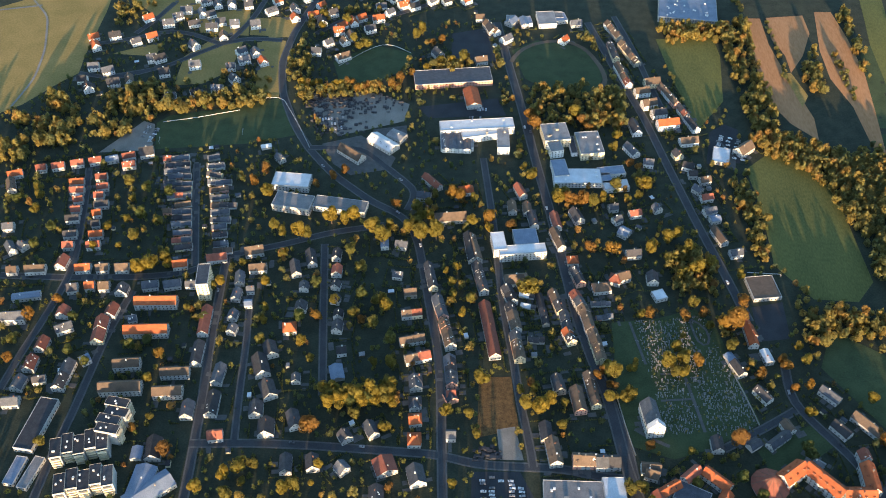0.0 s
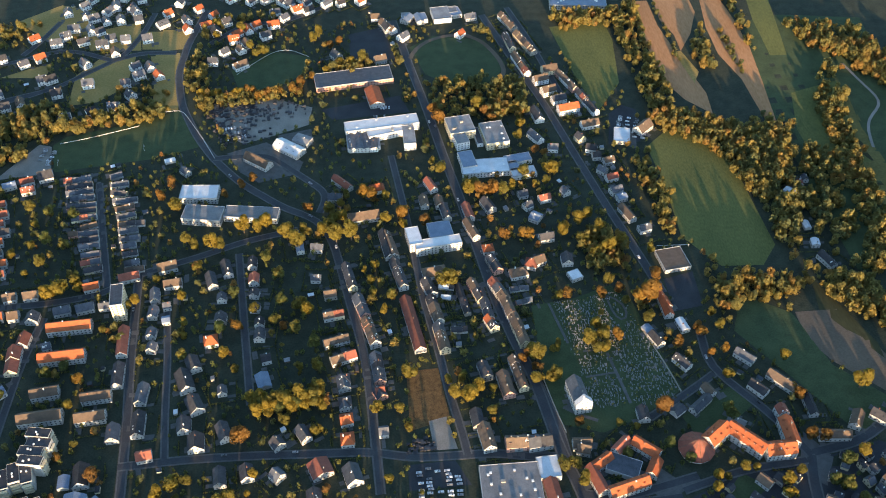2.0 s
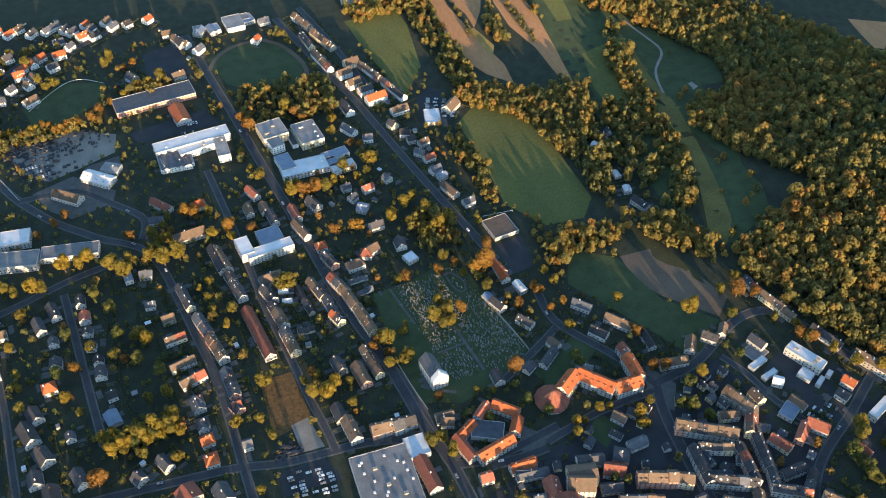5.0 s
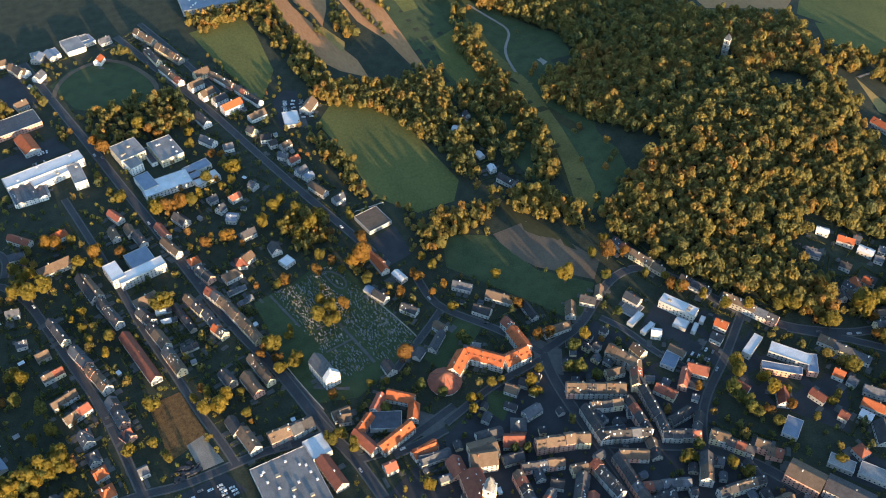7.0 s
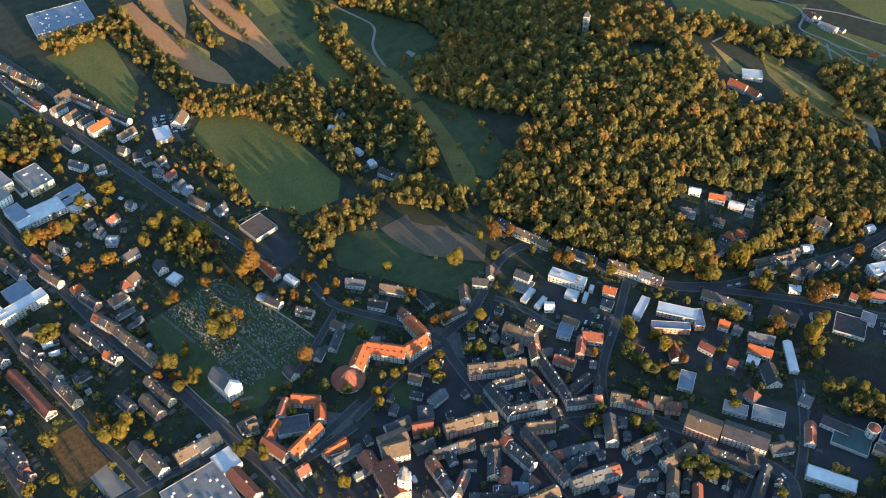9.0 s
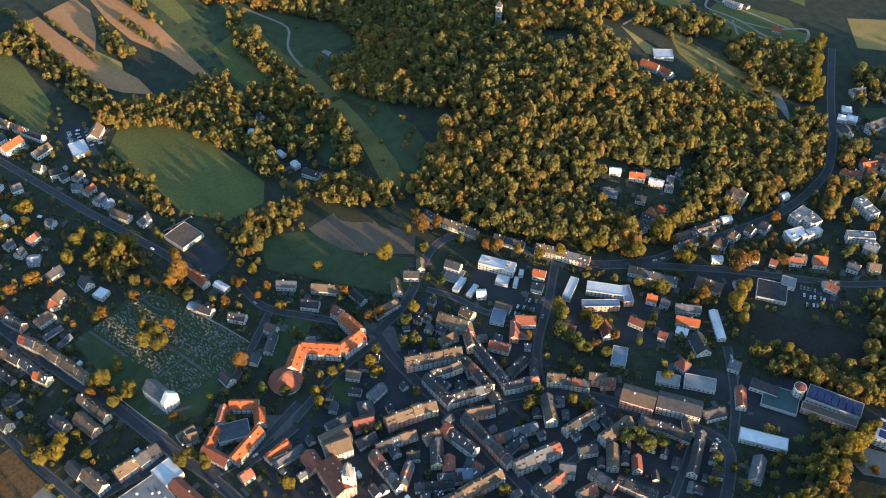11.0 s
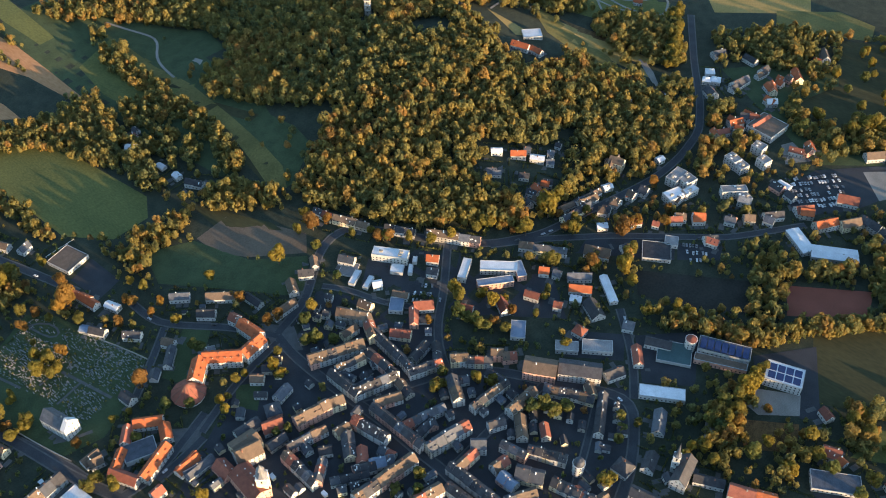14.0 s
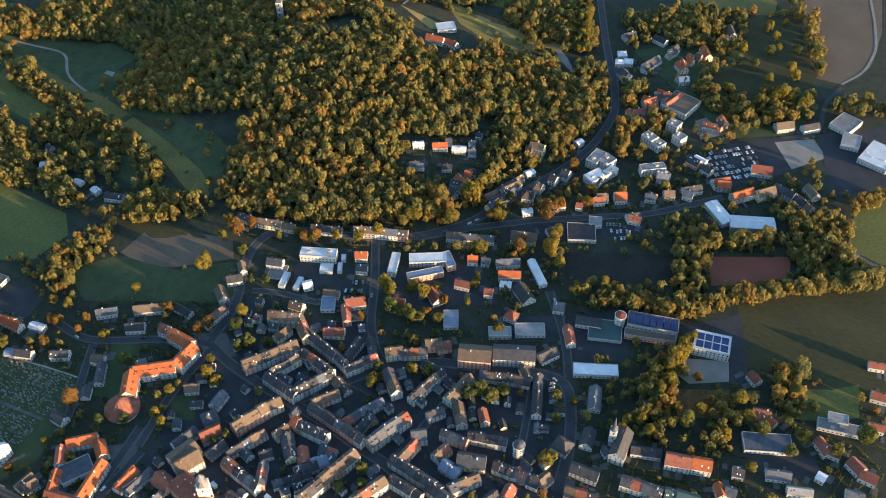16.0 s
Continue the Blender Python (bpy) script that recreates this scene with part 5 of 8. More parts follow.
row(346.8, 260.4, 369.2, 248.1, 10, 4, 7.5, "d", "plaster", 1)
row(381.7, 261.9, 368.9, 249.6, 9, 2, 6.5, "d", "plaster", 0)
row(359.7, 268.2, 377.6, 269.2, 8, 2, 6, "d", "plaster", 0)
row(378, 242.1, 385.6, 234.2, 11, 2, 8, "t", "plaster", 1)
row(384.8, 232, 395.4, 216.7, 10, 3, 6.5, "d", "plaster", 0)
row(402.5, 219.9, 406.7, 213.9, 10, 1, 8.5, "t", "pink", 0)
row(405.8, 211.1, 412.2, 204.9, 9, 2, 6, "r", "pink", 0)
row(361.5, 230.2, 348.8, 214, 12, 2, 8, "t", "plaster", 1)
row(385.1, 194.7, 350.4, 200.8, 9, 5, 7.5, "d", "plaster", 1)
row(385.5, 212.1, 385.6, 198.1, 8, 2, 5, "d", "plaster", 0)
row(364, 226.6, 370.4, 221.3, 7, 2, 4.5, "g", "plaster", 0)
row(258, 299.1, 282, 290.9, 13, 4, 9, "t", "pink", 2)
row(283.1, 290.8, 293.1, 285.7, 12, 2, 9, "t", "cream", 0)
row(238.2, 288.7, 265.9, 278.6, 9, 5, 6.5, "t", "plaster", 0)
row(230.8, 284.9, 226.8, 252.3, 10, 6, 7.5, "d", "plaster", 1)
row(244.2, 260.7, 229.4, 252.1, 9, 3, 7, "g", "plaster", 0)
row(249.8, 268.2, 255.6, 263.3, 8, 1, 5, "d", "plaster", 0)
row(247.5, 285.3, 244.5, 274.9, 7, 2, 4, "g", "plaster", 0)
row(268.9, 269.1, 278.6, 266.7, 8, 2, 6, "t", "cream", 0)
row(285.3, 264.7, 287.1, 236.2, 11, 5, 8, "d", "plaster", 1)
row(272.3, 261.3, 259.9, 247.1, 10, 2, 6, "d", "plaster", 0)
row(252.8, 237, 264.9, 228.8, 9, 3, 5, "d", "plaster", 0)
row(264.7, 230.8, 277.3, 221.8, 9, 3, 5, "b", "plaster", 0)
row(236, 244.4, 257.1, 228, 7, 4, 4, "d", "plaster", 0)
row(269.6, 245, 262, 237.2, 9, 2, 5, "r", "plaster", 0)
row(236.4, 219.7, 285.4, 208.9, 13, 8, 8, "t", "plaster", 2)
row(303.7, 261.6, 298.9, 210.8, 10, 8, 8, "d", "pink", 1)
row(300.2, 204.4, 332.7, 194.6, 13, 5, 9, "g", "plaster", 2)
row(306.4, 231.6, 336.4, 219.6, 9, 5, 6.5, "g", "plaster", 0)
row(308.3, 262.8, 324.6, 253.4, 9, 3, 6, "t", "plaster", 0)
row(302.9, 219.4, 316.7, 220.2, 8, 2, 5, "d", "plaster", 0)
row(297.3, 181.8, 294, 139.9, 11, 8, 8, "d", "plaster", 1)
row(300.1, 177.7, 317.8, 176, 10, 2, 7, "t", "cream", 0)
row(322.5, 180.3, 327.2, 174.4, 13, 1, 8, "g", "plaster", 0)
row(316.3, 156.8, 327, 154, 9, 2, 6, "r", "plaster", 0)
row(314.7, 148.8, 313.5, 137.2, 10, 2, 5, "b", "plaster", 0)
row(344.5, 181, 353.8, 174.9, 9, 2, 6.5, "d", "plaster", 0)
row(255.2, 185.8, 278, 177.8, 12, 4, 8, "t", "plaster", 2)
row(283.1, 173.6, 281.8, 149, 10, 4, 7.5, "d", "plaster", 1)
row(364.8, 176, 390.6, 172.9, 11, 4, 7.5, "t", "plaster", 0)
row(364.8, 167.1, 351.2, 155.8, 9, 2, 6, "t", "plaster", 0)
row(345.3, 145, 353.7, 119.8, 10, 5, 7, "d", "plaster", 1)
row(324.2, 140.8, 330.9, 125.2, 13, 2, 6, "g", "plaster", 0)
row(336.6, 163.4, 338.6, 144.7, 9, 3, 7, "g", "plaster", 1)
row(370.5, 149.2, 362.5, 141.8, 7, 1, 5, "r", "plaster", 0)
row(399.9, 167.2, 408.7, 147.7, 9, 4, 5.5, "t", "plaster", 0)
row(409.1, 146.8, 413.8, 132.3, 9, 3, 5, "d", "plaster", 0)
row(423.4, 141.9, 417, 134.6, 8, 1, 6, "t", "cream", 0)
row(422.6, 128.2, 389.1, 112.1, 8, 5, 5.5, "d", "plaster", 0)
row(333.4, 116.1, 337.7, 84.7, 9, 6, 6, "d", "plaster", 0)
row(299.5, 133, 317, 122.2, 11, 3, 7, "t", "plaster", 1)
row(335.2, 261.8, 331, 248.5, 8, 2, 4.5, "d", "plaster", 0)
row(314.1, 303.4, 315.3, 293.9, 7, 1, 4, "d", "plaster", 0)
row(336.2, 291.4, 343.1, 287.7, 7, 1, 4, "g", "plaster", 0)
row(323.8, 225.5, 318.3, 215, 8, 2, 5, "d", "plaster", 0)
row(279.6, 222.6, 278.2, 233.2, 8, 2, 5, "d", "plaster", 0)
row(304.7, 288.5, 324.2, 281.7, 6, 2, 4, "d", "plaster", 0)
house(-442.2, 714.3, 13.7, 8.1, 19.8, 5, "o", "plaster")
house(-440.7, 697.2, 17.7, 8.1, -67.4, 5, "t", "plaster")
house(-378, 704.1, 13.4, 8.1, 8.9, 5, "o", "plaster")
house(-374.5, 692.2, 13.4, 8.1, 5.3, 5, "r", "plaster")
house(-369.4, 679, 8.9, 8.1, 12.2, 5, "r", "plaster")
house(-367.4, 665.1, 8.9, 8.1, 6.9, 5, "r", "plaster")
house(-367.2, 653, 12.3, 8.1, 9, 5, "d", "plaster")
house(-362.9, 631.9, 12.1, 8.1, 8.8, 5, "d", "plaster")
house(-360.4, 617.6, 9.6, 8.1, 6.1, 5, "r", "plaster")
house(-356.3, 712.3, 10.7, 8.1, 10.8, 5, "r", "plaster")
house(-351.2, 698.3, 10.6, 8.1, 10.7, 5, "r", "plaster")
house(-351.2, 685.6, 9, 8.1, 6.9, 5, "r", "plaster")
house(-345.6, 673.3, 13.1, 8.1, 8.8, 5, "d", "plaster")
house(-346.3, 660.7, 7.7, 8.1, 13.4, 5, "o", "plaster")
house(-343.5, 646.1, 7.3, 8.1, 14.1, 5, "d", "plaster")
house(-339.1, 632.6, 12.2, 8.1, 8.8, 5, "o", "plaster")
house(-337.7, 618.7, 12, 8.1, 8.7, 5, "r", "plaster")
house(-359.3, 595.7, 12.8, 9.9, -95, 5, "r", "plaster")
house(-423.3, 640.2, 10.1, 9, 10.4, 5, "g", "plaster")
house(-400.6, 585, 8.8, 8.1, 6.3, 5, "t", "plaster")
house(-380.4, 587, 17.6, 9, 6.3, 5, "t", "plaster")
house(-338.6, 589.7, 13.2, 9, 7.8, 5, "o", "plaster")
house(-321.3, 590.2, 10.8, 9, 9.2, 5, "t", "plaster")
house(-303.9, 591.1, 11.9, 9, 5.1, 5, "t", "plaster")
house(-253.3, 596.9, 12.8, 9, 11.2, 5, "o", "plaster")
house(-340.9, 565.3, 8.9, 9.9, 10.7, 5, "d", "plaster")
house(-326.4, 568.5, 8.1, 9, 9.1, 5, "o", "plaster")
house(-313.6, 568.5, 8.9, 9.9, 6.2, 5, "t", "plaster")
house(-297, 564.3, 9.7, 10.8, -92.8, 5, "g", "plaster")
house(-273.7, 570.8, 13.5, 9, 10.4, 5, "g", "plaster")
house(-254.7, 572.4, 14.5, 9, 12.5, 5, "g", "plaster")
house(-238.5, 573.1, 9.3, 7.2, 5.9, 4.5, "g", "plaster")
flat(-224.4, 569.5, 10.5, 24.3, 5.4, 20.8, "g", "cream")
house(-263.4, 550.5, 36, 10.8, 2.8, 7.2, "o", "plaster")
house(-264, 518.5, 36.4, 10.8, 3.7, 7.2, "o", "plaster")
house(-217.5, 531.1, 29.5, 9, -87.5, 5, "r", "plaster")
house(-299.4, 540.1, 12.3, 9.9, -96.9, 5, "r", "plaster")
terrace(-303.5, 518.4, 26.5, 10.8, -87.1, 2, 5, "r", "plaster")
house(-340.2, 537.2, 9.7, 10.8, -92.4, 5, "r", "plaster")
house(-379.8, 529.6, 18.7, 9.9, 5.6, 7.2, "g", "plaster")
house(-378.1, 555.2, 23.5, 7.2, 11.4, 4.5, "b", "plaster", pitch=25)
house(-334.4, 520.2, 13.9, 9, 28.2, 5, "g", "plaster")
house(-279.6, 532, 7, 7.2, 17.5, 4.5, "g", "plaster")
house(-411.6, 612.4, 13.2, 8.1, -53.6, 5, "g", "plaster")
house(-401.9, 615.6, 8.4, 8.1, -35.6, 5, "g", "plaster")
house(-222, 606, 17.5, 9, 11.1, 5, "r", "plaster")
house(-190, 615.8, 16.7, 10.8, 14.2, 5, "t", "plaster")
flat(-163.2, 679.8, 36.8, 19.7, -10.5, 8, "f", "plaster")
flat(-118.1, 678, 50.5, 15.9, -9, 6.4, "f", "plaster")
flat(-169, 710.6, 36.1, 19.3, -4.8, 7.2, "w", "plaster")
house(-137.2, 607.9, 17.4, 9, -76.1, 5, "d", "plaster")
house(-149.6, 594.5, 16.4, 9, -75.1, 5, "d", "plaster")
house(-114.7, 612.9, 10.8, 8.1, -91.9, 5, "d", "plaster")
house(-112.5, 592.9, 10.4, 9, -92, 5, "r", "plaster")
house(-111.4, 575.9, 7.3, 8.1, -100.3, 5, "d", "plaster")
house(-110.1, 559.3, 7.3, 8.1, -100.5, 5, "d", "plaster")
house(-105.8, 542, 7.3, 8.1, -92.5, 5, "d", "plaster")
house(-105.2, 528.2, 10.6, 9, -94, 5, "d", "plaster")
house(-139.2, 573.3, 7.4, 8.1, -90, 5, "g", "plaster")
house(-138.7, 549.6, 8.9, 9.9, -93.9, 5, "d", "plaster")
house(-183, 594.5, 15.4, 9, 7, 5, "t", "plaster")
house(-196.9, 580.7, 13.7, 8.1, -83.9, 5, "g", "plaster")
house(-196.4, 561.6, 11.3, 8.1, -94.5, 5, "g", "plaster")
house(-185.5, 568.7, 6.5, 7.2, 8.3, 4.5, "g", "plaster")
house(-184.6, 552.4, 6.5, 7.2, 8.8, 4.5, "b", "plaster", pitch=25)
house(-195.3, 538.3, 8.3, 8.1, -96, 5, "g", "plaster")
house(-193.1, 522.7, 8.2, 8.1, -99.5, 5, "g", "plaster")
house(-145.1, 525.9, 11.2, 10.8, 8.1, 5, "o", "plaster", hip=0.8)
house(-72.8, 629, 11, 7.2, -83.1, 4.5, "b", "plaster", pitch=25)
house(-57.5, 627.7, 10.6, 8.1, -10.2, 5, "g", "plaster")
house(-58.4, 589.9, 8.6, 7.2, -7.4, 4.5, "g", "plaster")
house(-32.7, 714.8, 23.3, 8.1, -50.1, 5, "r", "plaster")
house(-39.9, 694.7, 13.2, 9, -8.8, 5, "g", "plaster")
house(0.7, 704.1, 13.7, 9.9, 8.6, 5, "o", "plaster", hip=0.8)
house(-13.5, 665.3, 29.2, 11.7, 7.9, 5, "t", "plaster")
house(44.2, 680.6, 14.2, 8.1, -84.6, 5, "t", "plaster")
house(58.5, 679.1, 13.4, 8.1, -84.9, 5, "t", "plaster")
house(52.5, 704.2, 17.3, 8.1, -69.3, 5, "r", "plaster")
house(63.3, 664.5, 19.4, 8.1, -81, 5, "d", "plaster")
house(84.5, 663.2, 20.1, 8.1, -80.9, 5, "r", "plaster")
house(104.6, 670.6, 16.4, 9.9, -69.2, 5, "d", "plaster")
flat(52.3, 619.9, 42.4, 11.5, 7.5, 9.3, "w", "plaster")
flat(30.9, 629.3, 12.3, 22.7, 8.4, 9.8, "w", "plaster")
flat(55.8, 637.1, 21.7, 22.2, 7.5, 7.2, "b", "plaster")
house(46, 587.3, 21.1, 11.7, 9.2, 5, "t", "plaster", hip=0.8)
house(22.6, 528.8, 59, 9.9, -81, 5, "r", "plaster")
house(5.6, 625.8, 34.4, 9, -80.8, 5, "d", "plaster")
house(119.8, 579.8, 10.8, 10.8, 9.4, 5, "t", "plaster", hip=0.8)
house(133.3, 590.4, 10.8, 10.8, -19.3, 5, "r", "plaster", hip=0.8)
house(166, 592.1, 11.6, 9.9, -89.6, 5, "d", "plaster")
flat(169.7, 573, 10.8, 10.8, 19.5, 4, "w", "plaster")
house(152.6, 622.5, 13, 9, 8.1, 5, "d", "plaster")
house(147.2, 650.3, 9.7, 10.8, -36.8, 5, "b", "plaster", pitch=25)
house(139.8, 683.5, 8.9, 8.1, 12, 5, "g", "plaster")
house(142.2, 666.8, 8.3, 8.1, 29.5, 5, "g", "plaster")
house(159.7, 675.9, 11.2, 8.1, 13.9, 5, "r", "plaster")
house(181.2, 683.6, 7.8, 8.1, -64.2, 5, "g", "plaster")
house(222.4, 734.4, 8.3, 8.1, 1.8, 5, "d", "plaster")
house(232.9, 725.8, 10.7, 8.1, 15.4, 5, "t", "plaster")
house(223.9, 711.9, 8.8, 8.1, -46.5, 5, "g", "plaster")
house(230.5, 700.3, 11.5, 8.1, 13.9, 5, "r", "plaster")
house(230.6, 681.2, 12, 8.1, 20.8, 5, "g", "plaster")
house(233.7, 670.7, 9.7, 8.1, 15.6, 5, "b", "plaster", pitch=25)
house(233.9, 647.8, 21, 8.1, -70.8, 5, "t", "plaster")
house(245.2, 626.1, 11.3, 8.1, 12.7, 5, "g", "plaster")
flat(261.2, 584.7, 24.6, 26.1, 7.9, 4, "t", "plaster")
house(240, 537.2, 20.3, 7.2, -75.2, 4.5, "o", "plaster")
house(-346.9, 501.8, 12.1, 9.9, -93.6, 5, "r", "plaster")
house(-349.9, 481.3, 13.3, 9.9, -90.6, 5, "r", "plaster")
house(-353, 461.6, 12.5, 9.9, -97.6, 5, "g", "plaster")
house(-337.9, 466.2, 10, 7.2, 14.8, 4.5, "d", "plaster")
house(-353, 443.7, 12.9, 9, 6.6, 5, "g", "plaster")
terrace(-319.2, 470.7, 28.6, 9.9, -95.2, 2, 5, "d", "plaster")
house(-307, 487.3, 8.1, 8.1, 37.1, 5, "b", "plaster", pitch=25)
house(-270.9, 482.6, 21, 9.9, 6.5, 7.2, "t", "plaster")
house(-270, 459.1, 33, 10.8, 4.7, 7.2, "t", "plaster")
house(-230.3, 476, 22.9, 9, 4.6, 6.3, "t", "plaster")
house(-231.8, 456.6, 22.9, 9.9, 4.5, 6.3, "t", "plaster")
house(-216.6, 496.1, 22.4, 9, -88.6, 5, "d", "plaster")
house(-212.8, 440, 14.4, 9.9, -88, 5, "g", "plaster")
house(-194.5, 446.3, 21.5, 9.9, -89.1, 5, "d", "plaster")
house(-195.3, 475.3, 18.3, 9, -94.5, 5, "g", "plaster")
flat(-328.9, 382.9, 8.4, 23.7, -7.9, 3.5, "b", "plaster")
flat(-316.5, 381.4, 7.8, 27.3, -12.1, 3.5, "f", "plaster")
flat(-325.6, 423.3, 15, 47.2, -7.8, 5.6, "d", "plaster")
house(-230.5, 403.9, 18.4, 11.7, -85.3, 5, "d", "plaster")
house(-242.8, 400.8, 10.9, 8.1, -86.6, 3, "b", "plaster", pitch=25)
house(-232.6, 374.3, 28.4, 16, -94.8, 5, "b", "plaster", pitch=25)
house(-225.4, 368.3, 36.1, 16, -138.3, 5, "b", "plaster", pitch=25)
house(-186.6, 417.6, 11.4, 9, 9.5, 5, "r", "plaster")
house(-162.7, 485, 19.9, 12.6, -71.5, 5, "d", "plaster")
house(-157.5, 501.9, 13.8, 10.8, -69.6, 5, "d", "plaster")
house(-153, 461.3, 16, 11.7, -66.6, 5, "d", "plaster")
house(-159.5, 442.4, 12.3, 10.8, -84.5, 5, "d", "plaster")
house(-149, 425.4, 13.9, 12.6, -86.1, 5, "d", "plaster")
house(-132.6, 473.4, 7.3, 7.2, -85.6, 4.5, "g", "plaster")
house(-128.7, 433.4, 15.4, 9.9, -70.7, 5, "d", "plaster")
house(-100.7, 481.2, 14.7, 10.8, -74.9, 3, "b", "plaster", pitch=25)
house(-99.1, 502.9, 7.9, 8.1, 10.5, 5, "d", "plaster")
house(-87.7, 419.6, 8.9, 9.9, -56.8, 5, "d", "plaster")
house(-68.3, 426.4, 13.2, 9, -62.2, 5, "g", "plaster")
house(-35.9, 436, 8.1, 9, 9.9, 5, "o", "plaster")
house(-34.9, 417.7, 9.9, 9.9, 1.8, 5, "o", "plaster", hip=0.8)
house(-36.8, 471.4, 12.4, 9.9, -80.8, 5, "g", "plaster")
house(-36.6, 450.3, 8.1, 8.1, -83.9, 5, "g", "plaster")
house(-129.2, 393.8, 14.6, 9, -84.9, 5, "d", "plaster")
house(-109.5, 395.4, 12.2, 9.9, -80.8, 5, "d", "plaster")
house(-87.1, 391.7, 8.9, 9.9, -47.2, 5, "g", "plaster")
house(-55.6, 394.5, 14.4, 16, -68.3, 5, "r", "plaster", pitch=26)
house(-31.8, 386.7, 15.6, 12.6, -74.9, 5, "g", "plaster")
house(-59.8, 369.5, 13.8, 10.8, -85.4, 5, "d", "plaster")
house(-8.9, 485.1, 27, 9.9, -83.7, 5, "g", "plaster")
house(-8.1, 461.5, 7.3, 8.1, 6.2, 5, "r", "plaster")
house(-7.1, 423.2, 7.3, 8.1, 1.8, 5, "g", "plaster")
house(146.2, 443.2, 22.1, 12.6, -82.3, 10.5, "g", "plaster", pitch=46, name="cemetery_chapel")
house(240.1, 528.5, 21.3, 8.1, -86.8, 5, "o", "plaster")
house(249, 507.4, 13.4, 7.2, -77.1, 4.5, "w", "plaster", pitch=25)
house(219.3, 506.3, 8.6, 7.2, -64.5, 3, "b", "plaster", pitch=25)
house(223.3, 494.1, 14.5, 8.1, -67.7, 5, "d", "plaster")
house(238.2, 468.5, 15.1, 8.1, -56.7, 5, "d", "plaster")
house(251, 438.4, 10.6, 8.1, -67.4, 5, "t", "plaster")
house(241.6, 426.4, 20.8, 7.2, -142.7, 4.5, "g", "plaster")
house(222.4, 422.3, 10.4, 7.2, -145.9, 3.5, "g", "plaster")
house(244.2, 395.5, 22.4, 12.6, -143.8, 8.1, "o", "plaster", dormers=3)
house(266.5, 389.9, 31.9, 12.6, -48.2, 8.1, "o", "plaster", dormers=6)
house(288.2, 378.6, 22.7, 12.6, 1.3, 8.1, "o", "plaster", dormers=4)
house(300.3, 392.9, 23.7, 10.8, 89.5, 8.1, "o", "plaster", dormers=3)
house(301.4, 412.9, 8.1, 9, 98.3, 7.2, "r", "plaster")
house(264.3, 407.2, 13.7, 7.2, -38.2, 5, "f", "plaster")
flat(168.9, 376.2, 24.2, 16.1, -26.9, 4.8, "g", "plaster", bands=False, name="school_hall")
house(189, 390, 22.1, 9.9, -43.2, 5.4, "o", "plaster", name="school_wing")
house(190.9, 372.5, 15.2, 9, -122.2, 5.4, "o", "plaster", name="school_wing")
house(168.3, 358, 31.8, 9.9, -165, 6.3, "o", "plaster", dormers=3, name="school_wing")
house(152.8, 380.9, 18.3, 8.1, -147.7, 5.4, "o", "plaster", name="school_wing")
house(146.5, 366.5, 24, 9, -74.3, 5.4, "r", "plaster", name="school_wing")
house(170.8, 393.6, 16.1, 8.1, -138.9, 5.4, "r", "plaster", name="school_wing")
house(194.2, 420.8, 12.2, 9, -89.1, 5, "d", "plaster")
house(142.2, 393.8, 10.2, 9, -18.4, 5, "t", "plaster")
flat(83.2, 359, 44.2, 52.3, -0.4, 5.6, "f", "plaster", lights=14, units=3, bands=False, name="supermarket")
flat(112.8, 379.7, 16.2, 18.5, 2.4, 5.6, "w", "plaster", bands=False)
house(113.4, 354.2, 30, 10.8, -83.9, 5, "r", "plaster")
house(141.7, 398.6, 14.2, 9, -2.6, 5, "t", "plaster")
house(182.2, 338.6, 20.7, 8.1, 5.4, 5, "o", "plaster")
house(185.8, 329.3, 24.5, 7.2, -5.4, 4.5, "g", "plaster")
house(152.9, 337.6, 9.4, 9, -0.6, 5, "r", "plaster")
house(219.7, 316, 21.6, 15.4, -11.4, 8.1, "t", "cream", pitch=26)
house(197.4, 287.8, 29.8, 17, -101, 10.8, "r", "pink", pitch=26, name="church_nave")
house(215.1, 308.2, 20.4, 14.3, -20.5, 9, "t", "plaster")
house(182.6, 338.1, 17.4, 8.1, -4.1, 5, "o", "plaster")
house(185.2, 330.5, 22.7, 7.2, -16.9, 4.5, "g", "plaster")
house(195.5, 313.4, 15.3, 12.1, -95.7, 5, "r", "pink")
house(269.4, 354.3, 10.9, 8.8, -52.4, 4.5, "t", "plaster")
house(255.4, 322.9, 12.1, 12.1, -31.1, 5, "g", "pink", hip=0.8)
house(271.6, 328.6, 14.9, 8.8, 6, 4.5, "g", "plaster")
house(231.2, 326, 20.6, 9.9, -11.2, 5, "d", "plaster")
house(244.6, 312.6, 16.1, 12.1, -27.9, 5, "r", "plaster")
house(236.3, 300.2, 15.9, 8.8, -10, 4.5, "d", "stone")
terrace(291.8, 137.9, 22.1, 9.9, -96.3, 2, 7.2, "d", "stone")
house(412.6, 180.6, 26.3, 17, -64.5, 9.9, "t", "pink", pitch=26, name="palace")
house(430.2, 154.5, 33.9, 16, -62.1, 9, "d", "plaster", pitch=26)
house(445.9, 132.2, 16.3, 9.9, -28.4, 5, "d", "plaster")
flat(452.6, 92.7, 35.6, 11.4, -61.8, 4.8, "w", "plaster")
house(426.8, 81, 21.8, 9.9, -157.6, 4, "g", "plaster")
house(390.6, 69.2, 15.9, 9.9, -167.6, 5, "d", "plaster")
house(396.1, 45.2, 25.3, 11.7, -172.3, 9.9, "d", "plaster", name="town_church_nave")
house(375.2, 82.7, 13.2, 13.2, -94.6, 5, "d", "plaster", hip=0.8)
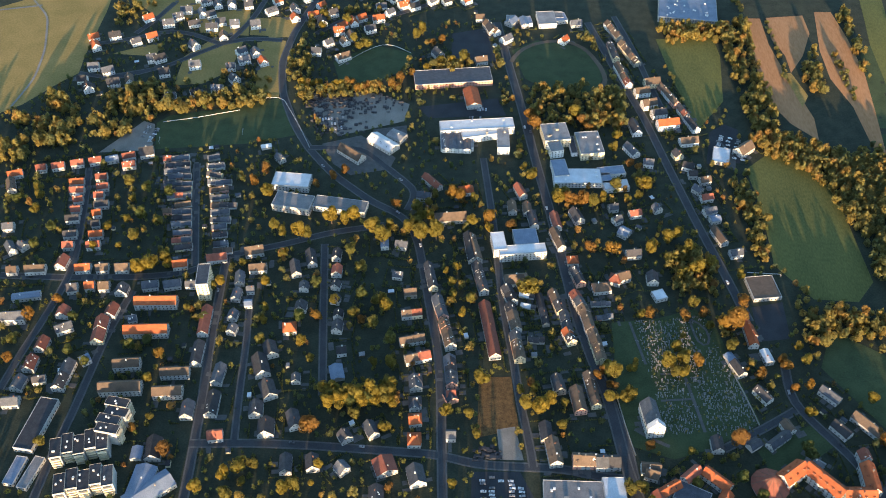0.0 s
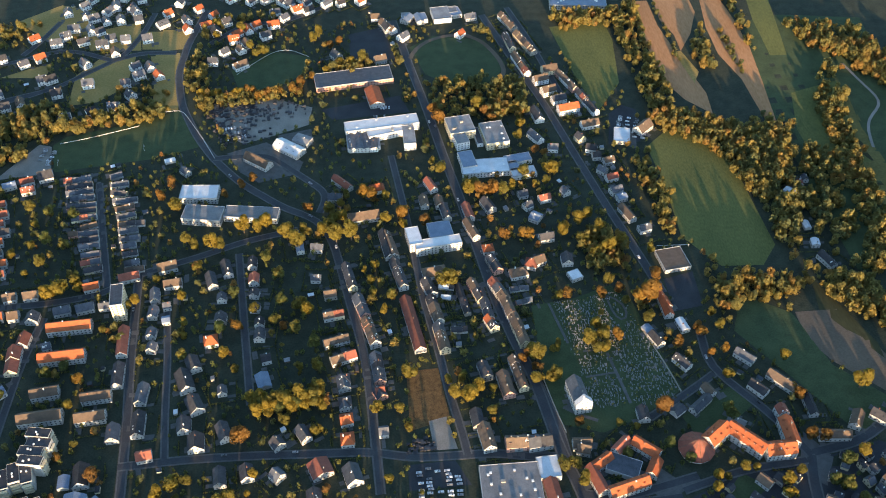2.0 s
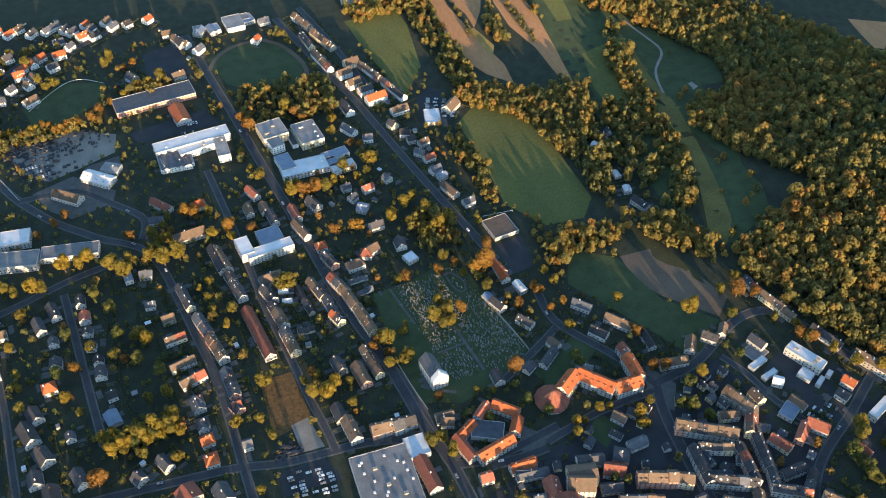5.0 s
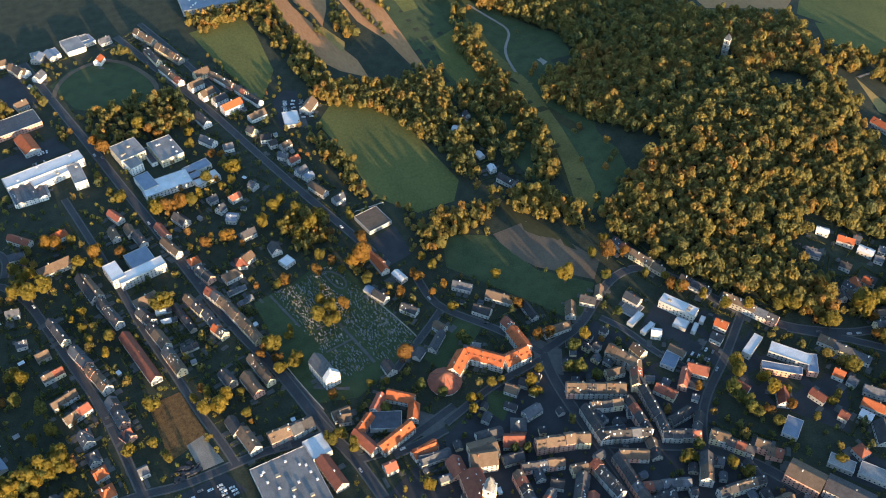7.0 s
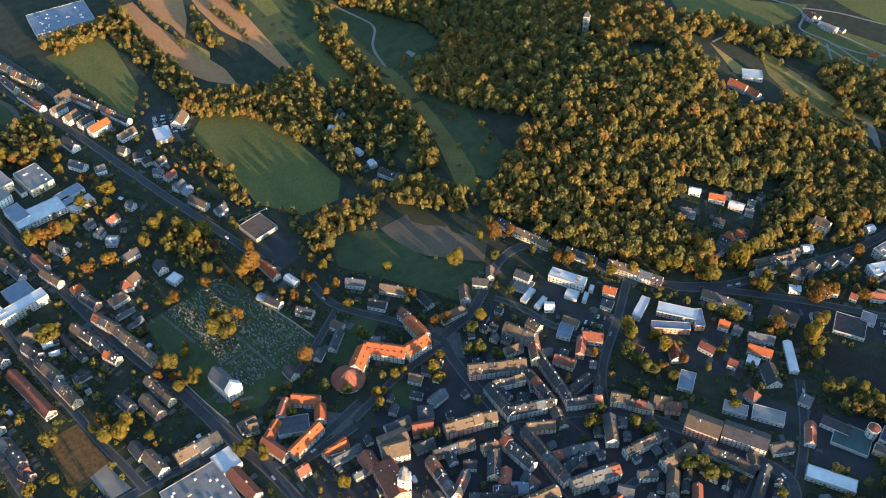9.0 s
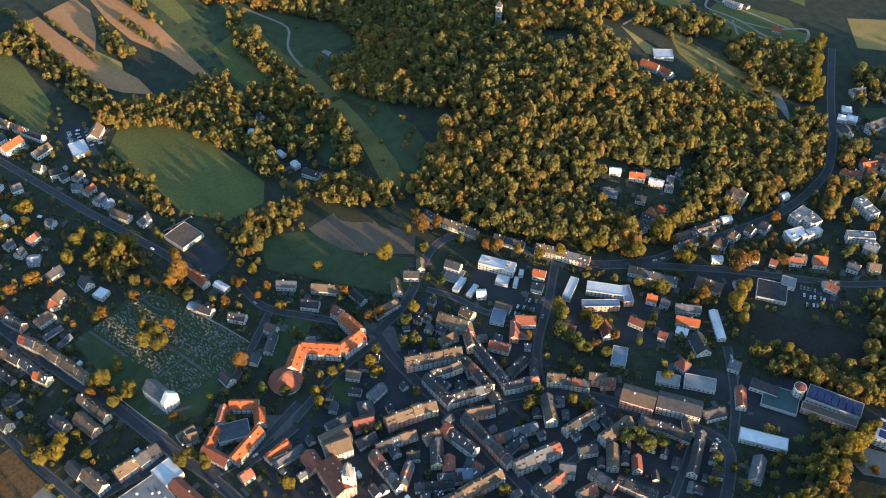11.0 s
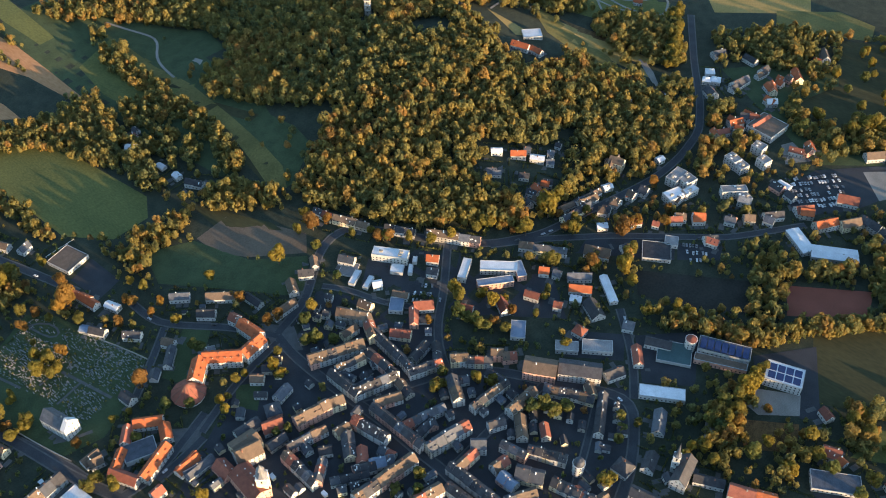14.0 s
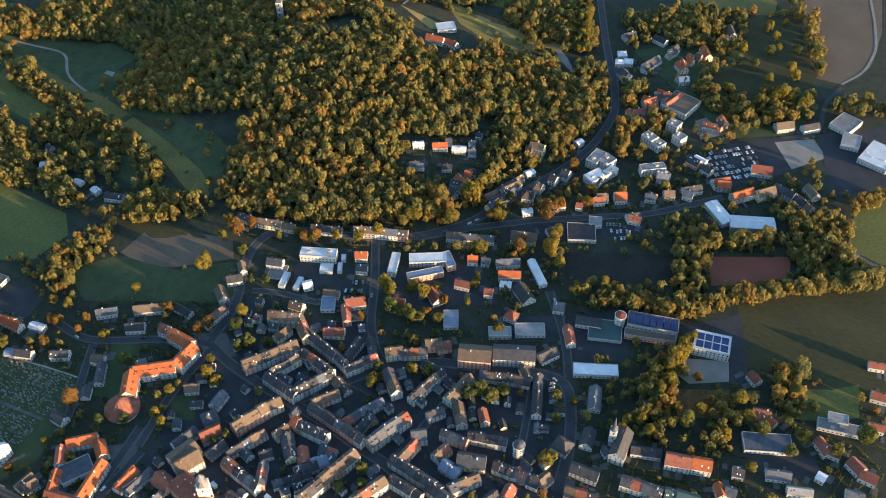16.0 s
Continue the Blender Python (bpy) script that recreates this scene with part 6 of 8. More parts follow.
house(362.6, 58.2, 20.6, 9.9, -82.5, 6.3, "d", "plaster")
terrace(372.9, 18.1, 30.6, 9.9, -78.4, 4, 7.2, "d", "plaster")
house(336.9, 96.7, 8.9, 9.9, -102.2, 5, "r", "stone")
house(336.8, 86.3, 8.9, 9.9, -83.4, 5, "d", "plaster")
house(342, 80.5, 9.8, 9.9, -16.6, 5, "t", "plaster")
house(309, 105.8, 11.6, 8.1, -19.4, 5, "d", "plaster")
house(319.2, 97.5, 11.5, 8.8, 2.4, 4.5, "r", "stone")
terrace(345.3, 52.2, 24.5, 9, -75.4, 3, 5, "d", "plaster")
house(403, 27.6, 22.2, 8.1, -68.3, 5, "d", "plaster")
house(387.9, 52.2, 6.5, 7.2, -126.5, 4.5, "d", "plaster")
house(510.9, -17.3, 10.5, 8.1, -122.5, 5, "r", "plaster")
house(480.1, -33.6, 13, 10.8, -74.5, 5, "r", "plaster")
house(477.5, -42.7, 6.5, 7.2, -110.9, 4.5, "o", "plaster")
flat(458.5, -45.9, 35.7, 16.5, -62.9, 4, "g", "plaster")
house(435.8, -61.7, 17.5, 9, -67.4, 4, "g", "plaster")
house(406.9, 4.3, 18.3, 11.7, -71.8, 7.2, "r", "plaster")
house(413, -11.5, 14.1, 11.7, -69.9, 7.2, "o", "plaster")
house(422.1, -36.4, 8.1, 9, -73.3, 5, "d", "plaster")
house(400.9, -30.6, 11, 7.2, -142.7, 4.5, "o", "plaster")
house(403.5, -37.3, 8.1, 9, -78.3, 5, "g", "plaster")
terrace(379.8, -9.7, 24.5, 9.9, -75.2, 3, 7.2, "k", "plaster")
flat(500.7, -87.6, 32.2, 9.9, -74.6, 4, "f", "plaster", units=2)
flat(507, -84.3, 14.8, 8.8, -74.3, 5.6, "f", "plaster")
house(476, -82.3, 14.5, 8.1, -129.8, 5, "r", "plaster")
house(475.8, -90, 11.2, 9, -89.7, 5, "r", "plaster")
house(472.2, -107.6, 12, 9.9, -118.7, 5, "r", "plaster")
house(467.6, -117.6, 12.4, 9, -89.9, 5, "r", "plaster")
house(544.4, -105.5, 12.5, 9, -78.4, 5, "r", "plaster")
house(514.8, -111.1, 11.3, 7.2, -76.5, 4.5, "r", "plaster")
house(430.4, -79, 17.6, 7.2, -67.1, 4.5, "f", "plaster")
house(450.1, -88.7, 6.5, 7.2, -96.8, 4.5, "w", "plaster", pitch=25)
house(447.1, -113.4, 12.3, 9, -75.3, 5, "g", "plaster")
house(574.2, -95.6, 12, 7.2, -71.9, 4.5, "r", "plaster")
house(436.1, 441.4, 10, 7.2, -84.6, 4.5, "d", "plaster")
house(437.4, 431.3, 10, 8.1, -79.7, 5, "r", "plaster")
terrace(444.3, 409.3, 34.1, 8.1, -71.3, 3, 5, "t", "plaster")
terrace(463.9, 367.4, 28.5, 8.1, -65.1, 3, 5, "d", "plaster")
terrace(487.5, 324.3, 49.5, 9, -61.9, 5, 6.3, "t", "plaster")
flat(436, 355.3, 32.1, 10.5, -63.2, 8, "w", "plaster", units=3)
house(408.8, 382.8, 14.4, 9, -68.7, 5, "g", "plaster")
flat(404, 376.7, 15.3, 16.3, -67.9, 0.6, "f", "plaster", bands=False, name="concrete_slab")
flat(446.7, 336.2, 4, 7.2, -56.9, 3, "w", "plaster", bands=False, name="carport")
flat(429.1, 342.1, 11.4, 10.3, -60.6, 3, "w", "plaster", bands=False, name="carport")
flat(436, 332.6, 3.9, 10.9, -57.1, 3, "w", "plaster", bands=False, name="carport")
flat(399.2, 365.3, 5.7, 16.9, -71, 3, "w", "plaster", bands=False, name="carport")
flat(402.1, 352.3, 4.7, 14.6, -73.5, 3, "w", "plaster", bands=False, name="carport")
house(404.1, 343.7, 8.4, 8.1, -40.5, 5, "w", "plaster", pitch=25)
house(456.2, 323.6, 11, 9, -59.9, 5, "o", "plaster")
house(444.3, 314.7, 10, 8.1, -64.2, 5, "d", "plaster")
flat(464.4, 294.5, 7.5, 24.4, -66.7, 5.6, "w", "plaster")
flat(469, 264.8, 31.8, 7.9, -42.6, 6.4, "b", "pink")
flat(485.1, 272.3, 33.3, 11.5, -55.5, 6.4, "w", "plaster")
flat(493.9, 256.4, 8.1, 19, -39.4, 6.4, "b", "pink")
house(410, 297.4, 17.3, 10.8, -47.2, 5, "r", "plaster")
flat(397.1, 316.4, 11.9, 14.9, -57.9, 4, "b", "plaster")
house(429.6, 266.6, 11.2, 9, -67.6, 5, "r", "plaster")
house(451.1, 243.7, 15.5, 9, -125.6, 5, "r", "plaster")
house(389.1, 404, 12.3, 7.2, -128.7, 4.5, "t", "plaster")
house(375.8, 401.2, 13.6, 9, -45.7, 5, "d", "plaster")
house(357, 400.1, 15.3, 9, -122.9, 5, "t", "plaster")
house(335.1, 388.8, 24.4, 8.1, -5.4, 5, "t", "plaster")
house(326.6, 417.1, 18.9, 7.2, -90.1, 4.5, "d", "plaster")
house(312.5, 442.3, 24.5, 9, -50.6, 5, "t", "plaster")
house(291.5, 437.2, 15.5, 9, -53.6, 5, "d", "plaster")
house(290.9, 469.8, 16.9, 8.1, -47.7, 5, "g", "plaster")
house(407.5, 320.6, 13.9, 7.2, -67.9, 4.5, "t", "plaster")
house(521.8, 268.4, 12.8, 9, -61.9, 5, "t", "plaster")
terrace(531.2, 248.7, 30.6, 8.1, -61.9, 2, 5, "g", "plaster")
house(555.1, 214.1, 23.1, 12.6, -69.3, 5, "t", "plaster")
house(574.6, 197, 7.3, 8.1, -35.5, 5, "g", "plaster")
flat(589.5, 173, 25.4, 22.2, -61.6, 4, "d", "plaster")
flat(608.9, 168.4, 11.8, 12, -65.6, 4, "f", "plaster")
house(629.5, 138.1, 10.6, 8.1, -79.4, 5, "r", "plaster")
house(506.7, 238.9, 9, 9, -62, 5, "o", "plaster")
house(510.7, 227.9, 7.3, 8.1, -75.1, 5, "g", "plaster")
house(519.7, 210.7, 21.1, 8.1, -52.6, 5, "g", "plaster")
house(507.5, 202.2, 19.6, 9, -60.3, 5, "o", "plaster")
house(495.6, 199.3, 9.8, 7.2, -66.1, 4.5, "w", "plaster", pitch=25)
house(476.4, 231, 13.2, 8.1, -75.9, 5, "r", "plaster")
house(480.2, 207.3, 7.3, 8.1, -69.3, 5, "r", "plaster")
house(523, 183.1, 31.3, 7.2, -131.6, 4, "w", "plaster", pitch=25)
house(494.8, 180.8, 20.3, 12.6, -122.9, 4, "d", "plaster")
house(496.5, 148.1, 9.5, 9.9, -69.8, 5, "g", "plaster")
house(467.1, 177.6, 9.9, 9.9, -90.8, 5, "r", "plaster", hip=0.8)
flat(437.9, 219.1, 12.2, 18.7, -58.2, 4, "b", "plaster")
flat(462.2, 157.4, 24.6, 12.2, -58.2, 4.8, "f", "plaster")
flat(446.8, 177.1, 18.6, 10.3, -58.2, 4.8, "f", "plaster")
house(494.8, 119.4, 21.5, 9, -69.8, 5, "d", "plaster")
house(472.8, 126.3, 19.3, 8.1, -143.6, 5, "r", "plaster")
house(587.3, 300.9, 11.6, 8.1, -120.9, 5, "o", "plaster")
house(602.8, 298.6, 9.3, 8.1, -62.1, 5, "d", "plaster")
house(567.6, 298.2, 10, 8.1, -116.3, 5, "d", "plaster")
house(587.7, 267.4, 14.7, 7.2, -22.9, 4.5, "t", "plaster")
house(600.3, 262.9, 12.2, 7.2, -14.9, 4.5, "g", "plaster")
terrace(616.7, 257.6, 20.5, 7.2, -16.3, 2, 4.5, "t", "plaster")
house(604.9, 238.3, 9, 9, -68.3, 5, "t", "plaster", hip=0.8)
house(620.6, 235.5, 8.1, 8.1, -69.7, 5, "t", "plaster", hip=0.8)
house(639.5, 228.5, 8.1, 8.1, -70.9, 5, "r", "plaster", hip=0.8)
house(636.7, 252.4, 9.6, 7.2, -30.2, 4.5, "w", "plaster", pitch=25)
house(648.7, 163, 9.7, 9.9, -53.6, 5, "o", "plaster")
house(635.3, 178.1, 10.9, 8.1, -50, 5, "r", "plaster")
house(619.7, 190.3, 6.5, 7.2, -72.6, 4.5, "r", "plaster")
house(609.2, 207.7, 13.6, 8.1, -48.4, 5, "r", "plaster")
house(587.3, 228.2, 9.7, 7.2, -48.8, 4.5, "w", "plaster", pitch=25)
house(665, 138.2, 10, 8.1, -72.1, 5, "g", "plaster")
house(695.6, 109.2, 18.2, 9, -45.5, 5, "d", "plaster")
house(719.9, 89.7, 16.9, 10.8, -44.3, 5, "r", "plaster")
house(679, 75.5, 30.6, 12.6, -126.8, 5, "w", "plaster", pitch=8)
house(681.3, 44.9, 40.6, 16, -63.6, 5, "w", "plaster", pitch=8)
flat(815.6, 170.2, 29.8, 31.4, -98.9, 7.2, "t", "plaster")
house(823.6, 190.6, 17.3, 9, -90.1, 5, "o", "plaster")
house(803, 199.3, 15.6, 9, -32.1, 5, "o", "plaster")
house(780.8, 202.8, 13.2, 8.1, -37, 5, "r", "plaster")
house(696.6, 139.1, 11, 9, -80.5, 6.3, "f", "plaster")
house(869.6, 261.4, 9.9, 9.9, -58.5, 5, "w", "plaster", pitch=25, hip=0.8)
house(859.6, 249.3, 9.9, 9.9, -68.7, 5, "w", "plaster", pitch=25, hip=0.8)
house(853.7, 257.4, 9, 9, -68.7, 5, "w", "plaster", pitch=25, hip=0.8)
house(834.9, 243.1, 14, 11.7, -124, 5, "d", "plaster")
house(865.2, 226, 24.9, 8.1, -10.8, 5, "d", "plaster")
house(880.4, 197, 12.6, 8.1, -128.8, 5, "o", "plaster")
house(859.3, 186.5, 11.8, 9, -103.6, 5, "o", "plaster")
house(904.5, 194.7, 7.1, 7.2, -97.3, 4.5, "o", "plaster")
house(919.5, 182.6, 12.2, 8.1, -124.9, 5, "o", "plaster")
house(898.6, 215, 13.5, 7.2, -17.2, 4.5, "t", "plaster")
house(906.3, 269.4, 14.8, 10.8, -35.2, 5, "g", "plaster")
house(917.8, 236.3, 16, 9, -104.8, 5, "d", "plaster")
house(797.3, 130.7, 14.3, 8.1, -77.5, 5, "r", "plaster")
house(670.2, 264.6, 15.6, 11.7, -35.3, 7.2, "t", "cream", hip=0.8)
house(704.3, 232.8, 8.2, 7.2, -17, 4.5, "w", "plaster", pitch=25)
house(800.4, 287.7, 15.2, 8.1, -92, 5, "t", "plaster")
house(769.3, 307, 6.5, 7.2, -106.9, 4.5, "w", "plaster", pitch=25)
house(768.2, 444.4, 20.6, 9, -81.7, 5, "o", "plaster")
house(773.4, 426.2, 14.7, 8.1, -98.2, 5, "o", "plaster")
flat(801, 450.8, 21.6, 16.2, -46.7, 4, "w", "plaster")
flat(873.9, 14, 21.8, 27.4, -104.7, 5.6, "f", "plaster")
flat(848.1, 1.5, 17.4, 21, -82.5, 5.6, "f", "plaster")
flat(839.2, -28.7, 28.7, 36.8, -99.1, 5.6, "w", "plaster", lights=4)
house(836.9, 66, 19, 10.8, -47.1, 5, "t", "plaster")
house(848.4, 42.9, 17.8, 9, -43.3, 5, "d", "plaster")
house(741.2, 118.9, 12.9, 8.1, -100.6, 5, "w", "plaster", pitch=25)
house(730.5, 107.8, 10.7, 8.1, -110.2, 5, "d", "plaster")
flat(520.2, 73.2, 41.5, 14.5, -71.8, 8, "g", "plaster", units=2)
flat(507.7, 70.1, 41.6, 7.5, -69.8, 5.6, "t", "pink")
flat(495.4, 104.6, 27.6, 21.8, -67, 3, "k", "plaster", bands=False)
house(605, 360.5, 11.1, 7.2, -51.4, 4.5, "w", "plaster", pitch=25)
house(615.7, 342, 15, 8.1, -54.1, 5, "o", "plaster")
house(624.2, 325, 14, 8.1, -64.5, 5, "w", "plaster", pitch=25)
house(578.7, 347.6, 9.2, 7.2, -52.4, 4.5, "g", "plaster")
house(594.7, 320.7, 9.8, 7.2, -61.1, 4.5, "d", "plaster")
house(581.4, 302.7, 9.8, 7.2, -80.4, 4.5, "d", "plaster")
house(963.5, 466.8, 23.5, 8.1, -76.6, 4, "w", "plaster", pitch=25)
house(965.1, 494.5, 16, 8.1, -108.7, 5, "r", "plaster")
house(950.4, 396.8, 9.9, 8.1, -65.4, 5, "o", "plaster")
house(397.9, 662.9, 11.4, 8.1, -57.5, 5, "w", "plaster", pitch=25)
house(395.7, 592, 8.4, 7.2, -97.6, 4.5, "w", "plaster", pitch=25)
house(397.8, 568.6, 18.6, 8.1, -70.1, 5, "d", "plaster")
house(397.1, 617.2, 9.7, 6.3, -89, 3, "w", "plaster", pitch=25)
flat(-16.9, 889.4, 84.7, 26.7, 7.4, 6.4, "g", "pink")
house(4.9, 852.8, 30.7, 16, -80.4, 5, "o", "plaster", pitch=26)
house(-84.9, 774, 31.8, 15, -39.6, 5, "w", "plaster", pitch=25)
house(-71.6, 786.1, 17.4, 12.6, -30.3, 5, "f", "plaster", pitch=10)
house(-115.5, 756, 29.6, 11.7, -39.6, 5, "t", "plaster")
house(24.3, 991.7, 21.6, 9.9, -70.6, 5, "d", "plaster")
house(14.3, 923.9, 13.2, 9.9, 16.4, 5, "t", "plaster")
flat(91.3, 1013.9, 20.3, 20, 8.7, 5, "b", "plaster")
flat(107.8, 1015.8, 13.8, 17.5, 12, 4.8, "b", "plaster")
house(50.1, 1006, 15, 10.8, 56.8, 5, "b", "plaster", pitch=25)
house(64.4, 1004.7, 17.4, 9, 99.5, 5, "b", "plaster", pitch=25)
# white and cream walls along here paint in the sunlit street fronts
terrace(168, 987.9, 34.3, 9, -69.4, 4, 5, "t", "white")
terrace(181.8, 941.9, 43.8, 9, -70.3, 5, 5, "t", "cream")
terrace(170.8, 900, 40.6, 9, -76.2, 4, 5, "t", "white")
terrace(163.9, 946.1, 34.2, 8.1, -82.4, 3, 5, "d", "cream")
house(200.4, 885.9, 16.7, 10.8, 12, 6.3, "t", "cream")
house(187.8, 868.5, 15.9, 9.9, 12.9, 6.3, "t", "white")
house(192.8, 847.3, 15.5, 10.8, 16.7, 6.3, "t", "white")
house(201.2, 830.8, 15.5, 9.9, 12.6, 6.3, "d", "white")
house(208, 812.4, 22.5, 10.8, 11.5, 7.2, "o", "white")
house(173.6, 806.3, 21, 9.9, -80.2, 5, "d", "white")
house(166.3, 769.7, 18, 9, -61.8, 5, "g", "white")
house(181.1, 750.7, 10, 9, -8.3, 5, "g", "white")
terrace(216.1, 864.2, 37.7, 8.1, -69.1, 4, 5, "t", "white")
terrace(231.1, 822.7, 40, 8.1, -72.6, 5, 5, "d", "white")
house(226, 786, 18.5, 9.9, 10.3, 5, "t", "white")
house(211.6, 764, 9.6, 9, -66.3, 5, "d", "cream")
house(220, 746.3, 11.2, 9, -20.8, 5, "d", "white")
house(279.8, 774.8, 19.8, 12.6, 41.3, 5, "t", "plaster")
flat(255.4, 764.6, 16.6, 23.2, -13.5, 4, "w", "plaster")
flat(259.3, 1030.7, 68.1, 48.8, -7.4, 6.4, "b", "plaster", lights=20)
house(-141.6, 925.9, 16.1, 9.9, 31, 5, "t", "white")
house(-321.5, 751.8, 13.8, 12.6, 16.7, 5, "d", "plaster")
house(-203.3, 766.5, 10.3, 5.4, 17, 3, "w", "plaster", pitch=25)
house(-186.1, 746.7, 10.3, 7.2, -48.6, 4.5, "g", "plaster")
house(-419.7, 724, 9.7, 8.1, 12, 5, "r", "plaster")
house(-403.9, 727.5, 11.8, 8.1, 14.4, 5, "r", "plaster")
house(-386.2, 732.4, 11.9, 8.1, 14.4, 5, "r", "plaster")
house(-369.4, 736.9, 12, 8.1, 18.7, 5, "r", "plaster")
house(-353.8, 740.3, 12.1, 8.1, 18.7, 5, "b", "plaster", pitch=25)
house(-337.9, 744.9, 12.7, 8.1, 18, 5, "r", "plaster")
house(-334.3, 731.4, 12.5, 8.1, 13.7, 5, "r", "plaster")
house(-381.2, 1000.6, 12.3, 9.6, 36.4, 4.5, "o", "white")
house(-434.5, 957.7, 12.1, 9.3, 27.8, 4.5, "o", "white")
house(-427.2, 939.2, 13.6, 10.4, 120.8, 5.5, "o", "white")
house(-207, 1006, 10.3, 10.4, 114.4, 4.5, "o", "white")
house(-149.6, 990.5, 13.8, 9.5, 39.2, 4.5, "o", "white")
house(-137.1, 999.4, 13.2, 9.4, 112.1, 4.5, "o", "white")
house(-127.9, 1008.4, 11, 10, 31.4, 4.5, "o", "white")
house(-107.6, 1006.5, 13.9, 9.2, 12.9, 5.5, "o", "white")
house(-79.4, 1039, 14, 10.3, 27.1, 4.5, "o", "white")
house(-151.6, 978.3, 12.6, 10.7, 9.1, 5.5, "o", "white")
house(-383.1, 949.9, 11.1, 9.4, 31.8, 4.5, "g", "white")
house(-417.3, 897.9, 11.7, 9.7, 10.3, 5.5, "g", "white")
house(-399.5, 890.8, 13, 9.5, 28.5, 5.5, "g", "white")
house(-356.6, 916.4, 10.9, 10.2, 22.6, 5.5, "g", "white")
house(-354.3, 989.1, 13.3, 9.7, 12.8, 5.5, "g", "white")
house(-346, 1002.9, 12.1, 10.5, 27.6, 5.5, "g", "white")
house(-339.2, 1018.3, 13.2, 9.4, 4.5, 5.5, "g", "white")
house(-319, 1012.5, 13.7, 9.4, 108.5, 5.5, "g", "white")
house(-301.4, 982.2, 13.8, 9.9, 6.9, 5.5, "g", "white")
house(-309, 1010.3, 11.5, 9.7, 32.3, 4.5, "g", "white")
house(-304.5, 1032.1, 10.7, 9.7, 113, 4.5, "g", "white")
house(-293.8, 994.6, 11.9, 10, 21, 4.5, "g", "white")
house(-276.4, 991.5, 10.8, 10.6, 6.7, 4.5, "g", "white")
house(-251.4, 989.8, 11.7, 10.8, 12.6, 5.5, "g", "white")
house(-237.5, 1020.1, 13.9, 9.9, 36.8, 4.5, "g", "white")
house(-209.6, 1024.8, 12.5, 9.4, 116.9, 5.5, "g", "white")
house(-258, 933, 11.5, 9.3, 40.2, 5.5, "g", "white")
house(-264.6, 902.6, 10.2, 9, 10, 5.5, "g", "white")
house(-287.4, 1032.6, 10.8, 10.3, 103.5, 5.5, "g", "white")
house(-267, 1033.3, 10.1, 10.9, 13.4, 4.5, "g", "white")
house(-172.8, 935.6, 11.1, 9.2, -1.2, 5.5, "g", "white")
house(-115.8, 984.2, 12.2, 9.6, 24.4, 5.5, "g", "white")
house(-106.4, 1034.3, 12.3, 9.3, 14, 4.5, "g", "white")
house(-34.8, 935.3, 12.1, 10.3, 123.3, 5.5, "g", "plaster")
house(125.8, 1003.8, 13, 9.1, 10.4, 4.5, "g", "plaster")
house(-410.3, 960.8, 13.3, 9.5, 18.6, 5.5, "d", "white")
house(-423, 874, 10.3, 9.7, 6.2, 4.5, "d", "white")
house(-387.2, 868.8, 13.6, 10.3, 18.2, 5.5, "d", "white")
house(-347.7, 916.7, 13.2, 9.4, 30.9, 5.5, "d", "white")
house(-294.1, 853.9, 10.2, 9.8, 28.3, 4.5, "d", "white")
house(-324.3, 990, 13, 9.1, 22.8, 4.5, "d", "white")
house(-336.2, 889.5, 11.6, 10.7, 15.8, 5.5, "d", "white")
house(-412.2, 858.6, 11.2, 10.9, 116.2, 5.5, "d", "white")
house(-173.8, 998.3, 13.6, 10.7, 106.8, 5.5, "d", "white")
house(-162.5, 1017.3, 10.3, 10.5, 25.1, 5.5, "d", "white")
house(-371.6, 875.6, 13.9, 9.1, 110.5, 4.5, "t", "white")
house(-284.7, 964.7, 11.1, 9.8, 104.3, 4.5, "t", "white")
house(-142.8, 957.3, 10.1, 9.6, 121.5, 4.5, "t", "white")
house(12.8, 1012.7, 10.5, 9.2, 2.8, 4.5, "t", "plaster")
house(-136.2, 969.2, 12.3, 10.1, 116.2, 4.5, "t", "white")
pavilion(226.9, 387.2, 13.5)
belfry(201.6, 277.7, 40, 8, 24, "onion", "cream plastered church tower with a pale onion cap", top="f")
belfry(398.2, 53.1, 20, 5, 20, "spire", "slender white church tower with a pointed slate spire", wall="plaster")
round_tower(353.4, 107.9, 4.5, 13, "g", "white round tower house with a dark glazed dome")
round_tower(509.2, 98, 4.6, 12, "r", "white round stair tower with a flat red roof")
belfry(713.3, 619.8, 30, 6.5, 20, "pyramid", "grey stone lookout tower on the wooded hill", "lookout_tower", "stone")
stepped_block(-265.3, 426.3, 32, 18, 80, 15, 4)
stepped_block(-284.6, 402.4, 42, 17, 14, 13, 5)
stepped_block(-272.4, 372.4, 42, 17, 14, 13, 5)
house(148.4, 430.2, 4.5, 13.4, -82.3, 12.5, "w", "plaster", pitch=48, name="chapel_front", verge=0.03)
solar_field(523.9, 23.4, -75, 4, 2, 5.6, 7, 9.1)
flat(524.1, 23.5, 29, 20, -75, 9, "w", "plaster", name="solar_roof_hall")
solar_field(518.4, 72.7, -71.8, 7, 1, 4.7, 11, 10.1)
low_wall([(214.4, 510.7), (219.9, 487.8), (226.5, 467.4), (230.4, 441.3)])
low_wall([(123.2, 465.5), (126.5, 440.2), (132.3, 411.1)])
GRAVE = [(140.7, 546.3), (170.0, 546.7), (190.7, 553.2), (206.1, 551.4), (214.2, 511.9), (225.9, 469.1), (229.5, 441.3), (215.6, 433.2), (164.7, 432.7), (152.6, 444.8), (155.2, 484.0), (146.6, 500.7)]
car_park(28, 379, 90, 9, 5, 0.5, 0.25, 3.0, 7.0, 4)
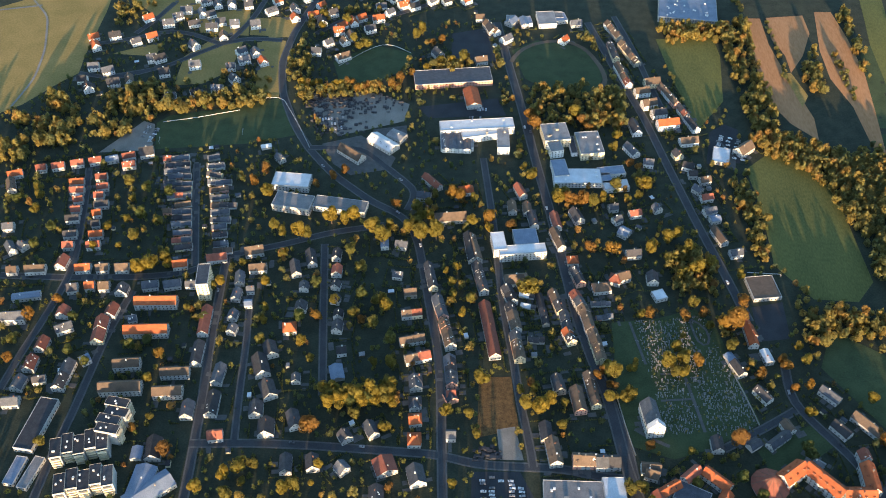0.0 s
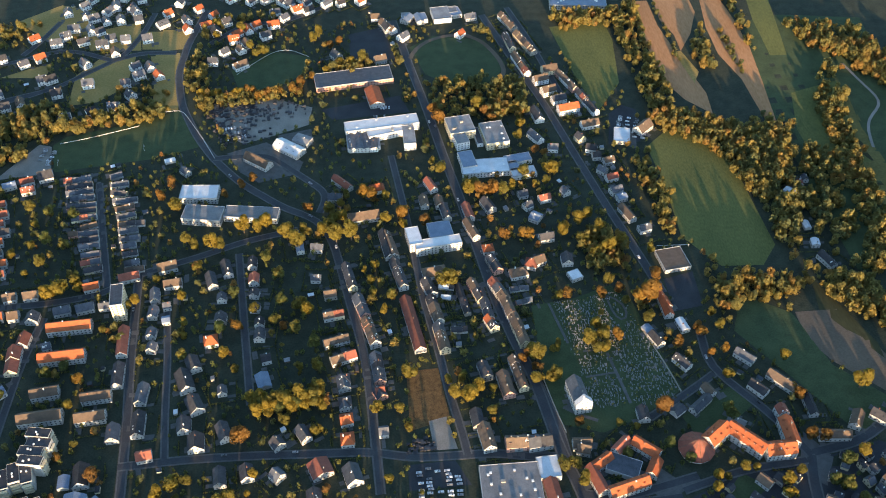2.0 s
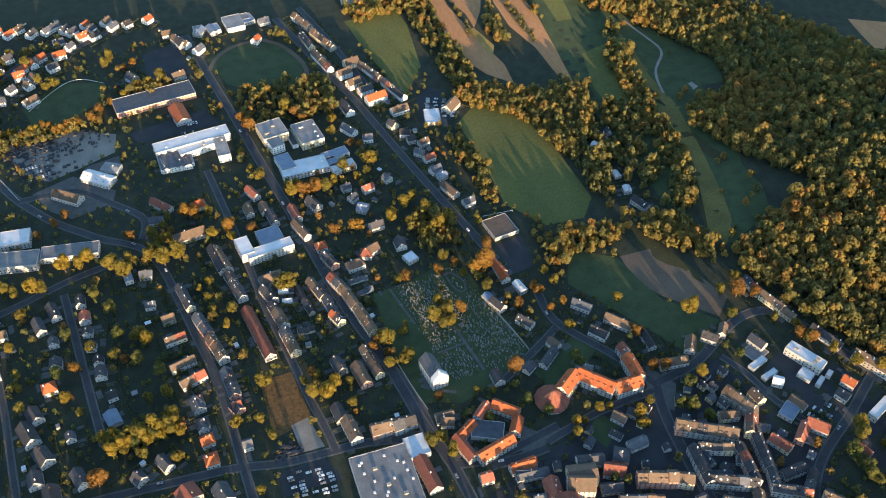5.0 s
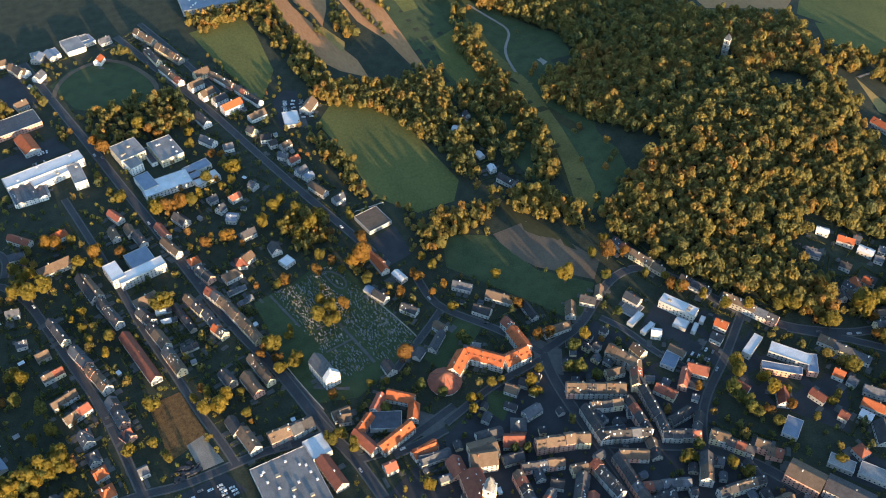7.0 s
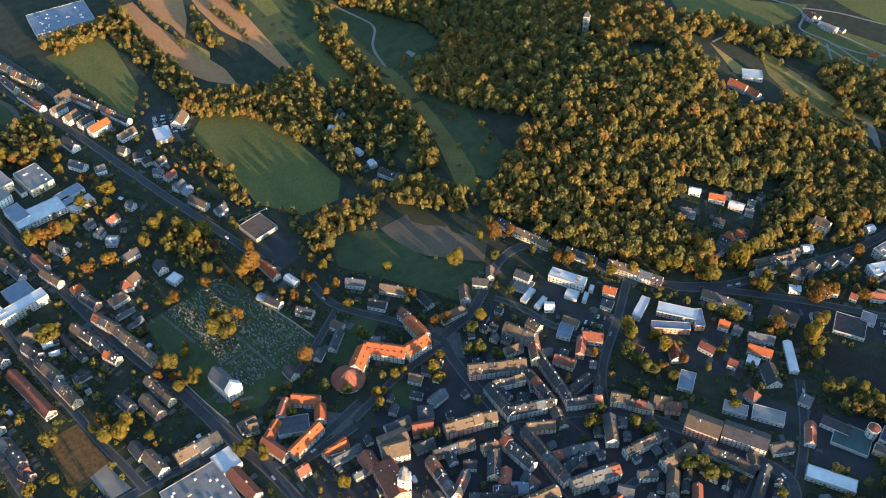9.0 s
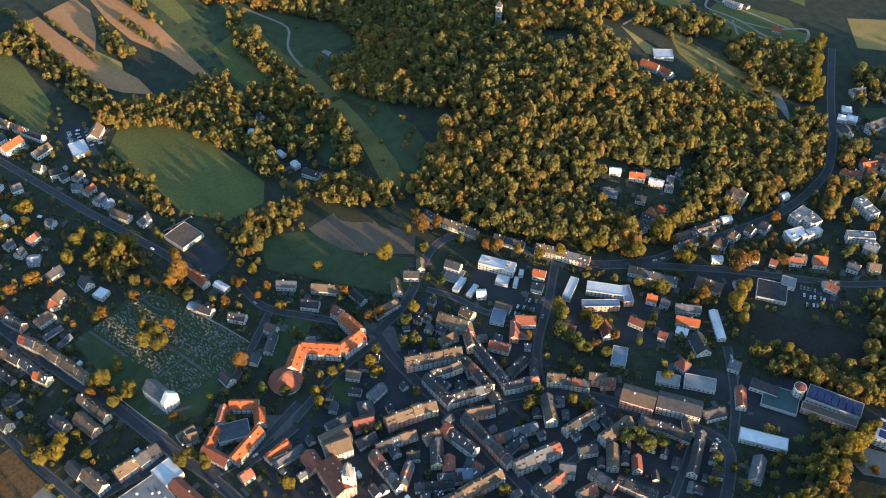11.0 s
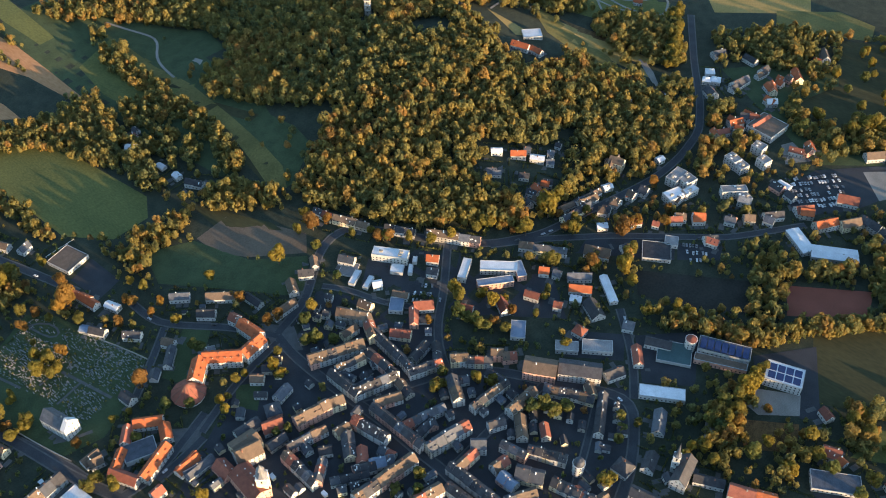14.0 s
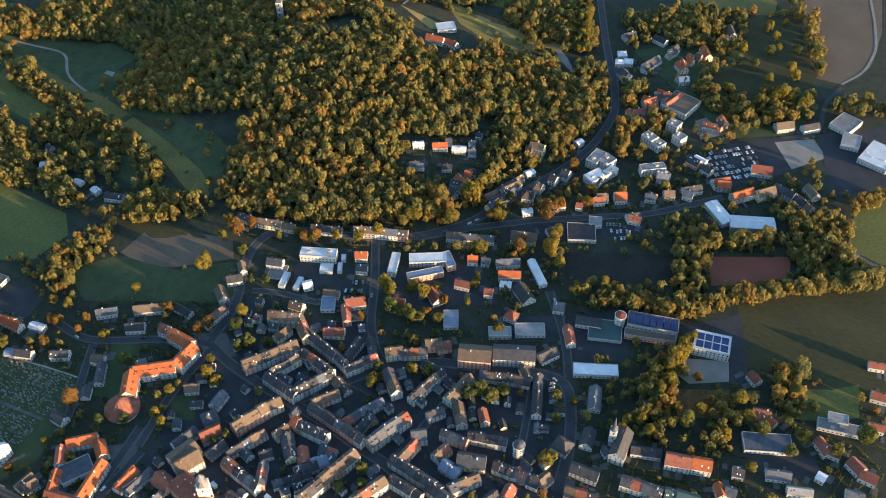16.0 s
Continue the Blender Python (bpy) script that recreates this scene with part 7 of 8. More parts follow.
car_park(763.1, 90.8, -45, 20, 6, 0.48, 0.25, 2.8, 8, 5)
car_park(616, 144.9, -60, 9, 3, 0.6, 0.25, 2.8, 9, 6)
car_park(427.2, 309.3, -60, 6, 3, 0.4, 0.25, 2.8, 9, 7)
car_park(13.7, 836.9, 0, 8, 2, 0.3, 0.25, 2.8, 14, 8)
car_park(-332.5, 787.7, 80, 9, 2, 0.6, 0.25, 3, 10, 9)
car_park(-140.4, 812.6, 10, 9, 3, 0.5, 0.25, 3, 9, 10)
car_park(262.1, 787.5, 70, 9, 3, 0.5, 0.25, 3, 9, 11)
car_park(270.4, 769.7, 70, 4, 2, 0.5, 0.25, 3, 9, 12)
OLD_TOWN = [(312.2, 369.4), (370.8, 379.2), (390.3, 324.2), (403.2, 274.6), (375.9, 238.8), (437.8, 117.1), (346.3, 60.7), (281, 139.9), (172.3, 314.7), (248.6, 359.5)]
yard_clutter([(10.3, 413.8), (30.4, 417), (31.6, 406), (9.5, 403.9)], 60, 3)
yard_clutter([(-175.9, 856.3), (-124.1, 859.9), (-124.8, 835.6), (-169.9, 834.3)], 130, 4)
yard_clutter([(-136.4, 803.2), (-104.8, 813.7), (-103.2, 794.8), (-131.7, 787.3)], 40, 5)
fence([(-317.8, 805.3), (-286.6, 813), (-241.5, 828.1)])
fence([(-145.1, 912.5), (-122, 938.9), (-102.8, 956.8), (-91.2, 959.5), (-66, 940.7)])
fence([(-232.5, 846.4), (-200, 853.5), (-174.6, 802), (-159.6, 768.1)])
goal(-231.9, 790.8, 5)
goal(-314.6, 774.3, 5)
fence([(251.5, 603.6), (280.9, 602.3)], 2.5, "pale wall of the yard")
AVOID.append((770.7, 434.1, 26))
AVOID.append((775.8, 453.9, 22))
AVOID.append((779.4, 421.7, 22))
AVOID.append((734.8, 540.7, 20))
AVOID.append((706.7, 609.2, 10))
EAST = [(659.4, 334.8), (697.5, 310), (736.5, 264.5), (913.3, 281.9), (981.2, 171), (906.4, 44), (781.2, -41.8), (552.3, -109.7), (382.9, -6.7), (455.2, 110.7), (514, 156.4), (488.4, 309.2), (535.3, 302.9)]
house(962, 465.9, 17.9, 8.1, -81.1, 4, "f", "plaster")
house(970.1, 488.8, 9.6, 7.2, -89.7, 4, "t", "plaster")
house(965.8, 496.1, 8.7, 7.2, 9.8, 4, "d", "plaster")
house(950.6, 397.9, 8.7, 7.2, -89.1, 4, "o", "plaster")
house(971.6, 452.1, 5.5, 5.4, -100.5, 3, "g", "plaster")
house(419.1, 681.8, 7.1, 6.3, -94.1, 4, "d", "plaster")
house(411.8, 675.2, 7, 6.3, -93.9, 4, "r", "plaster")
house(627.6, 339.4, 7, 7.2, -57.3, 4, "g", "plaster")
house(628.5, 313.1, 7.9, 7.2, -54.4, 4, "g", "plaster")
house(600, 299.5, 8.2, 8.1, -70, 4, "o", "plaster")
house(639.6, 319.6, 6.9, 7.2, -57.5, 4, "g", "plaster")
house(655.1, 320.6, 5.7, 6.3, -77.3, 4, "d", "plaster")
house(579.9, 342.8, 8.9, 6.3, -52.6, 4, "g", "plaster")
house(577.3, 294, 8.4, 7.2, -87.6, 4, "t", "plaster")
house(792.1, 546.5, 7.8, 7.2, -59.6, 4, "d", "plaster")
yard_clutter([(-177.8, 856.2), (-94, 860.8), (-66.7, 846.1), (-69.6, 831.5), (-110.9, 825.4), (-138.6, 794.7), (-152.3, 784.9), (-166.3, 820.8)], 420, 14)
house(-320, 1038.7, 13.1, 10.1, 28, 5.5, "g", "white")
house(-272, 1049.6, 10.8, 11, 119.6, 5.5, "g", "white")
house(-241.7, 931.8, 11.4, 10.4, 112.3, 4.5, "g", "white")
house(-252.1, 916.3, 13.1, 9.8, 24, 5.5, "g", "white")
house(-271.7, 860.9, 12.6, 9, 2.1, 5.5, "g", "white")
house(-256.5, 879.8, 10.2, 9.9, 129.9, 5.5, "g", "white")
house(-314.5, 943.9, 11.8, 10, 130.3, 5.5, "g", "white")
house(-305.2, 905.1, 12.7, 10.7, 9.8, 5.5, "g", "white")
house(-318.8, 845.4, 11, 9.2, 10.7, 5.5, "g", "white")
house(-352.2, 1054.2, 10.3, 10.1, 104.1, 5.5, "g", "white")
house(-334.6, 1068.1, 10.8, 9.2, 36.2, 5.5, "g", "white")
house(-297.4, 1064.7, 13.1, 10.1, 102.2, 5.5, "g", "white")
house(-366.9, 959.8, 12.2, 9.8, 27.8, 5.5, "o", "white")
house(-230.5, 914.4, 11.4, 10.1, 117.4, 4.5, "o", "white")
house(810.7, 122.2, 11.5, 9.2, 34.4, 5.5, "o", "plaster")

# ---------------------------------------------------------------- trees
GROVES = []
GROVES.append(([(524, 706), (549, 697), (610, 702), (660, 721), (701, 698), (770, 664), (835, 634), (802, 568), (781, 508), (775, 462), (774, 416), (823, 378), (794, 321), (794, 277), (750, 228), (681, 260), (645, 278), (691, 328), (651, 330), (593, 379), (549, 344), (540, 330), (486, 340), (457, 381), (450, 426), (437, 451), (445, 484), (488, 502), (556, 529), (522, 586), (497, 650)], 8.8, 4.6, 7.6, 0.97))
GROVES.append(([(482, 947), (497, 895), (560, 847), (550, 795), (590, 741), (687, 722), (736, 774), (702, 839), (646, 873), (580, 887), (555, 929)], 9, 4, 6.5, 0.9))
GROVES.append(([(273, 796), (323, 794), (365, 768), (381, 743), (416, 766), (411, 706), (407, 669), (390, 611), (376, 639), (355, 677), (345, 730), (312, 760)], 8.5, 4, 6.5, 0.9))
GROVES.append(([(473, 814), (505, 817), (497, 766), (487, 651), (475, 606), (459, 603), (463, 670), (467, 748)], 8.5, 3.5, 6, 0.7))
GROVES.append(([(433, 730), (475, 720), (435, 633), (407, 623), (399, 644)], 9, 4, 6.5, 0.75))
GROVES.append(([(459, 639), (474, 618), (446, 540), (427, 551)], 9, 4, 6.5, 0.75))
GROVES.append(([(380, 541), (423, 535), (434, 492), (416, 479), (379, 531)], 8.5, 3.5, 6.5, 0.8))
GROVES.append(([(334, 530), (355, 531), (378, 546), (371, 560), (333, 557), (301, 547), (297, 527), (335, 523)], 8, 3, 5.5, 0.75))
GROVES.append(([(475, 569), (499, 558), (503, 515), (480, 501), (466, 527)], 9, 3.5, 6, 0.7))
GROVES.append(([(288, 556), (315, 540), (307, 518), (279, 526)], 9, 3.5, 6.5, 0.7))
GROVES.append(([(701, 23), (745, -13), (725, -36), (667, -52), (682, -73), (667, -77), (579, 25), (601, 28), (623, -10), (638, -30), (657, 1), (673, 17)], 8.5, 4, 6.5, 0.85))
GROVES.append(([(531, 128), (552, 74), (592, 29), (579, 24), (535, 62), (535, 82), (520, 122)], 8, 3.5, 6, 0.85))
GROVES.append(([(638, 105), (655, 79), (589, 49), (561, 57), (569, 76)], 8.5, 4, 6.5, 0.8))
GROVES.append(([(641, 74), (680, 29), (657, 21), (626, 68)], 8, 3.5, 5, 0.6))
GROVES.append(([(479, 63), (499, 52), (523, 40), (503, 25), (472, 31), (431, 19), (397, 35), (419, 55), (448, 49)], 8.5, 4, 6.5, 0.5))
GROVES.append(([(477, 14), (501, -25), (451, -42), (425, -10)], 9, 3.5, 6, 0.3))
GROVES.append(([(533, -23), (550, -45), (490, -62), (481, -47)], 8.5, 4, 6.5, 0.75))
GROVES.append(([(1039, 162), (1068, 104), (949, 57), (915, 72), (923, 119)], 9, 4.5, 7, 0.6))
GROVES.append(([(891, 111), (912, 58), (865, 50), (822, 84)], 9, 4.5, 7, 0.8))
GROVES.append(([(912, 42), (937, -17), (913, -23), (886, 28)], 9, 4, 6.5, 0.8))
GROVES.append(([(902, 433), (956, 347), (871, 289), (838, 317), (852, 397)], 9, 4.5, 7, 0.85))
GROVES.append(([(943, 296), (1022, 215), (968, 174), (924, 198), (898, 262)], 9, 4.5, 7, 0.7))
GROVES.append(([(842, 298), (830, 250), (787, 238), (715, 245), (730, 278)], 9, 4.5, 7, 0.85))
GROVES.append(([(823, 246), (832, 211), (784, 209), (791, 232)], 9, 4.5, 7, 0.85))
GROVES.append(([(775, 206), (793, 176), (758, 161), (753, 184)], 9, 4, 6.5, 0.7))
GROVES.append(([(758, -19), (795, -47), (791, -63), (741, -31)], 9, 4, 6.5, 0.8))
GROVES.append(([(875, 198), (883, 124), (832, 93), (817, 136)], 9, 4, 6.5, 0.5))
GROVES.append(([(-455, 848), (-412, 826), (-410, 809), (-445, 825)], 9, 4, 7, 0.9))
GROVES.append(([(-453, 805), (-433, 805), (-403, 797), (-398, 760), (-438, 758)], 9, 4, 7, 0.85))
GROVES.append(([(-390, 847), (-345, 874), (-302, 849), (-266, 850), (-215, 859), (-211, 832), (-325, 818), (-371, 807)], 9, 4, 7, 0.9))
GROVES.append(([(-397, 807), (-355, 803), (-343, 775), (-382, 774)], 9, 4, 7, 0.85))
GROVES.append(([(-478, 766), (-445, 763), (-436, 735), (-466, 731)], 9, 4, 7, 0.9))
GROVES.append(([(-488, 818), (-463, 814), (-456, 795), (-477, 795)], 9, 4, 7, 0.85))
GROVES.append(([(-188, 862), (-92, 882), (-89, 861), (-180, 846)], 8, 3.5, 5.5, 0.9))
GROVES.append(([(-85, 871), (-44, 913), (0, 934), (2, 912), (-65, 862)], 8, 3.5, 5.5, 0.9))
GROVES.append(([(26, 981), (46, 976), (53, 845), (38, 845)], 9, 3.5, 6, 0.6))
GROVES.append(([(56, 876), (168, 890), (166, 808), (124, 797), (60, 804)], 9, 4, 6.5, 0.65))
GROVES.append(([(125, 984), (155, 955), (168, 890), (155, 889), (129, 952)], 9, 4, 6.5, 0.75))
GROVES.append(([(218, 1002), (303, 1001), (303, 964), (226, 964)], 9, 4, 6.5, 0.9))
GROVES.append(([(299, 1054), (326, 1053), (320, 910), (325, 814), (297, 795), (290, 851), (287, 943)], 9, 4, 6.5, 0.8))
GROVES.append(([(301, 818), (333, 805), (356, 778), (393, 770), (422, 754), (410, 712), (362, 692), (357, 717), (334, 758), (310, 775)], 9, 4, 6.5, 0.9))
GROVES.append(([(388, 950), (384, 870), (364, 868), (369, 917)], 9, 4, 6.5, 0.85))
GROVES.append(([(429, 1017), (446, 1028), (440, 898), (431, 898)], 8, 3, 5, 0.7))
GROVES.append(([(406, 939), (412, 941), (416, 860), (409, 856)], 8, 2.5, 4, 0.8))
GROVES.append(([(343, 1009), (348, 1008), (351, 890), (345, 890)], 8, 2.5, 4, 0.8))
GROVES.append(([(394, 744), (427, 754), (386, 613), (375, 656)], 9, 4, 6.5, 0.85))
GROVES.append(([(275, 540), (315, 550), (357, 532), (362, 549), (323, 564), (287, 549)], 8, 3.5, 6, 0.8))
GROVES.append(([(180, 628), (226, 635), (220, 574), (185, 573)], 9, 4, 6.5, 0.9))
GROVES.append(([(-200, 1043), (-166, 1044), (-155, 1006), (-177, 969), (-192, 980)], 9, 4, 6.5, 0.7))
GROVES.append(([(-183, 1018), (-97, 1046), (-96, 1027), (-152, 981)], 9, 3.5, 6, 0.7))
GROVES.append(([(257, 732), (277, 724), (283, 661), (270, 609), (263, 623)], 9, 3.5, 6, 0.75))
GROVES.append(([(-433, 1035), (-378, 1037), (-393, 986), (-416, 986)], 9, 3.5, 6, 0.5))
GROVES.append(([(-279, 887), (-244, 899), (-215, 878), (-218, 857), (-261, 856)], 8, 3, 5.5, 0.5))
GROVES.append(([(-214, 950), (-184, 951), (-171, 869), (-195, 868)], 9, 3.5, 6, 0.5))
tree(943.3, 148.7, 6, "y")
tree(864.0, 134.4, 8, "y")
tree(866.1, 139.7, 6, "y")
tree(927.0, 129.5, 5, "g")
tree(1007.1, 139.0, 6, "y")
tree(1000.5, 140.5, 6, "y")
tree(1025.0, 125.9, 5, "y")
tree(985.9, 125.6, 6, "y")
tree(957.7, 121.9, 6, "g")
tree(969.8, 116.4, 5, "y")
tree(974.5, 97.4, 6, "g")
tree(937.8, 92.1, 7, "y")
tree(921.7, 82.9, 7, "y")
tree(905.0, 106.1, 6, "g")
tree(884.2, 101.6, 8, "y")
tree(874.9, 92.8, 8, "y")
tree(879.0, 84.4, 9, "y")
tree(884.3, 76.7, 9, "y")
tree(885.4, 58.2, 9, "y")
tree(832.3, 140.0, 7, "g")
tree(988.4, 84.1, 7, "g")
tree(980.5, 76.6, 7, "g")
tree(956.0, 65.6, 7, "g")
tree(858.9, 99.0, 8, "y")
tree(1071.4, 134.8, 8, "g")
tree(1079.2, 127.0, 9, "y")
tree(959.1, 346.9, 6.5, "y")
tree(952.7, 352.5, 5.5, "g")
tree(950.8, 344.2, 8.3, "y")
tree(944.4, 349.7, 6, "y")
tree(942.6, 341.5, 7.7, "y")
tree(936.2, 347.0, 6.5, "y")
tree(936.3, 336.1, 7.1, "y")
tree(930.0, 341.5, 7, "g")
tree(928.2, 333.4, 6.5, "y")
tree(922.0, 338.9, 5.5, "y")
tree(922.1, 328.1, 8.3, "y")
tree(915.9, 333.5, 6, "y")
tree(914.2, 325.5, 7.7, "y")
tree(908.0, 330.9, 6.5, "g")
tree(906.4, 322.9, 7.1, "y")
tree(900.3, 328.4, 7, "y")
tree(900.4, 317.8, 6.5, "y")
tree(894.4, 323.1, 5.5, "y")
tree(892.0, 316.3, 8.3, "y")
tree(886.0, 321.7, 6, "g")
tree(886.2, 311.2, 7.7, "y")
tree(880.2, 316.6, 6.5, "y")
tree(878.7, 308.8, 7.1, "y")
tree(872.7, 314.1, 7, "y")
tree(871.2, 306.4, 6.5, "y")
tree(865.3, 311.7, 5.5, "g")
tree(865.6, 301.4, 8.3, "y")
tree(859.7, 306.7, 6, "y")
tree(858.2, 299.0, 7.7, "y")
tree(852.4, 304.3, 6.5, "y")
tree(169.8, 309.1, 6, "y")
tree(185.2, 639.8, 8, "y")
tree(202.2, 626.1, 8, "y")
tree(206.1, 600.7, 8, "y")
tree(184.5, 616.2, 7, "y")
tree(171.6, 632.2, 6, "y")
tree(193.9, 595.4, 7, "y")
tree(219.4, 608.5, 7, "y")
tree(194.7, 646.8, 7, "y")
tree(239.7, 564.7, 7, "o")
tree(298.5, 359.9, 5, "y")
tree(319.0, 434.9, 4, "o")
tree(266.1, 365.2, 4, "y")
tree(244.1, 360.5, 4, "y")
tree(356.0, 234.1, 5, "y")
tree(559.3, 186.4, 7, "y")
tree(472.4, 38.5, 7, "y")
tree(410.5, 50.5, 6, "y")
tree(457.7, 40.0, 7, "y")
tree(419.9, 33.0, 6, "y")
tree(521.3, 39.8, 6, "y")
tree(573.6, 267.4, 5, "o")
tree(544.8, 300.9, 5, "y")
tree(624.8, 214.5, 4, "o")
tree(644.4, 190.8, 5, "o")
tree(668.5, 220.2, 6, "o")
tree(242.9, 596.2, 5, "y")
tree(216.7, 583.3, 5, "o")
tree(179.3, 497.7, 7, "y")
tree(175.3, 512.4, 6, "y")
tree(140.7, 497.0, 4, "y")
tree(260.4, 503.9, 5, "o")
tree(276.3, 516.6, 5, "y")
tree(191.7, 499.5, 6.5, "o")
tree(183.0, 527.0, 3.5, "y")
tree(220.8, 515.4, 6, "y")
tree(150.4, 550.2, 5, "y")
tree(196.0, 560.9, 6, "y")
tree(204.3, 551.7, 5, "o")
tree(139.6, 491.5, 4, "y")
tree(-109.0, 461.5, 6.5, "y")
tree(-106.2, 453.5, 6.2, "y")
tree(-101.3, 452.8, 6.2, "g")
tree(-96.4, 452.1, 6.2, "y")
tree(-91.5, 451.4, 6.2, "y")
tree(-86.7, 450.7, 6.2, "g")
tree(-84.4, 456.9, 6.5, "y")
tree(-76.9, 449.3, 6.2, "y")
tree(-72.3, 453.5, 6.2, "g")
tree(-67.4, 452.8, 6.2, "y")
tree(-65.1, 460.1, 6.5, "y")
tree(-55.3, 459.2, 6.5, "y")
tree(-52.8, 450.7, 6.2, "y")
tree(-180.6, 870.9, 5, "y")
tree(-174.7, 872.8, 5, "y")
tree(-168.8, 874.7, 5, "y")
tree(-162.9, 876.6, 5, "y")
tree(-155.8, 866.0, 5, "y")
tree(-149.9, 867.9, 5, "y")
tree(-143.9, 869.8, 5, "y")
tree(-138.0, 871.7, 5, "y")
tree(-132.0, 873.6, 5, "o")
tree(-126.0, 875.5, 5, "o")
tree(-119.2, 864.9, 5, "o")
tree(-113.3, 866.8, 5, "o")
tree(-107.3, 868.7, 5, "o")
tree(-101.3, 870.6, 5, "o")
tree(-95.2, 872.4, 5, "o")
tree(87.4, 701.2, 6, "y")
tree(96.1, 706.3, 5, "y")
tree(130.1, 691.7, 6, "y")
tree(155.3, 696.2, 5, "y")
tree(147.6, 768.8, 6, "y")
tree(153.3, 791.8, 6, "y")
tree(162.1, 747.2, 5, "o")
tree(169.9, 742.5, 5, "o")
tree(120.2, 813.9, 8, "o")
tree(125.1, 802.2, 6, "o")
tree(112.3, 824.0, 8, "y")
tree(69.4, 805.8, 8, "o")
tree(64.5, 822.0, 7, "o")
tree(56.7, 737.3, 5, "y")
tree(52.8, 768.6, 5, "y")
tree(-13.5, 694.9, 7, "o")
tree(8.0, 688.6, 5, "y")
tree(23.4, 665.9, 7, "o")
tree(-45.5, 675.9, 7, "y")
tree(-40.1, 665.2, 6, "y")
tree(-35.0, 683.6, 5, "y")
tree(-52.7, 645.3, 7, "y")
tree(-114.9, 949.9, 7, "y")
tree(-124.4, 946.1, 6, "y")
tree(-131.7, 957.9, 6, "y")
tree(-74.1, 883.9, 6, "o")
tree(-83.0, 873.7, 6, "o")
tree(-76.8, 869.8, 5, "o")
tree(-62.2, 895.8, 5, "o")
tree(-46.8, 906.2, 5, "y")
tree(-31.1, 920.6, 6, "y")
tree(-18.5, 920.2, 6, "y")
tree(-5.7, 923.8, 7, "y")
tree(-144.3, 998.3, 7, "y")
tree(-172.0, 1011.5, 7, "y")
tree(-171.3, 988.7, 6, "y")
tree(-159.9, 1025.4, 6, "y")
tree(-54.4, 977.4, 7, "y")
tree(-60.8, 967.4, 6, "y")
tree(-31.4, 960.6, 6, "o")
tree(-41.1, 956.8, 5, "o")
tree(-411, 694.5, 6.5, "y")
tree(-407.1, 681.8, 5.7, "y")
tree(-404.9, 662.1, 5.6, "y")
tree(-332.2, 643.6, 5.5, "y")
tree(-302, 628, 6.8, "y")
tree(-315, 651.8, 4.8, "y")
tree(-336.7, 616.1, 4.7, "y")
tree(-314.1, 617.6, 4, "y")
tree(-287.7, 589.8, 8.6, "y")
tree(-279.9, 593.4, 9.3, "y")
tree(-269.2, 605.2, 6.7, "y")
tree(-263, 595.6, 5.9, "y")
tree(-317.4, 680.7, 4.2, "y")
tree(-212.6, 575.2, 5.8, "y")
tree(-219.2, 570.3, 5.2, "y")
tree(-188.6, 692.9, 8.6, "y")
tree(-176.2, 645.3, 6.2, "y")
tree(-167.3, 638.1, 6.1, "y")
tree(-151.1, 636.2, 8.2, "y")
tree(-143.5, 635.1, 6.1, "y")
tree(-163.5, 612.7, 6, "y")
tree(-124.5, 657.2, 8.3, "y")
tree(-104.2, 660.1, 8.3, "y")
tree(-111.8, 655.5, 6.9, "y")
tree(-84.4, 644, 9.6, "y")
tree(-75.7, 633.2, 9.5, "y")
tree(-69.1, 647.1, 6.2, "y")
tree(-45.7, 648.9, 9.6, "y")
tree(-39.9, 636.5, 9.5, "y")
tree(-33.3, 664, 6.9, "y")
tree(-26, 638.4, 9.6, "y")
tree(-29.1, 694.3, 5, "y")
tree(6.3, 657.6, 6.9, "y")
tree(22.1, 650.7, 5.5, "y")
tree(63.6, 727.3, 7.3, "y")
tree(89, 689.4, 8.5, "y")
tree(121, 686.7, 7, "y")
tree(144.8, 713.2, 7.2, "y")
tree(171.6, 713.6, 9.4, "y")
tree(165, 697.8, 5.7, "y")
tree(167.1, 625.7, 6.7, "y")
tree(-5.6, 600.8, 5.3, "y")
tree(-10.1, 580.1, 5.2, "y")
tree(-15.5, 595, 3.9, "y")
tree(-9.8, 566.9, 5.1, "y")
tree(6.4, 560.2, 5.7, "y")
tree(-0.6, 544.6, 5, "y")
tree(17.1, 476.3, 8.3, "y")
tree(55.8, 572.6, 11, "y")
tree(-72.6, 559, 7.7, "y")
tree(-65.2, 549.6, 7.6, "y")
tree(-93.1, 543.6, 6.3, "y")
tree(-110, 556.6, 5.7, "y")
tree(-173, 575.1, 5.2, "y")
tree(-100.4, 458.9, 8.2, "y")
tree(-90.3, 456.5, 8.2, "y")
tree(-79.9, 454.1, 8.2, "y")
tree(-70.6, 458.7, 8.2, "y")
tree(-60, 454.1, 7.6, "y")
tree(-56.4, 465.6, 7.1, "y")
tree(-103.7, 447.9, 7, "y")
tree(-94.1, 447.5, 5.2, "y")
tree(-83.1, 438.9, 5.7, "y")
tree(-58.2, 428.8, 6.2, "y")
tree(-163.9, 390.4, 7.7, "y")
tree(-154.1, 392.3, 5.5, "y")
tree(-172.9, 381.4, 6.5, "y")
tree(-127.7, 371.1, 6.5, "y")
tree(-119.9, 373.7, 6.5, "y")
tree(-105.1, 393.3, 4.9, "y")
tree(-108.5, 378.6, 3.2, "y")
tree(-160.3, 378.6, 4.3, "y")
tree(-132.9, 510.3, 6.1, "y")
tree(-123, 494, 4.8, "y")
tree(-58.1, 489.1, 6, "y")
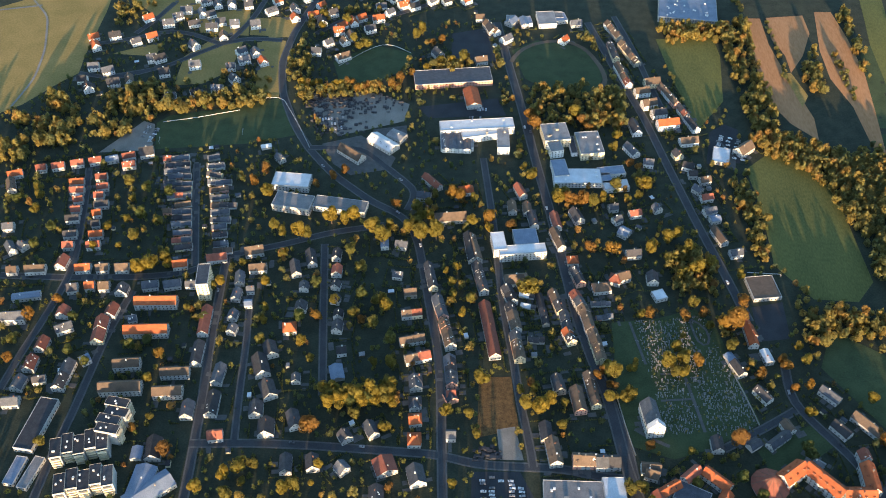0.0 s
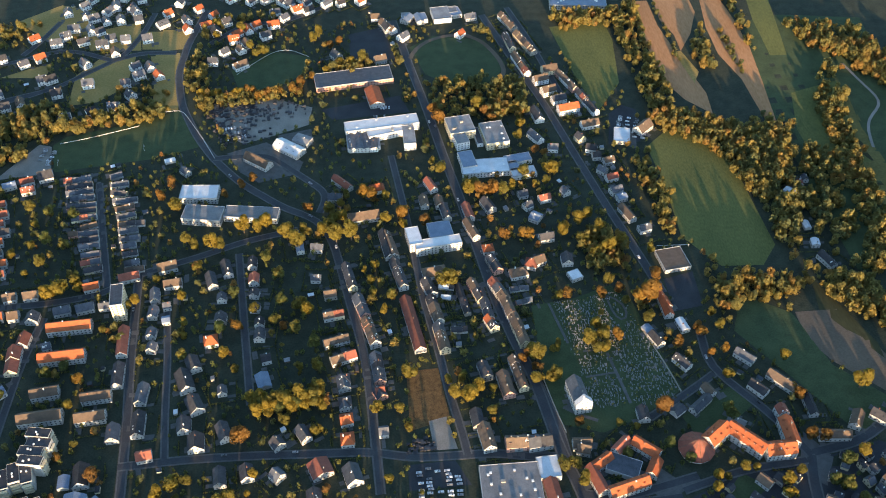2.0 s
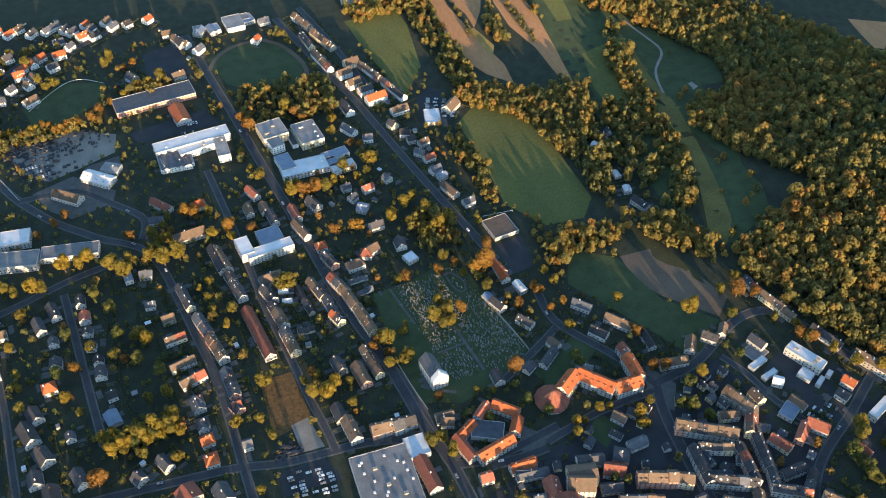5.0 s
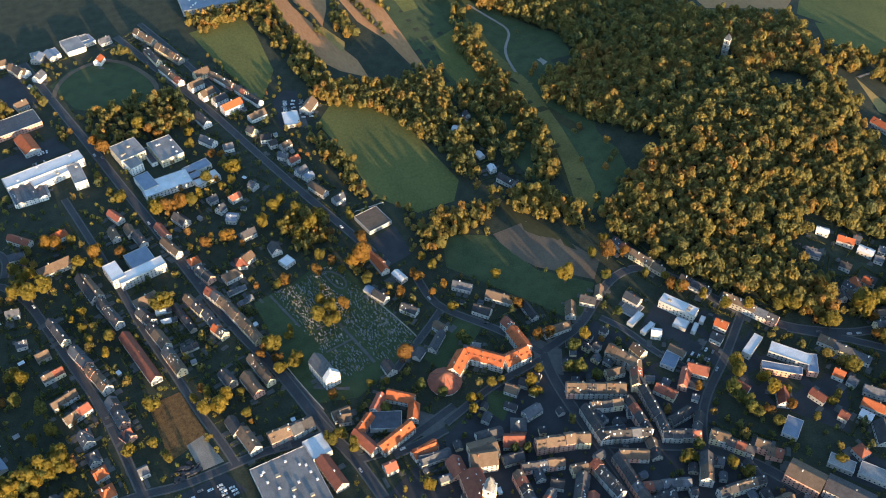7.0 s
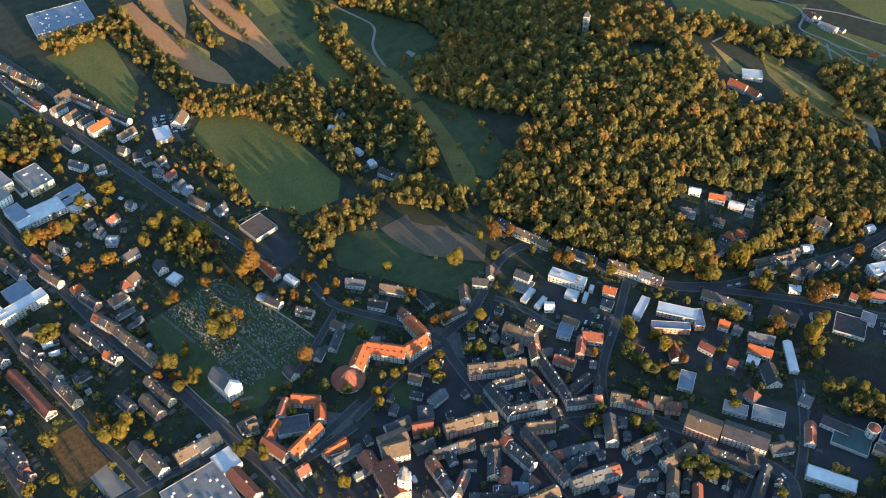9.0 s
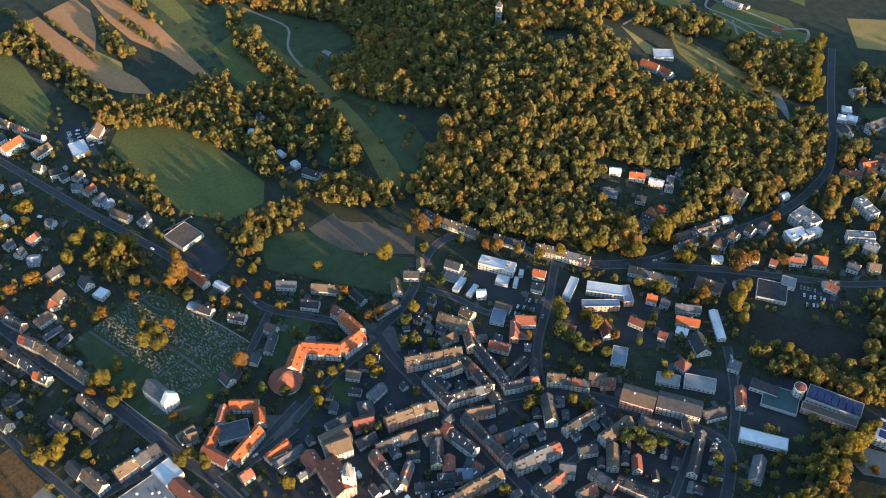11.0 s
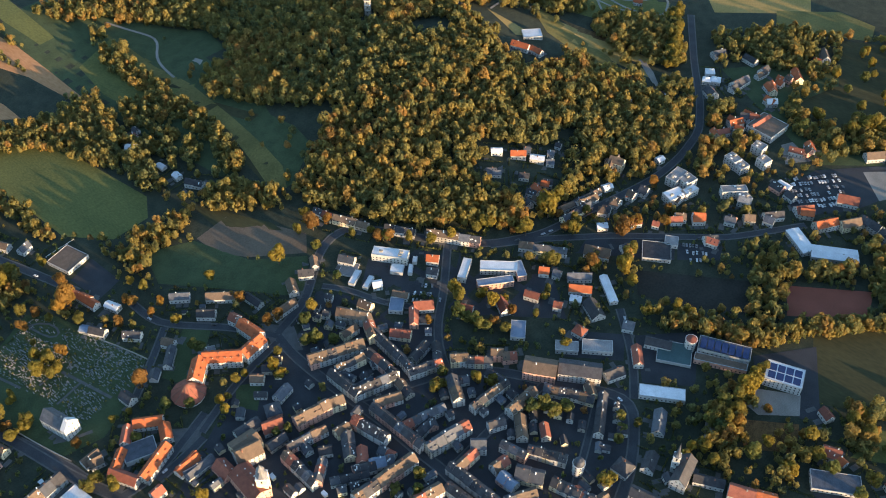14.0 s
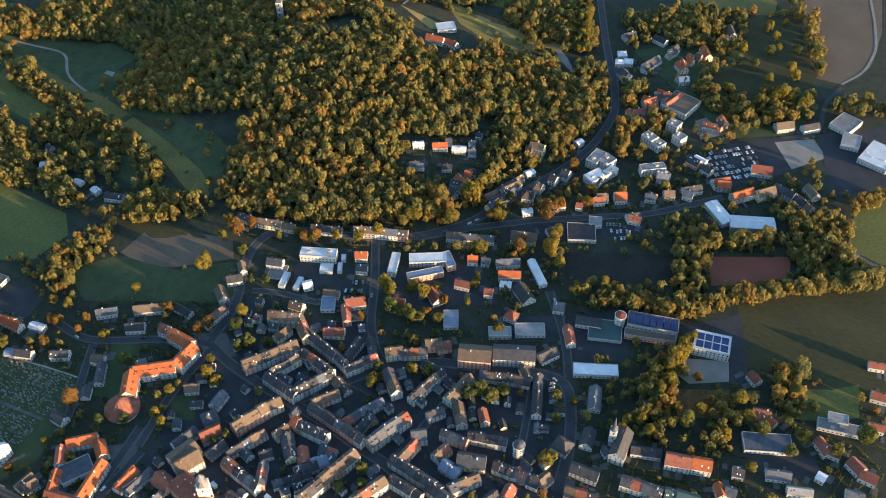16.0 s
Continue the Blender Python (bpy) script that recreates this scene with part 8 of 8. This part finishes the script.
tree(46.3, 466.4, 4.7, "y")
tree(50.2, 451, 6.9, "y")
tree(61.8, 448.4, 8.7, "y")
tree(70.2, 457, 7, "y")
tree(57.5, 466.8, 4.7, "y")
tree(81.3, 455.6, 4.6, "y")
tree(77.9, 433.9, 5.1, "y")
tree(120.8, 482.8, 7.7, "y")
tree(116, 461, 5.8, "y")
tree(130.1, 462.1, 6.4, "y")
tree(135.7, 491, 4.2, "y")
tree(-11.1, 443.3, 6.3, "y")
tree(6.4, 442.1, 5.2, "y")
tree(11.8, 424.6, 4.5, "y")
tree(-5.2, 379.7, 4.9, "y")
tree(123.8, 380.3, 6.5, "y")
tree(-72.2, 491.5, 4.2, "y")
tree(-168.5, 546.4, 4.4, "y")
tree(-168.8, 533.7, 4.4, "y")
tree(-197.1, 599.1, 4.6, "y")
tree(-57.7, 629.1, 4, "y")
tree(-168.2, 367.5, 6.4, "y")
tree(-191.4, 370.5, 6.5, "y")
tree(-251.1, 468.9, 5.3, "y")
tree(-240.5, 433.8, 4, "y")
tree(-317.3, 407, 5.6, "y")
tree(-236.2, 544.9, 3.8, "y")
tree(-367.2, 530.7, 6.3, "o")
tree(-348, 549.9, 5.1, "o")
tree(-370.1, 485.8, 5.4, "o")
tree(-247.9, 493.7, 5.5, "o")
tree(-115.9, 424.7, 9.1, "o")
tree(-123.9, 538.9, 5.7, "o")
tree(133.7, 624.5, 8.7, "o")
tree(113.7, 625.5, 6.7, "o")
tree(22.1, 660.4, 6.9, "o")
tree(43, 654.3, 6.2, "o")
tree(110.2, 686.9, 8.5, "o")
tree(99.6, 688.2, 8.5, "o")
tree(225.9, 536, 11.2, "o")
tree(-251.3, 421.6, 4.5, "o")
tree(-51.6, 376.3, 4.3, "o")
tree(-221.1, 400.6, 6.7, "o")
tree(109.2, 484, 4.8, "o")
tree(-85.4, 536.3, 4.4, "o")
tree(-66.1, 680.3, 5.6, "o")
tree(-4.8, 692.4, 7.1, "o")
tree(-129.6, 720, 5.1, "o")
tree(-144.7, 707.1, 5, "o")
tree(-119.4, 728.8, 5.1, "o")
tree(-205.3, 708.4, 5.8, "o")
tree(-197, 725.4, 5.8, "o")
tree(-283.4, 688.7, 6.4, "g")
tree(-307, 696.1, 6.4, "g")
tree(-325.5, 703.7, 6.5, "g")
tree(-302.6, 656.6, 6.3, "g")
tree(-285, 649.5, 6.2, "g")
tree(-382.3, 638.9, 6.2, "g")
tree(-390.8, 616.5, 6.1, "g")
tree(-427.3, 677.2, 5.7, "g")
tree(-90.7, 596.7, 6.6, "g")
tree(-102.8, 617.4, 6.7, "g")
tree(-75.3, 531.6, 6.2, "g")
tree(-87.7, 563.1, 6.4, "g")
tree(-59.8, 513.8, 6.1, "g")
tree(-128.4, 575.8, 5.8, "g")
tree(-167.3, 511.1, 5.5, "g")
tree(-137.9, 536.6, 5.6, "g")
tree(-219.3, 534.7, 5, "g")
tree(-329.2, 531.3, 5, "g")
tree(-273.5, 502.4, 4.9, "g")
tree(-260.8, 508.2, 5.5, "g")
tree(-322.9, 494.9, 4.9, "g")
tree(-372.9, 504.7, 5.5, "g")
tree(-305.7, 483.7, 4.8, "g")
tree(166.2, 495.6, 8.1, "y")
tree(170.7, 489.2, 6.2, "y")
tree(178.4, 488.9, 5.6, "y")
tree(181.3, 505.6, 5.7, "y")
tree(119.7, 487.9, 8.5, "y")
tree(132.9, 464.7, 6.6, "y")
tree(120.8, 463.9, 4.8, "y")
tree(223.4, 519.3, 5.2, "y")
tree(278.8, 501.5, 5.3, "y")
tree(271.6, 452.5, 5.7, "y")
tree(322.4, 465.7, 5.9, "y")
tree(372, 430.8, 9.1, "y")
tree(349.4, 370.4, 6.2, "y")
tree(285.2, 351.2, 6.5, "y")
tree(283.5, 343.1, 5.9, "y")
tree(257.5, 366.2, 5.3, "y")
tree(133.3, 380.2, 6.2, "y")
tree(136.5, 364.9, 6.7, "y")
tree(236, 361.3, 5.2, "y")
tree(232.2, 351, 5.2, "y")
tree(207.7, 537.8, 4.6, "y")
tree(173.6, 413.6, 4.1, "y")
tree(186.6, 409.5, 3.5, "y")
tree(220.2, 539.4, 9.9, "o")
tree(209.5, 422.5, 8.4, "o")
tree(239.7, 487.3, 5.8, "o")
tree(262, 497.2, 5.9, "o")
tree(276.6, 478, 4.5, "o")
tree(263.2, 474.5, 4.5, "o")
tree(318, 390.8, 5.6, "o")
tree(326, 385.9, 5.6, "o")
tree(321.3, 427.2, 5.7, "o")
tree(143.8, 418.5, 4.6, "o")
tree(113.7, 487.3, 4.2, "o")
tree(118, 474.4, 4.2, "o")
tree(529.4, 298.6, 5.1, "o")
tree(450.5, 234.6, 5.3, "o")
tree(187.9, 547.4, 6.5, "o")
tree(159.3, 549.9, 5.8, "o")
tree(335.3, 364.6, 6.7, "g")
tree(403.5, 415, 4.5, "g")
tree(390.9, 378.2, 4.4, "g")
tree(174.3, 386.5, 5.2, "g")
tree(207.5, 391.6, 5.3, "g")
tree(219.9, 377.6, 5.3, "g")
tree(326.8, 343.6, 6.6, "g")
tree(335.8, 332.7, 5.4, "g")
tree(319.8, 349.2, 5.4, "g")
tree(261.8, 411.8, 6.1, "g")
tree(261.3, 419.9, 5.5, "g")
tree(431.6, 227.9, 5.8, "g")
tree(420.5, 247.4, 5.8, "g")
tree(420.5, 260.3, 5.9, "g")
tree(448.2, 388.6, 4.5, "y")
tree(449.5, 371.3, 5.8, "y")
tree(486.3, 326.1, 6.3, "y")
tree(507.7, 314, 5.7, "y")
tree(520.7, 307.7, 7.6, "y")
tree(534.4, 283.9, 6.3, "y")
tree(567.1, 274.8, 10.2, "y")
tree(563.4, 244.9, 7.5, "y")
tree(594.3, 250.1, 5.7, "y")
tree(437.9, 286.4, 7.3, "y")
tree(450.6, 266.6, 6, "y")
tree(460.1, 216.6, 4.6, "y")
tree(489.8, 224.2, 4.7, "y")
tree(539.7, 205.5, 6, "y")
tree(373.9, 214.8, 6.1, "y")
tree(449.4, 180.6, 5.6, "y")
tree(348.4, 237.6, 6.7, "y")
tree(434.2, 398.7, 5.2, "y")
tree(358.1, 87, 8.2, "y")
tree(416.7, 94.4, 4.6, "y")
tree(459.5, 7.8, 6.3, "y")
tree(445.6, -15.3, 7.2, "y")
tree(482.4, -15.2, 6.9, "y")
tree(470.8, -26.1, 6.8, "y")
tree(474.3, -66.1, 7.2, "y")
tree(430.1, -43.1, 5.4, "y")
tree(529.5, -39.7, 7, "y")
tree(513.1, -49.5, 6.9, "y")
tree(516.8, -34.8, 7, "y")
tree(492.5, 40.7, 10.7, "y")
tree(484.5, 42.8, 8.9, "y")
tree(509.1, 39.8, 8.4, "y")
tree(426.8, 44.8, 6.8, "y")
tree(421.3, 51.3, 5.1, "y")
tree(548, 183.2, 9.3, "y")
tree(571.1, 189.5, 8.1, "y")
tree(539.3, 170, 6.5, "y")
tree(575.2, 250.4, 6.2, "y")
tree(570.9, 281.6, 9.8, "y")
tree(586.8, 278.8, 9.9, "y")
tree(535.2, 278.2, 8.2, "y")
tree(461.3, 354.8, 5.3, "y")
tree(471.4, 337, 6.7, "y")
tree(434.8, 278.5, 7.6, "y")
tree(447.6, 252.3, 7.6, "y")
tree(458.2, 247.7, 4.5, "y")
tree(517.1, 312.6, 6.8, "y")
tree(427, 450.6, 6.1, "y")
tree(407.7, 441, 6, "y")
tree(404.4, 415.4, 5.3, "y")
tree(536.9, 125.3, 6.4, "y")
tree(537.7, 115.3, 7.6, "y")
tree(518.3, 143, 6.3, "y")
tree(517.6, 237.8, 7.9, "y")
tree(482.3, 222.5, 5.1, "y")
tree(380.6, 203.7, 6.5, "y")
tree(442.6, 12.7, 7.9, "g")
tree(498.1, -106.9, 8.9, "g")
tree(450.6, 41.2, 6.9, "g")
tree(451.9, 51.3, 6.9, "g")
tree(471.7, 50.4, 7, "g")
tree(384.8, 149.2, 6.9, "g")
tree(394.1, 144.4, 6.9, "g")
tree(384.8, 159.4, 6.9, "g")
tree(377.9, 165.5, 6.9, "g")
tree(412.7, 107.1, 5.2, "g")
tree(404.4, 100.3, 5.1, "g")
tree(394, 97.3, 5.1, "g")
tree(474.9, -91.5, 6, "g")
tree(457.9, -63.3, 5.5, "g")
tree(279, 197.3, 5.4, "g")
tree(259, 203, 5.3, "g")
tree(267.6, 189.1, 5.3, "g")
tree(420.2, 268.6, 7.5, "g")
tree(423.5, 253.7, 6.2, "g")
tree(423.3, 242.2, 6.2, "g")
tree(362.5, 240.2, 5.3, "g")
tree(249.7, 301.6, 4.5, "g")
tree(241.4, 305.5, 4.4, "g")
tree(466.1, -39, 5.6, "g")
tree(507, -65.1, 5.1, "g")
tree(563.6, 252.8, 6.9, "o")
tree(591.2, 208.8, 10.3, "o")
tree(625.6, 184.9, 6.3, "o")
tree(445.7, 377.7, 6, "o")
tree(451.2, 369.1, 6, "o")
tree(419.3, 433.4, 9.4, "o")
tree(432, 428.2, 6.1, "o")
tree(525.8, 309, 5.5, "o")
tree(442.6, 33.2, 7.4, "o")
tree(461.3, 34.1, 6.9, "o")
tree(487.9, 21, 4.7, "o")
tree(538, 209, 8, "o")
tree(431.7, 239.3, 5.6, "o")
tree(663.7, 34.4, 5.3, "o")
tree(482.7, -10.9, 5.2, "o")
tree(608.8, 206, 6.9, "o")
tree(399.9, 283.5, 4.3, "o")
GROVES.append(([(445, 484), (441, 456), (472, 405), (491, 358), (517, 314), (559, 279), (594, 279), (566, 311), (543, 332), (517, 335), (475, 401), (457, 434)], 9.5, 4.5, 7.8, 0.95))
GROVES.append(([(591, 384), (669, 334), (651, 282), (657, 261), (580, 265), (554, 308), (551, 343)], 10, 4, 7, 0.7))
GROVES.append(([(696, 324), (747, 301), (770, 253), (702, 208), (648, 254), (645, 278)], 10, 4, 7, 0.75))
GROVES.append(([(497, 865), (522, 861), (494, 751), (471, 656), (459, 572), (426, 535), (417, 549), (444, 589), (454, 652), (467, 745)], 9.5, 4, 7, 0.5))
GROVES.append(([(437, 727), (476, 709), (446, 626), (442, 572), (401, 542), (394, 589), (404, 622), (402, 660)], 10, 4, 7, 0.35))
GROVES.append(([(402, 794), (439, 765), (405, 639), (367, 569), (364, 604), (360, 658), (369, 716)], 9.5, 4, 7, 0.55))
GROVES.append(([(367, 569), (396, 553), (429, 543), (442, 481), (426, 470), (381, 533)], 9, 4, 6.5, 0.7))
GROVES.append(([(512, 919), (539, 849), (562, 791), (573, 728), (585, 687), (660, 711), (745, 686), (737, 779)], 10, 5, 8, 0.92))
GROVES.append(([(493, 596), (505, 556), (510, 520), (480, 493), (460, 529), (463, 568)], 9.5, 4, 7, 0.5))
GROVES.append(([(830, 580), (888, 521), (854, 486), (831, 501), (814, 528), (800, 554)], 9.5, 4.5, 7.5, 0.92))
GROVES.append(([(880, 511), (908, 488), (921, 451), (898, 432), (867, 453), (840, 475)], 9.5, 4.5, 7.5, 0.92))
GROVES.append(([(886, 420), (906, 400), (926, 357), (868, 318), (858, 345), (854, 378), (860, 405)], 9.5, 4.5, 7.5, 0.92))
GROVES.append(([(780, 420), (816, 395), (790, 361), (820, 319), (783, 274), (759, 303), (778, 352)], 9.5, 4.5, 7.5, 0.8))
GROVES.append(([(840, 471), (845, 462), (818, 400), (806, 406)], 9, 4, 6, 0.85))
GROVES.append(([(824, 379), (840, 375), (838, 311), (825, 309)], 9, 4, 6, 0.5))
GROVES.append(([(595, 30), (625, -9), (676, -73), (663, -77), (613, -13), (582, 20)], 6.5, 5, 7.5, 1))
GROVES.append(([(530, 127), (551, 74), (560, 47), (550, 43), (540, 69), (520, 122)], 6.5, 4.5, 6.5, 1))
GROVES.append(([(637, 78), (680, 24), (664, 18), (625, 73)], 7, 4, 6.5, 0.8))
GROVES.append(([(969, 265), (1044, 167), (987, 144), (939, 157), (926, 198), (914, 241)], 9, 4, 7, 0.7))
GROVES.append(([(916, 194), (941, 131), (816, 85), (791, 108), (826, 140)], 9, 4, 7, 0.5))
GROVES.append(([(801, 258), (812, 239), (759, 231), (713, 234), (684, 248), (705, 265)], 9, 4, 7, 0.8))
GROVES.append(([(786, 224), (808, 208), (766, 193), (721, 188), (705, 196), (748, 213)], 9, 4, 6.5, 0.75))
GROVES.append(([(641, 823), (751, 765), (761, 705), (848, 655), (843, 614), (787, 594), (728, 640), (645, 716)], 10, 4.5, 7.5, 0.8))
def shed(x, y, rot, rng):
    """A small garden shed with a lean-to roof."""
    s = root("garden_shed", x, y, rot, "small wooden garden shed with a sloping roof", "shed")
    a, b, h = rng.uniform(1.6, 2.6), rng.uniform(1.3, 1.9), rng.uniform(2.0, 2.5)
    v = [(-a, -b, -0.5), (a, -b, -0.5), (a, b, -0.5), (-a, b, -0.5), (-a, -b, h), (a, -b, h), (a, b, h + 0.5), (-a, b, h + 0.5)]
    mesh("wall", v, [(0, 1, 5, 4), (1, 2, 6, 5), (2, 3, 7, 6), (3, 0, 4, 7)], rng.choice(("stone", "bark", "cream")), s)
    v = [(p * 1.1, q * 1.12, z + k) for k in (0.02, 0.14) for p, q, z in ((-a, -b, h), (a, -b, h), (a, b, h + 0.5), (-a, b, h + 0.5))]
    mesh("roof", v, [(4, 5, 6, 7), (3, 2, 1, 0), (0, 1, 5, 4), (1, 2, 6, 5), (2, 3, 7, 6), (3, 0, 4, 7)], rng.choice("fgwd"), s)
    AVOID.append((x, y, 3))


rng = random.Random(12)
near_ = np.array(AVOID)
for bx, by, turn in list(BUILT):
    if bx < 330 and rng.random() < 0.22:
        an = rng.uniform(0, 6.28)
        x, y = bx + 17 * math.cos(an), by + 17 * math.sin(an)
        if not (np.hypot(near_[:, 0] - x, near_[:, 1] - y) < near_[:, 2] + 1.5).any() and not any(inside(x, y, q) for q in YARDS):
            shed(x, y, turn, rng)

graves(GRAVE, 1500)
spots = scatter(GRAVE, 4.0, 0.4, 1.3, 91, 0.6)
wood("grave_shrubs", spots[::2], "leaf_g", 30, 0.32, "small evergreen shrubs between the graves", 41)
wood("grave_flowers", spots[1::4], "leaf_y", 30, 0.3, "small yellow bushes between the graves", 42)
infill(OLD_TOWN, 520, 3, ((5, 10), (4.5, 7), (3, 6)), "back_house", "dddg")


# cars parked along the streets
rng = random.Random(4)
for line, width in STREETS:
    for a, b in zip(line, line[1:]):
        if rng.random() < 0.05 and -420 < a.x < 820 and a.y < 820:
            d = (b - a).normalized()
            s = rng.choice((-1, 1))
            car(a.x - d.y * s * (width / 2 - 1.1), a.y + d.x * s * (width / 2 - 1.1), math.degrees(math.atan2(d.y, d.x)), 0.42)

spots, under = [], []
for k, (pts, spacing, r0, r1, keep) in enumerate(GROVES):
    spots += scatter(pts, spacing * 0.87, r0 * 0.86, r1 * 0.86, 20 + k, keep)
    under += scatter(pts, spacing * 0.8, r0 * 0.7, r1 * 0.75, 220 + k, keep * 0.85)
spots += [p for p in scatter(EAST, 11, 2.6, 5.2, 55, 0.55) if not any(inside(p[0], p[1], y) for y in YARDS)]
rng = random.Random(8)
spots = [(x, y, r * rng.choice((0.85, 0.95, 1.05, 1.15, 1.3))) for x, y, r in spots if not any(inside(x, y, q) for q in CLEAR)]
under = [p for p in under if not any(inside(p[0], p[1], q) for q in CLEAR)]
for k in (2, 3, 4, 5):
    spots += scatter(CLEAR[k], 13, 2.6, 5.0, 300 + k, (0.1, 0.08, 0.16, 0.4)[k - 2])
wood("wood", spots, leaves=270, size=0.16, patch=0.3)
wood("undergrowth", under, "leaf_w", 40, 0.33, "low autumn undergrowth between the trees", 3, 0.5)

# gardens: shrubs and small trees between the houses
TOWN = [(-520, 260), (-330, 120), (330, -60), (520, -120), (760, 0), (830, 260), (640, 300), (420, 330), (330, 560), (260, 900), (40, 1000), (-300, 1020), (-520, 900)]
spots = [p for p in scatter(TOWN, 13, 2.4, 4.8, 56, 0.3) if not any(inside(p[0], p[1], y) for y in YARDS)]
wood("town_trees", spots, "leaf_w", 160, 0.19, "autumn trees between the houses of the town", 15)
places = [p for p in scatter(TOWN, 8.5, 1.3, 3.0, 77, 0.72) if not any(inside(p[0], p[1], y) for y in YARDS)]
rng = random.Random(9)
bushes, gold, amber = [], [], []
for p in places:
    q = rng.random()
    (bushes if q < 0.89 else gold if q < 0.965 else amber).append(p)
wood("garden_shrubs", bushes, "leaf_g", 48, 0.27, "dark green shrubs and hedges in the gardens", 6)
wood("garden_trees", gold, "leaf_y", 70, 0.2, "small yellow autumn trees in the gardens", 7)
wood("garden_bushes", amber, "leaf_o", 70, 0.2, "small orange autumn bushes in the gardens", 8)


# plots: clipped hedges, paved drives and terraces, greenhouses and small outbuildings round the houses
rng = random.Random(31)
near_ = np.array(AVOID)
hedges, v, f = [], [], []
for k, (bx, by, turn) in enumerate(BUILT):
    if inside(bx, by, OLD_TOWN) or bx > 900:
        continue
    c, s = math.cos(radians(turn)), math.sin(radians(turn))
    a, b = rng.uniform(9, 13), rng.uniform(11, 17)
    for side in range(4):
        if rng.random() < 0.35:
            continue
        q, end = -1.0, rng.uniform(0.5, 1.0)
        while q < end:
            u, w = ((q * a, -b), (a, q * b), (q * a, b), (-a, q * b))[side]
            x, y = bx + u * c - w * s, by + u * s + w * c
            if not (np.hypot(near_[:, 0] - x, near_[:, 1] - y) < near_[:, 2] - 0.6).any():
                hedges.append((x, y, rng.uniform(0.55, 0.95)))
            q += 0.11
    for _ in range(3):
        u, w = rng.uniform(-a, a), rng.choice((-1, 1)) * rng.uniform(5.5, 9)
        x, y = bx + u * c - w * s, by + u * s + w * c
        d, e, z = rng.uniform(1.2, 2.6), rng.uniform(1.4, 4.5), land(x, y) + 0.1503 + 0.0021 * (len(v) // 8 % 30)
        o = len(v)
        for zz in (z - 0.4, z):
            v += [(x + p * c - r * s, y + p * s + r * c, zz) for p, r in ((-d, -e), (d, -e), (d, e), (-d, e))]
        f += [(o + 4, o + 5, o + 6, o + 7), (o, o + 1, o + 5, o + 4), (o + 1, o + 2, o + 6, o + 5), (o + 2, o + 3, o + 7, o + 6), (o + 3, o, o + 4, o + 7)]
tagged(mesh("drive_paving", v, f, "paving"), "paved drives and terraces beside the houses", "paving", kind="stuff")
hedges = [p for p in hedges if not any(inside(p[0], p[1], y) for y in YARDS)]
wood("hedges", hedges, "leaf_g", 14, 0.47, "clipped garden hedges between the plots", 21)
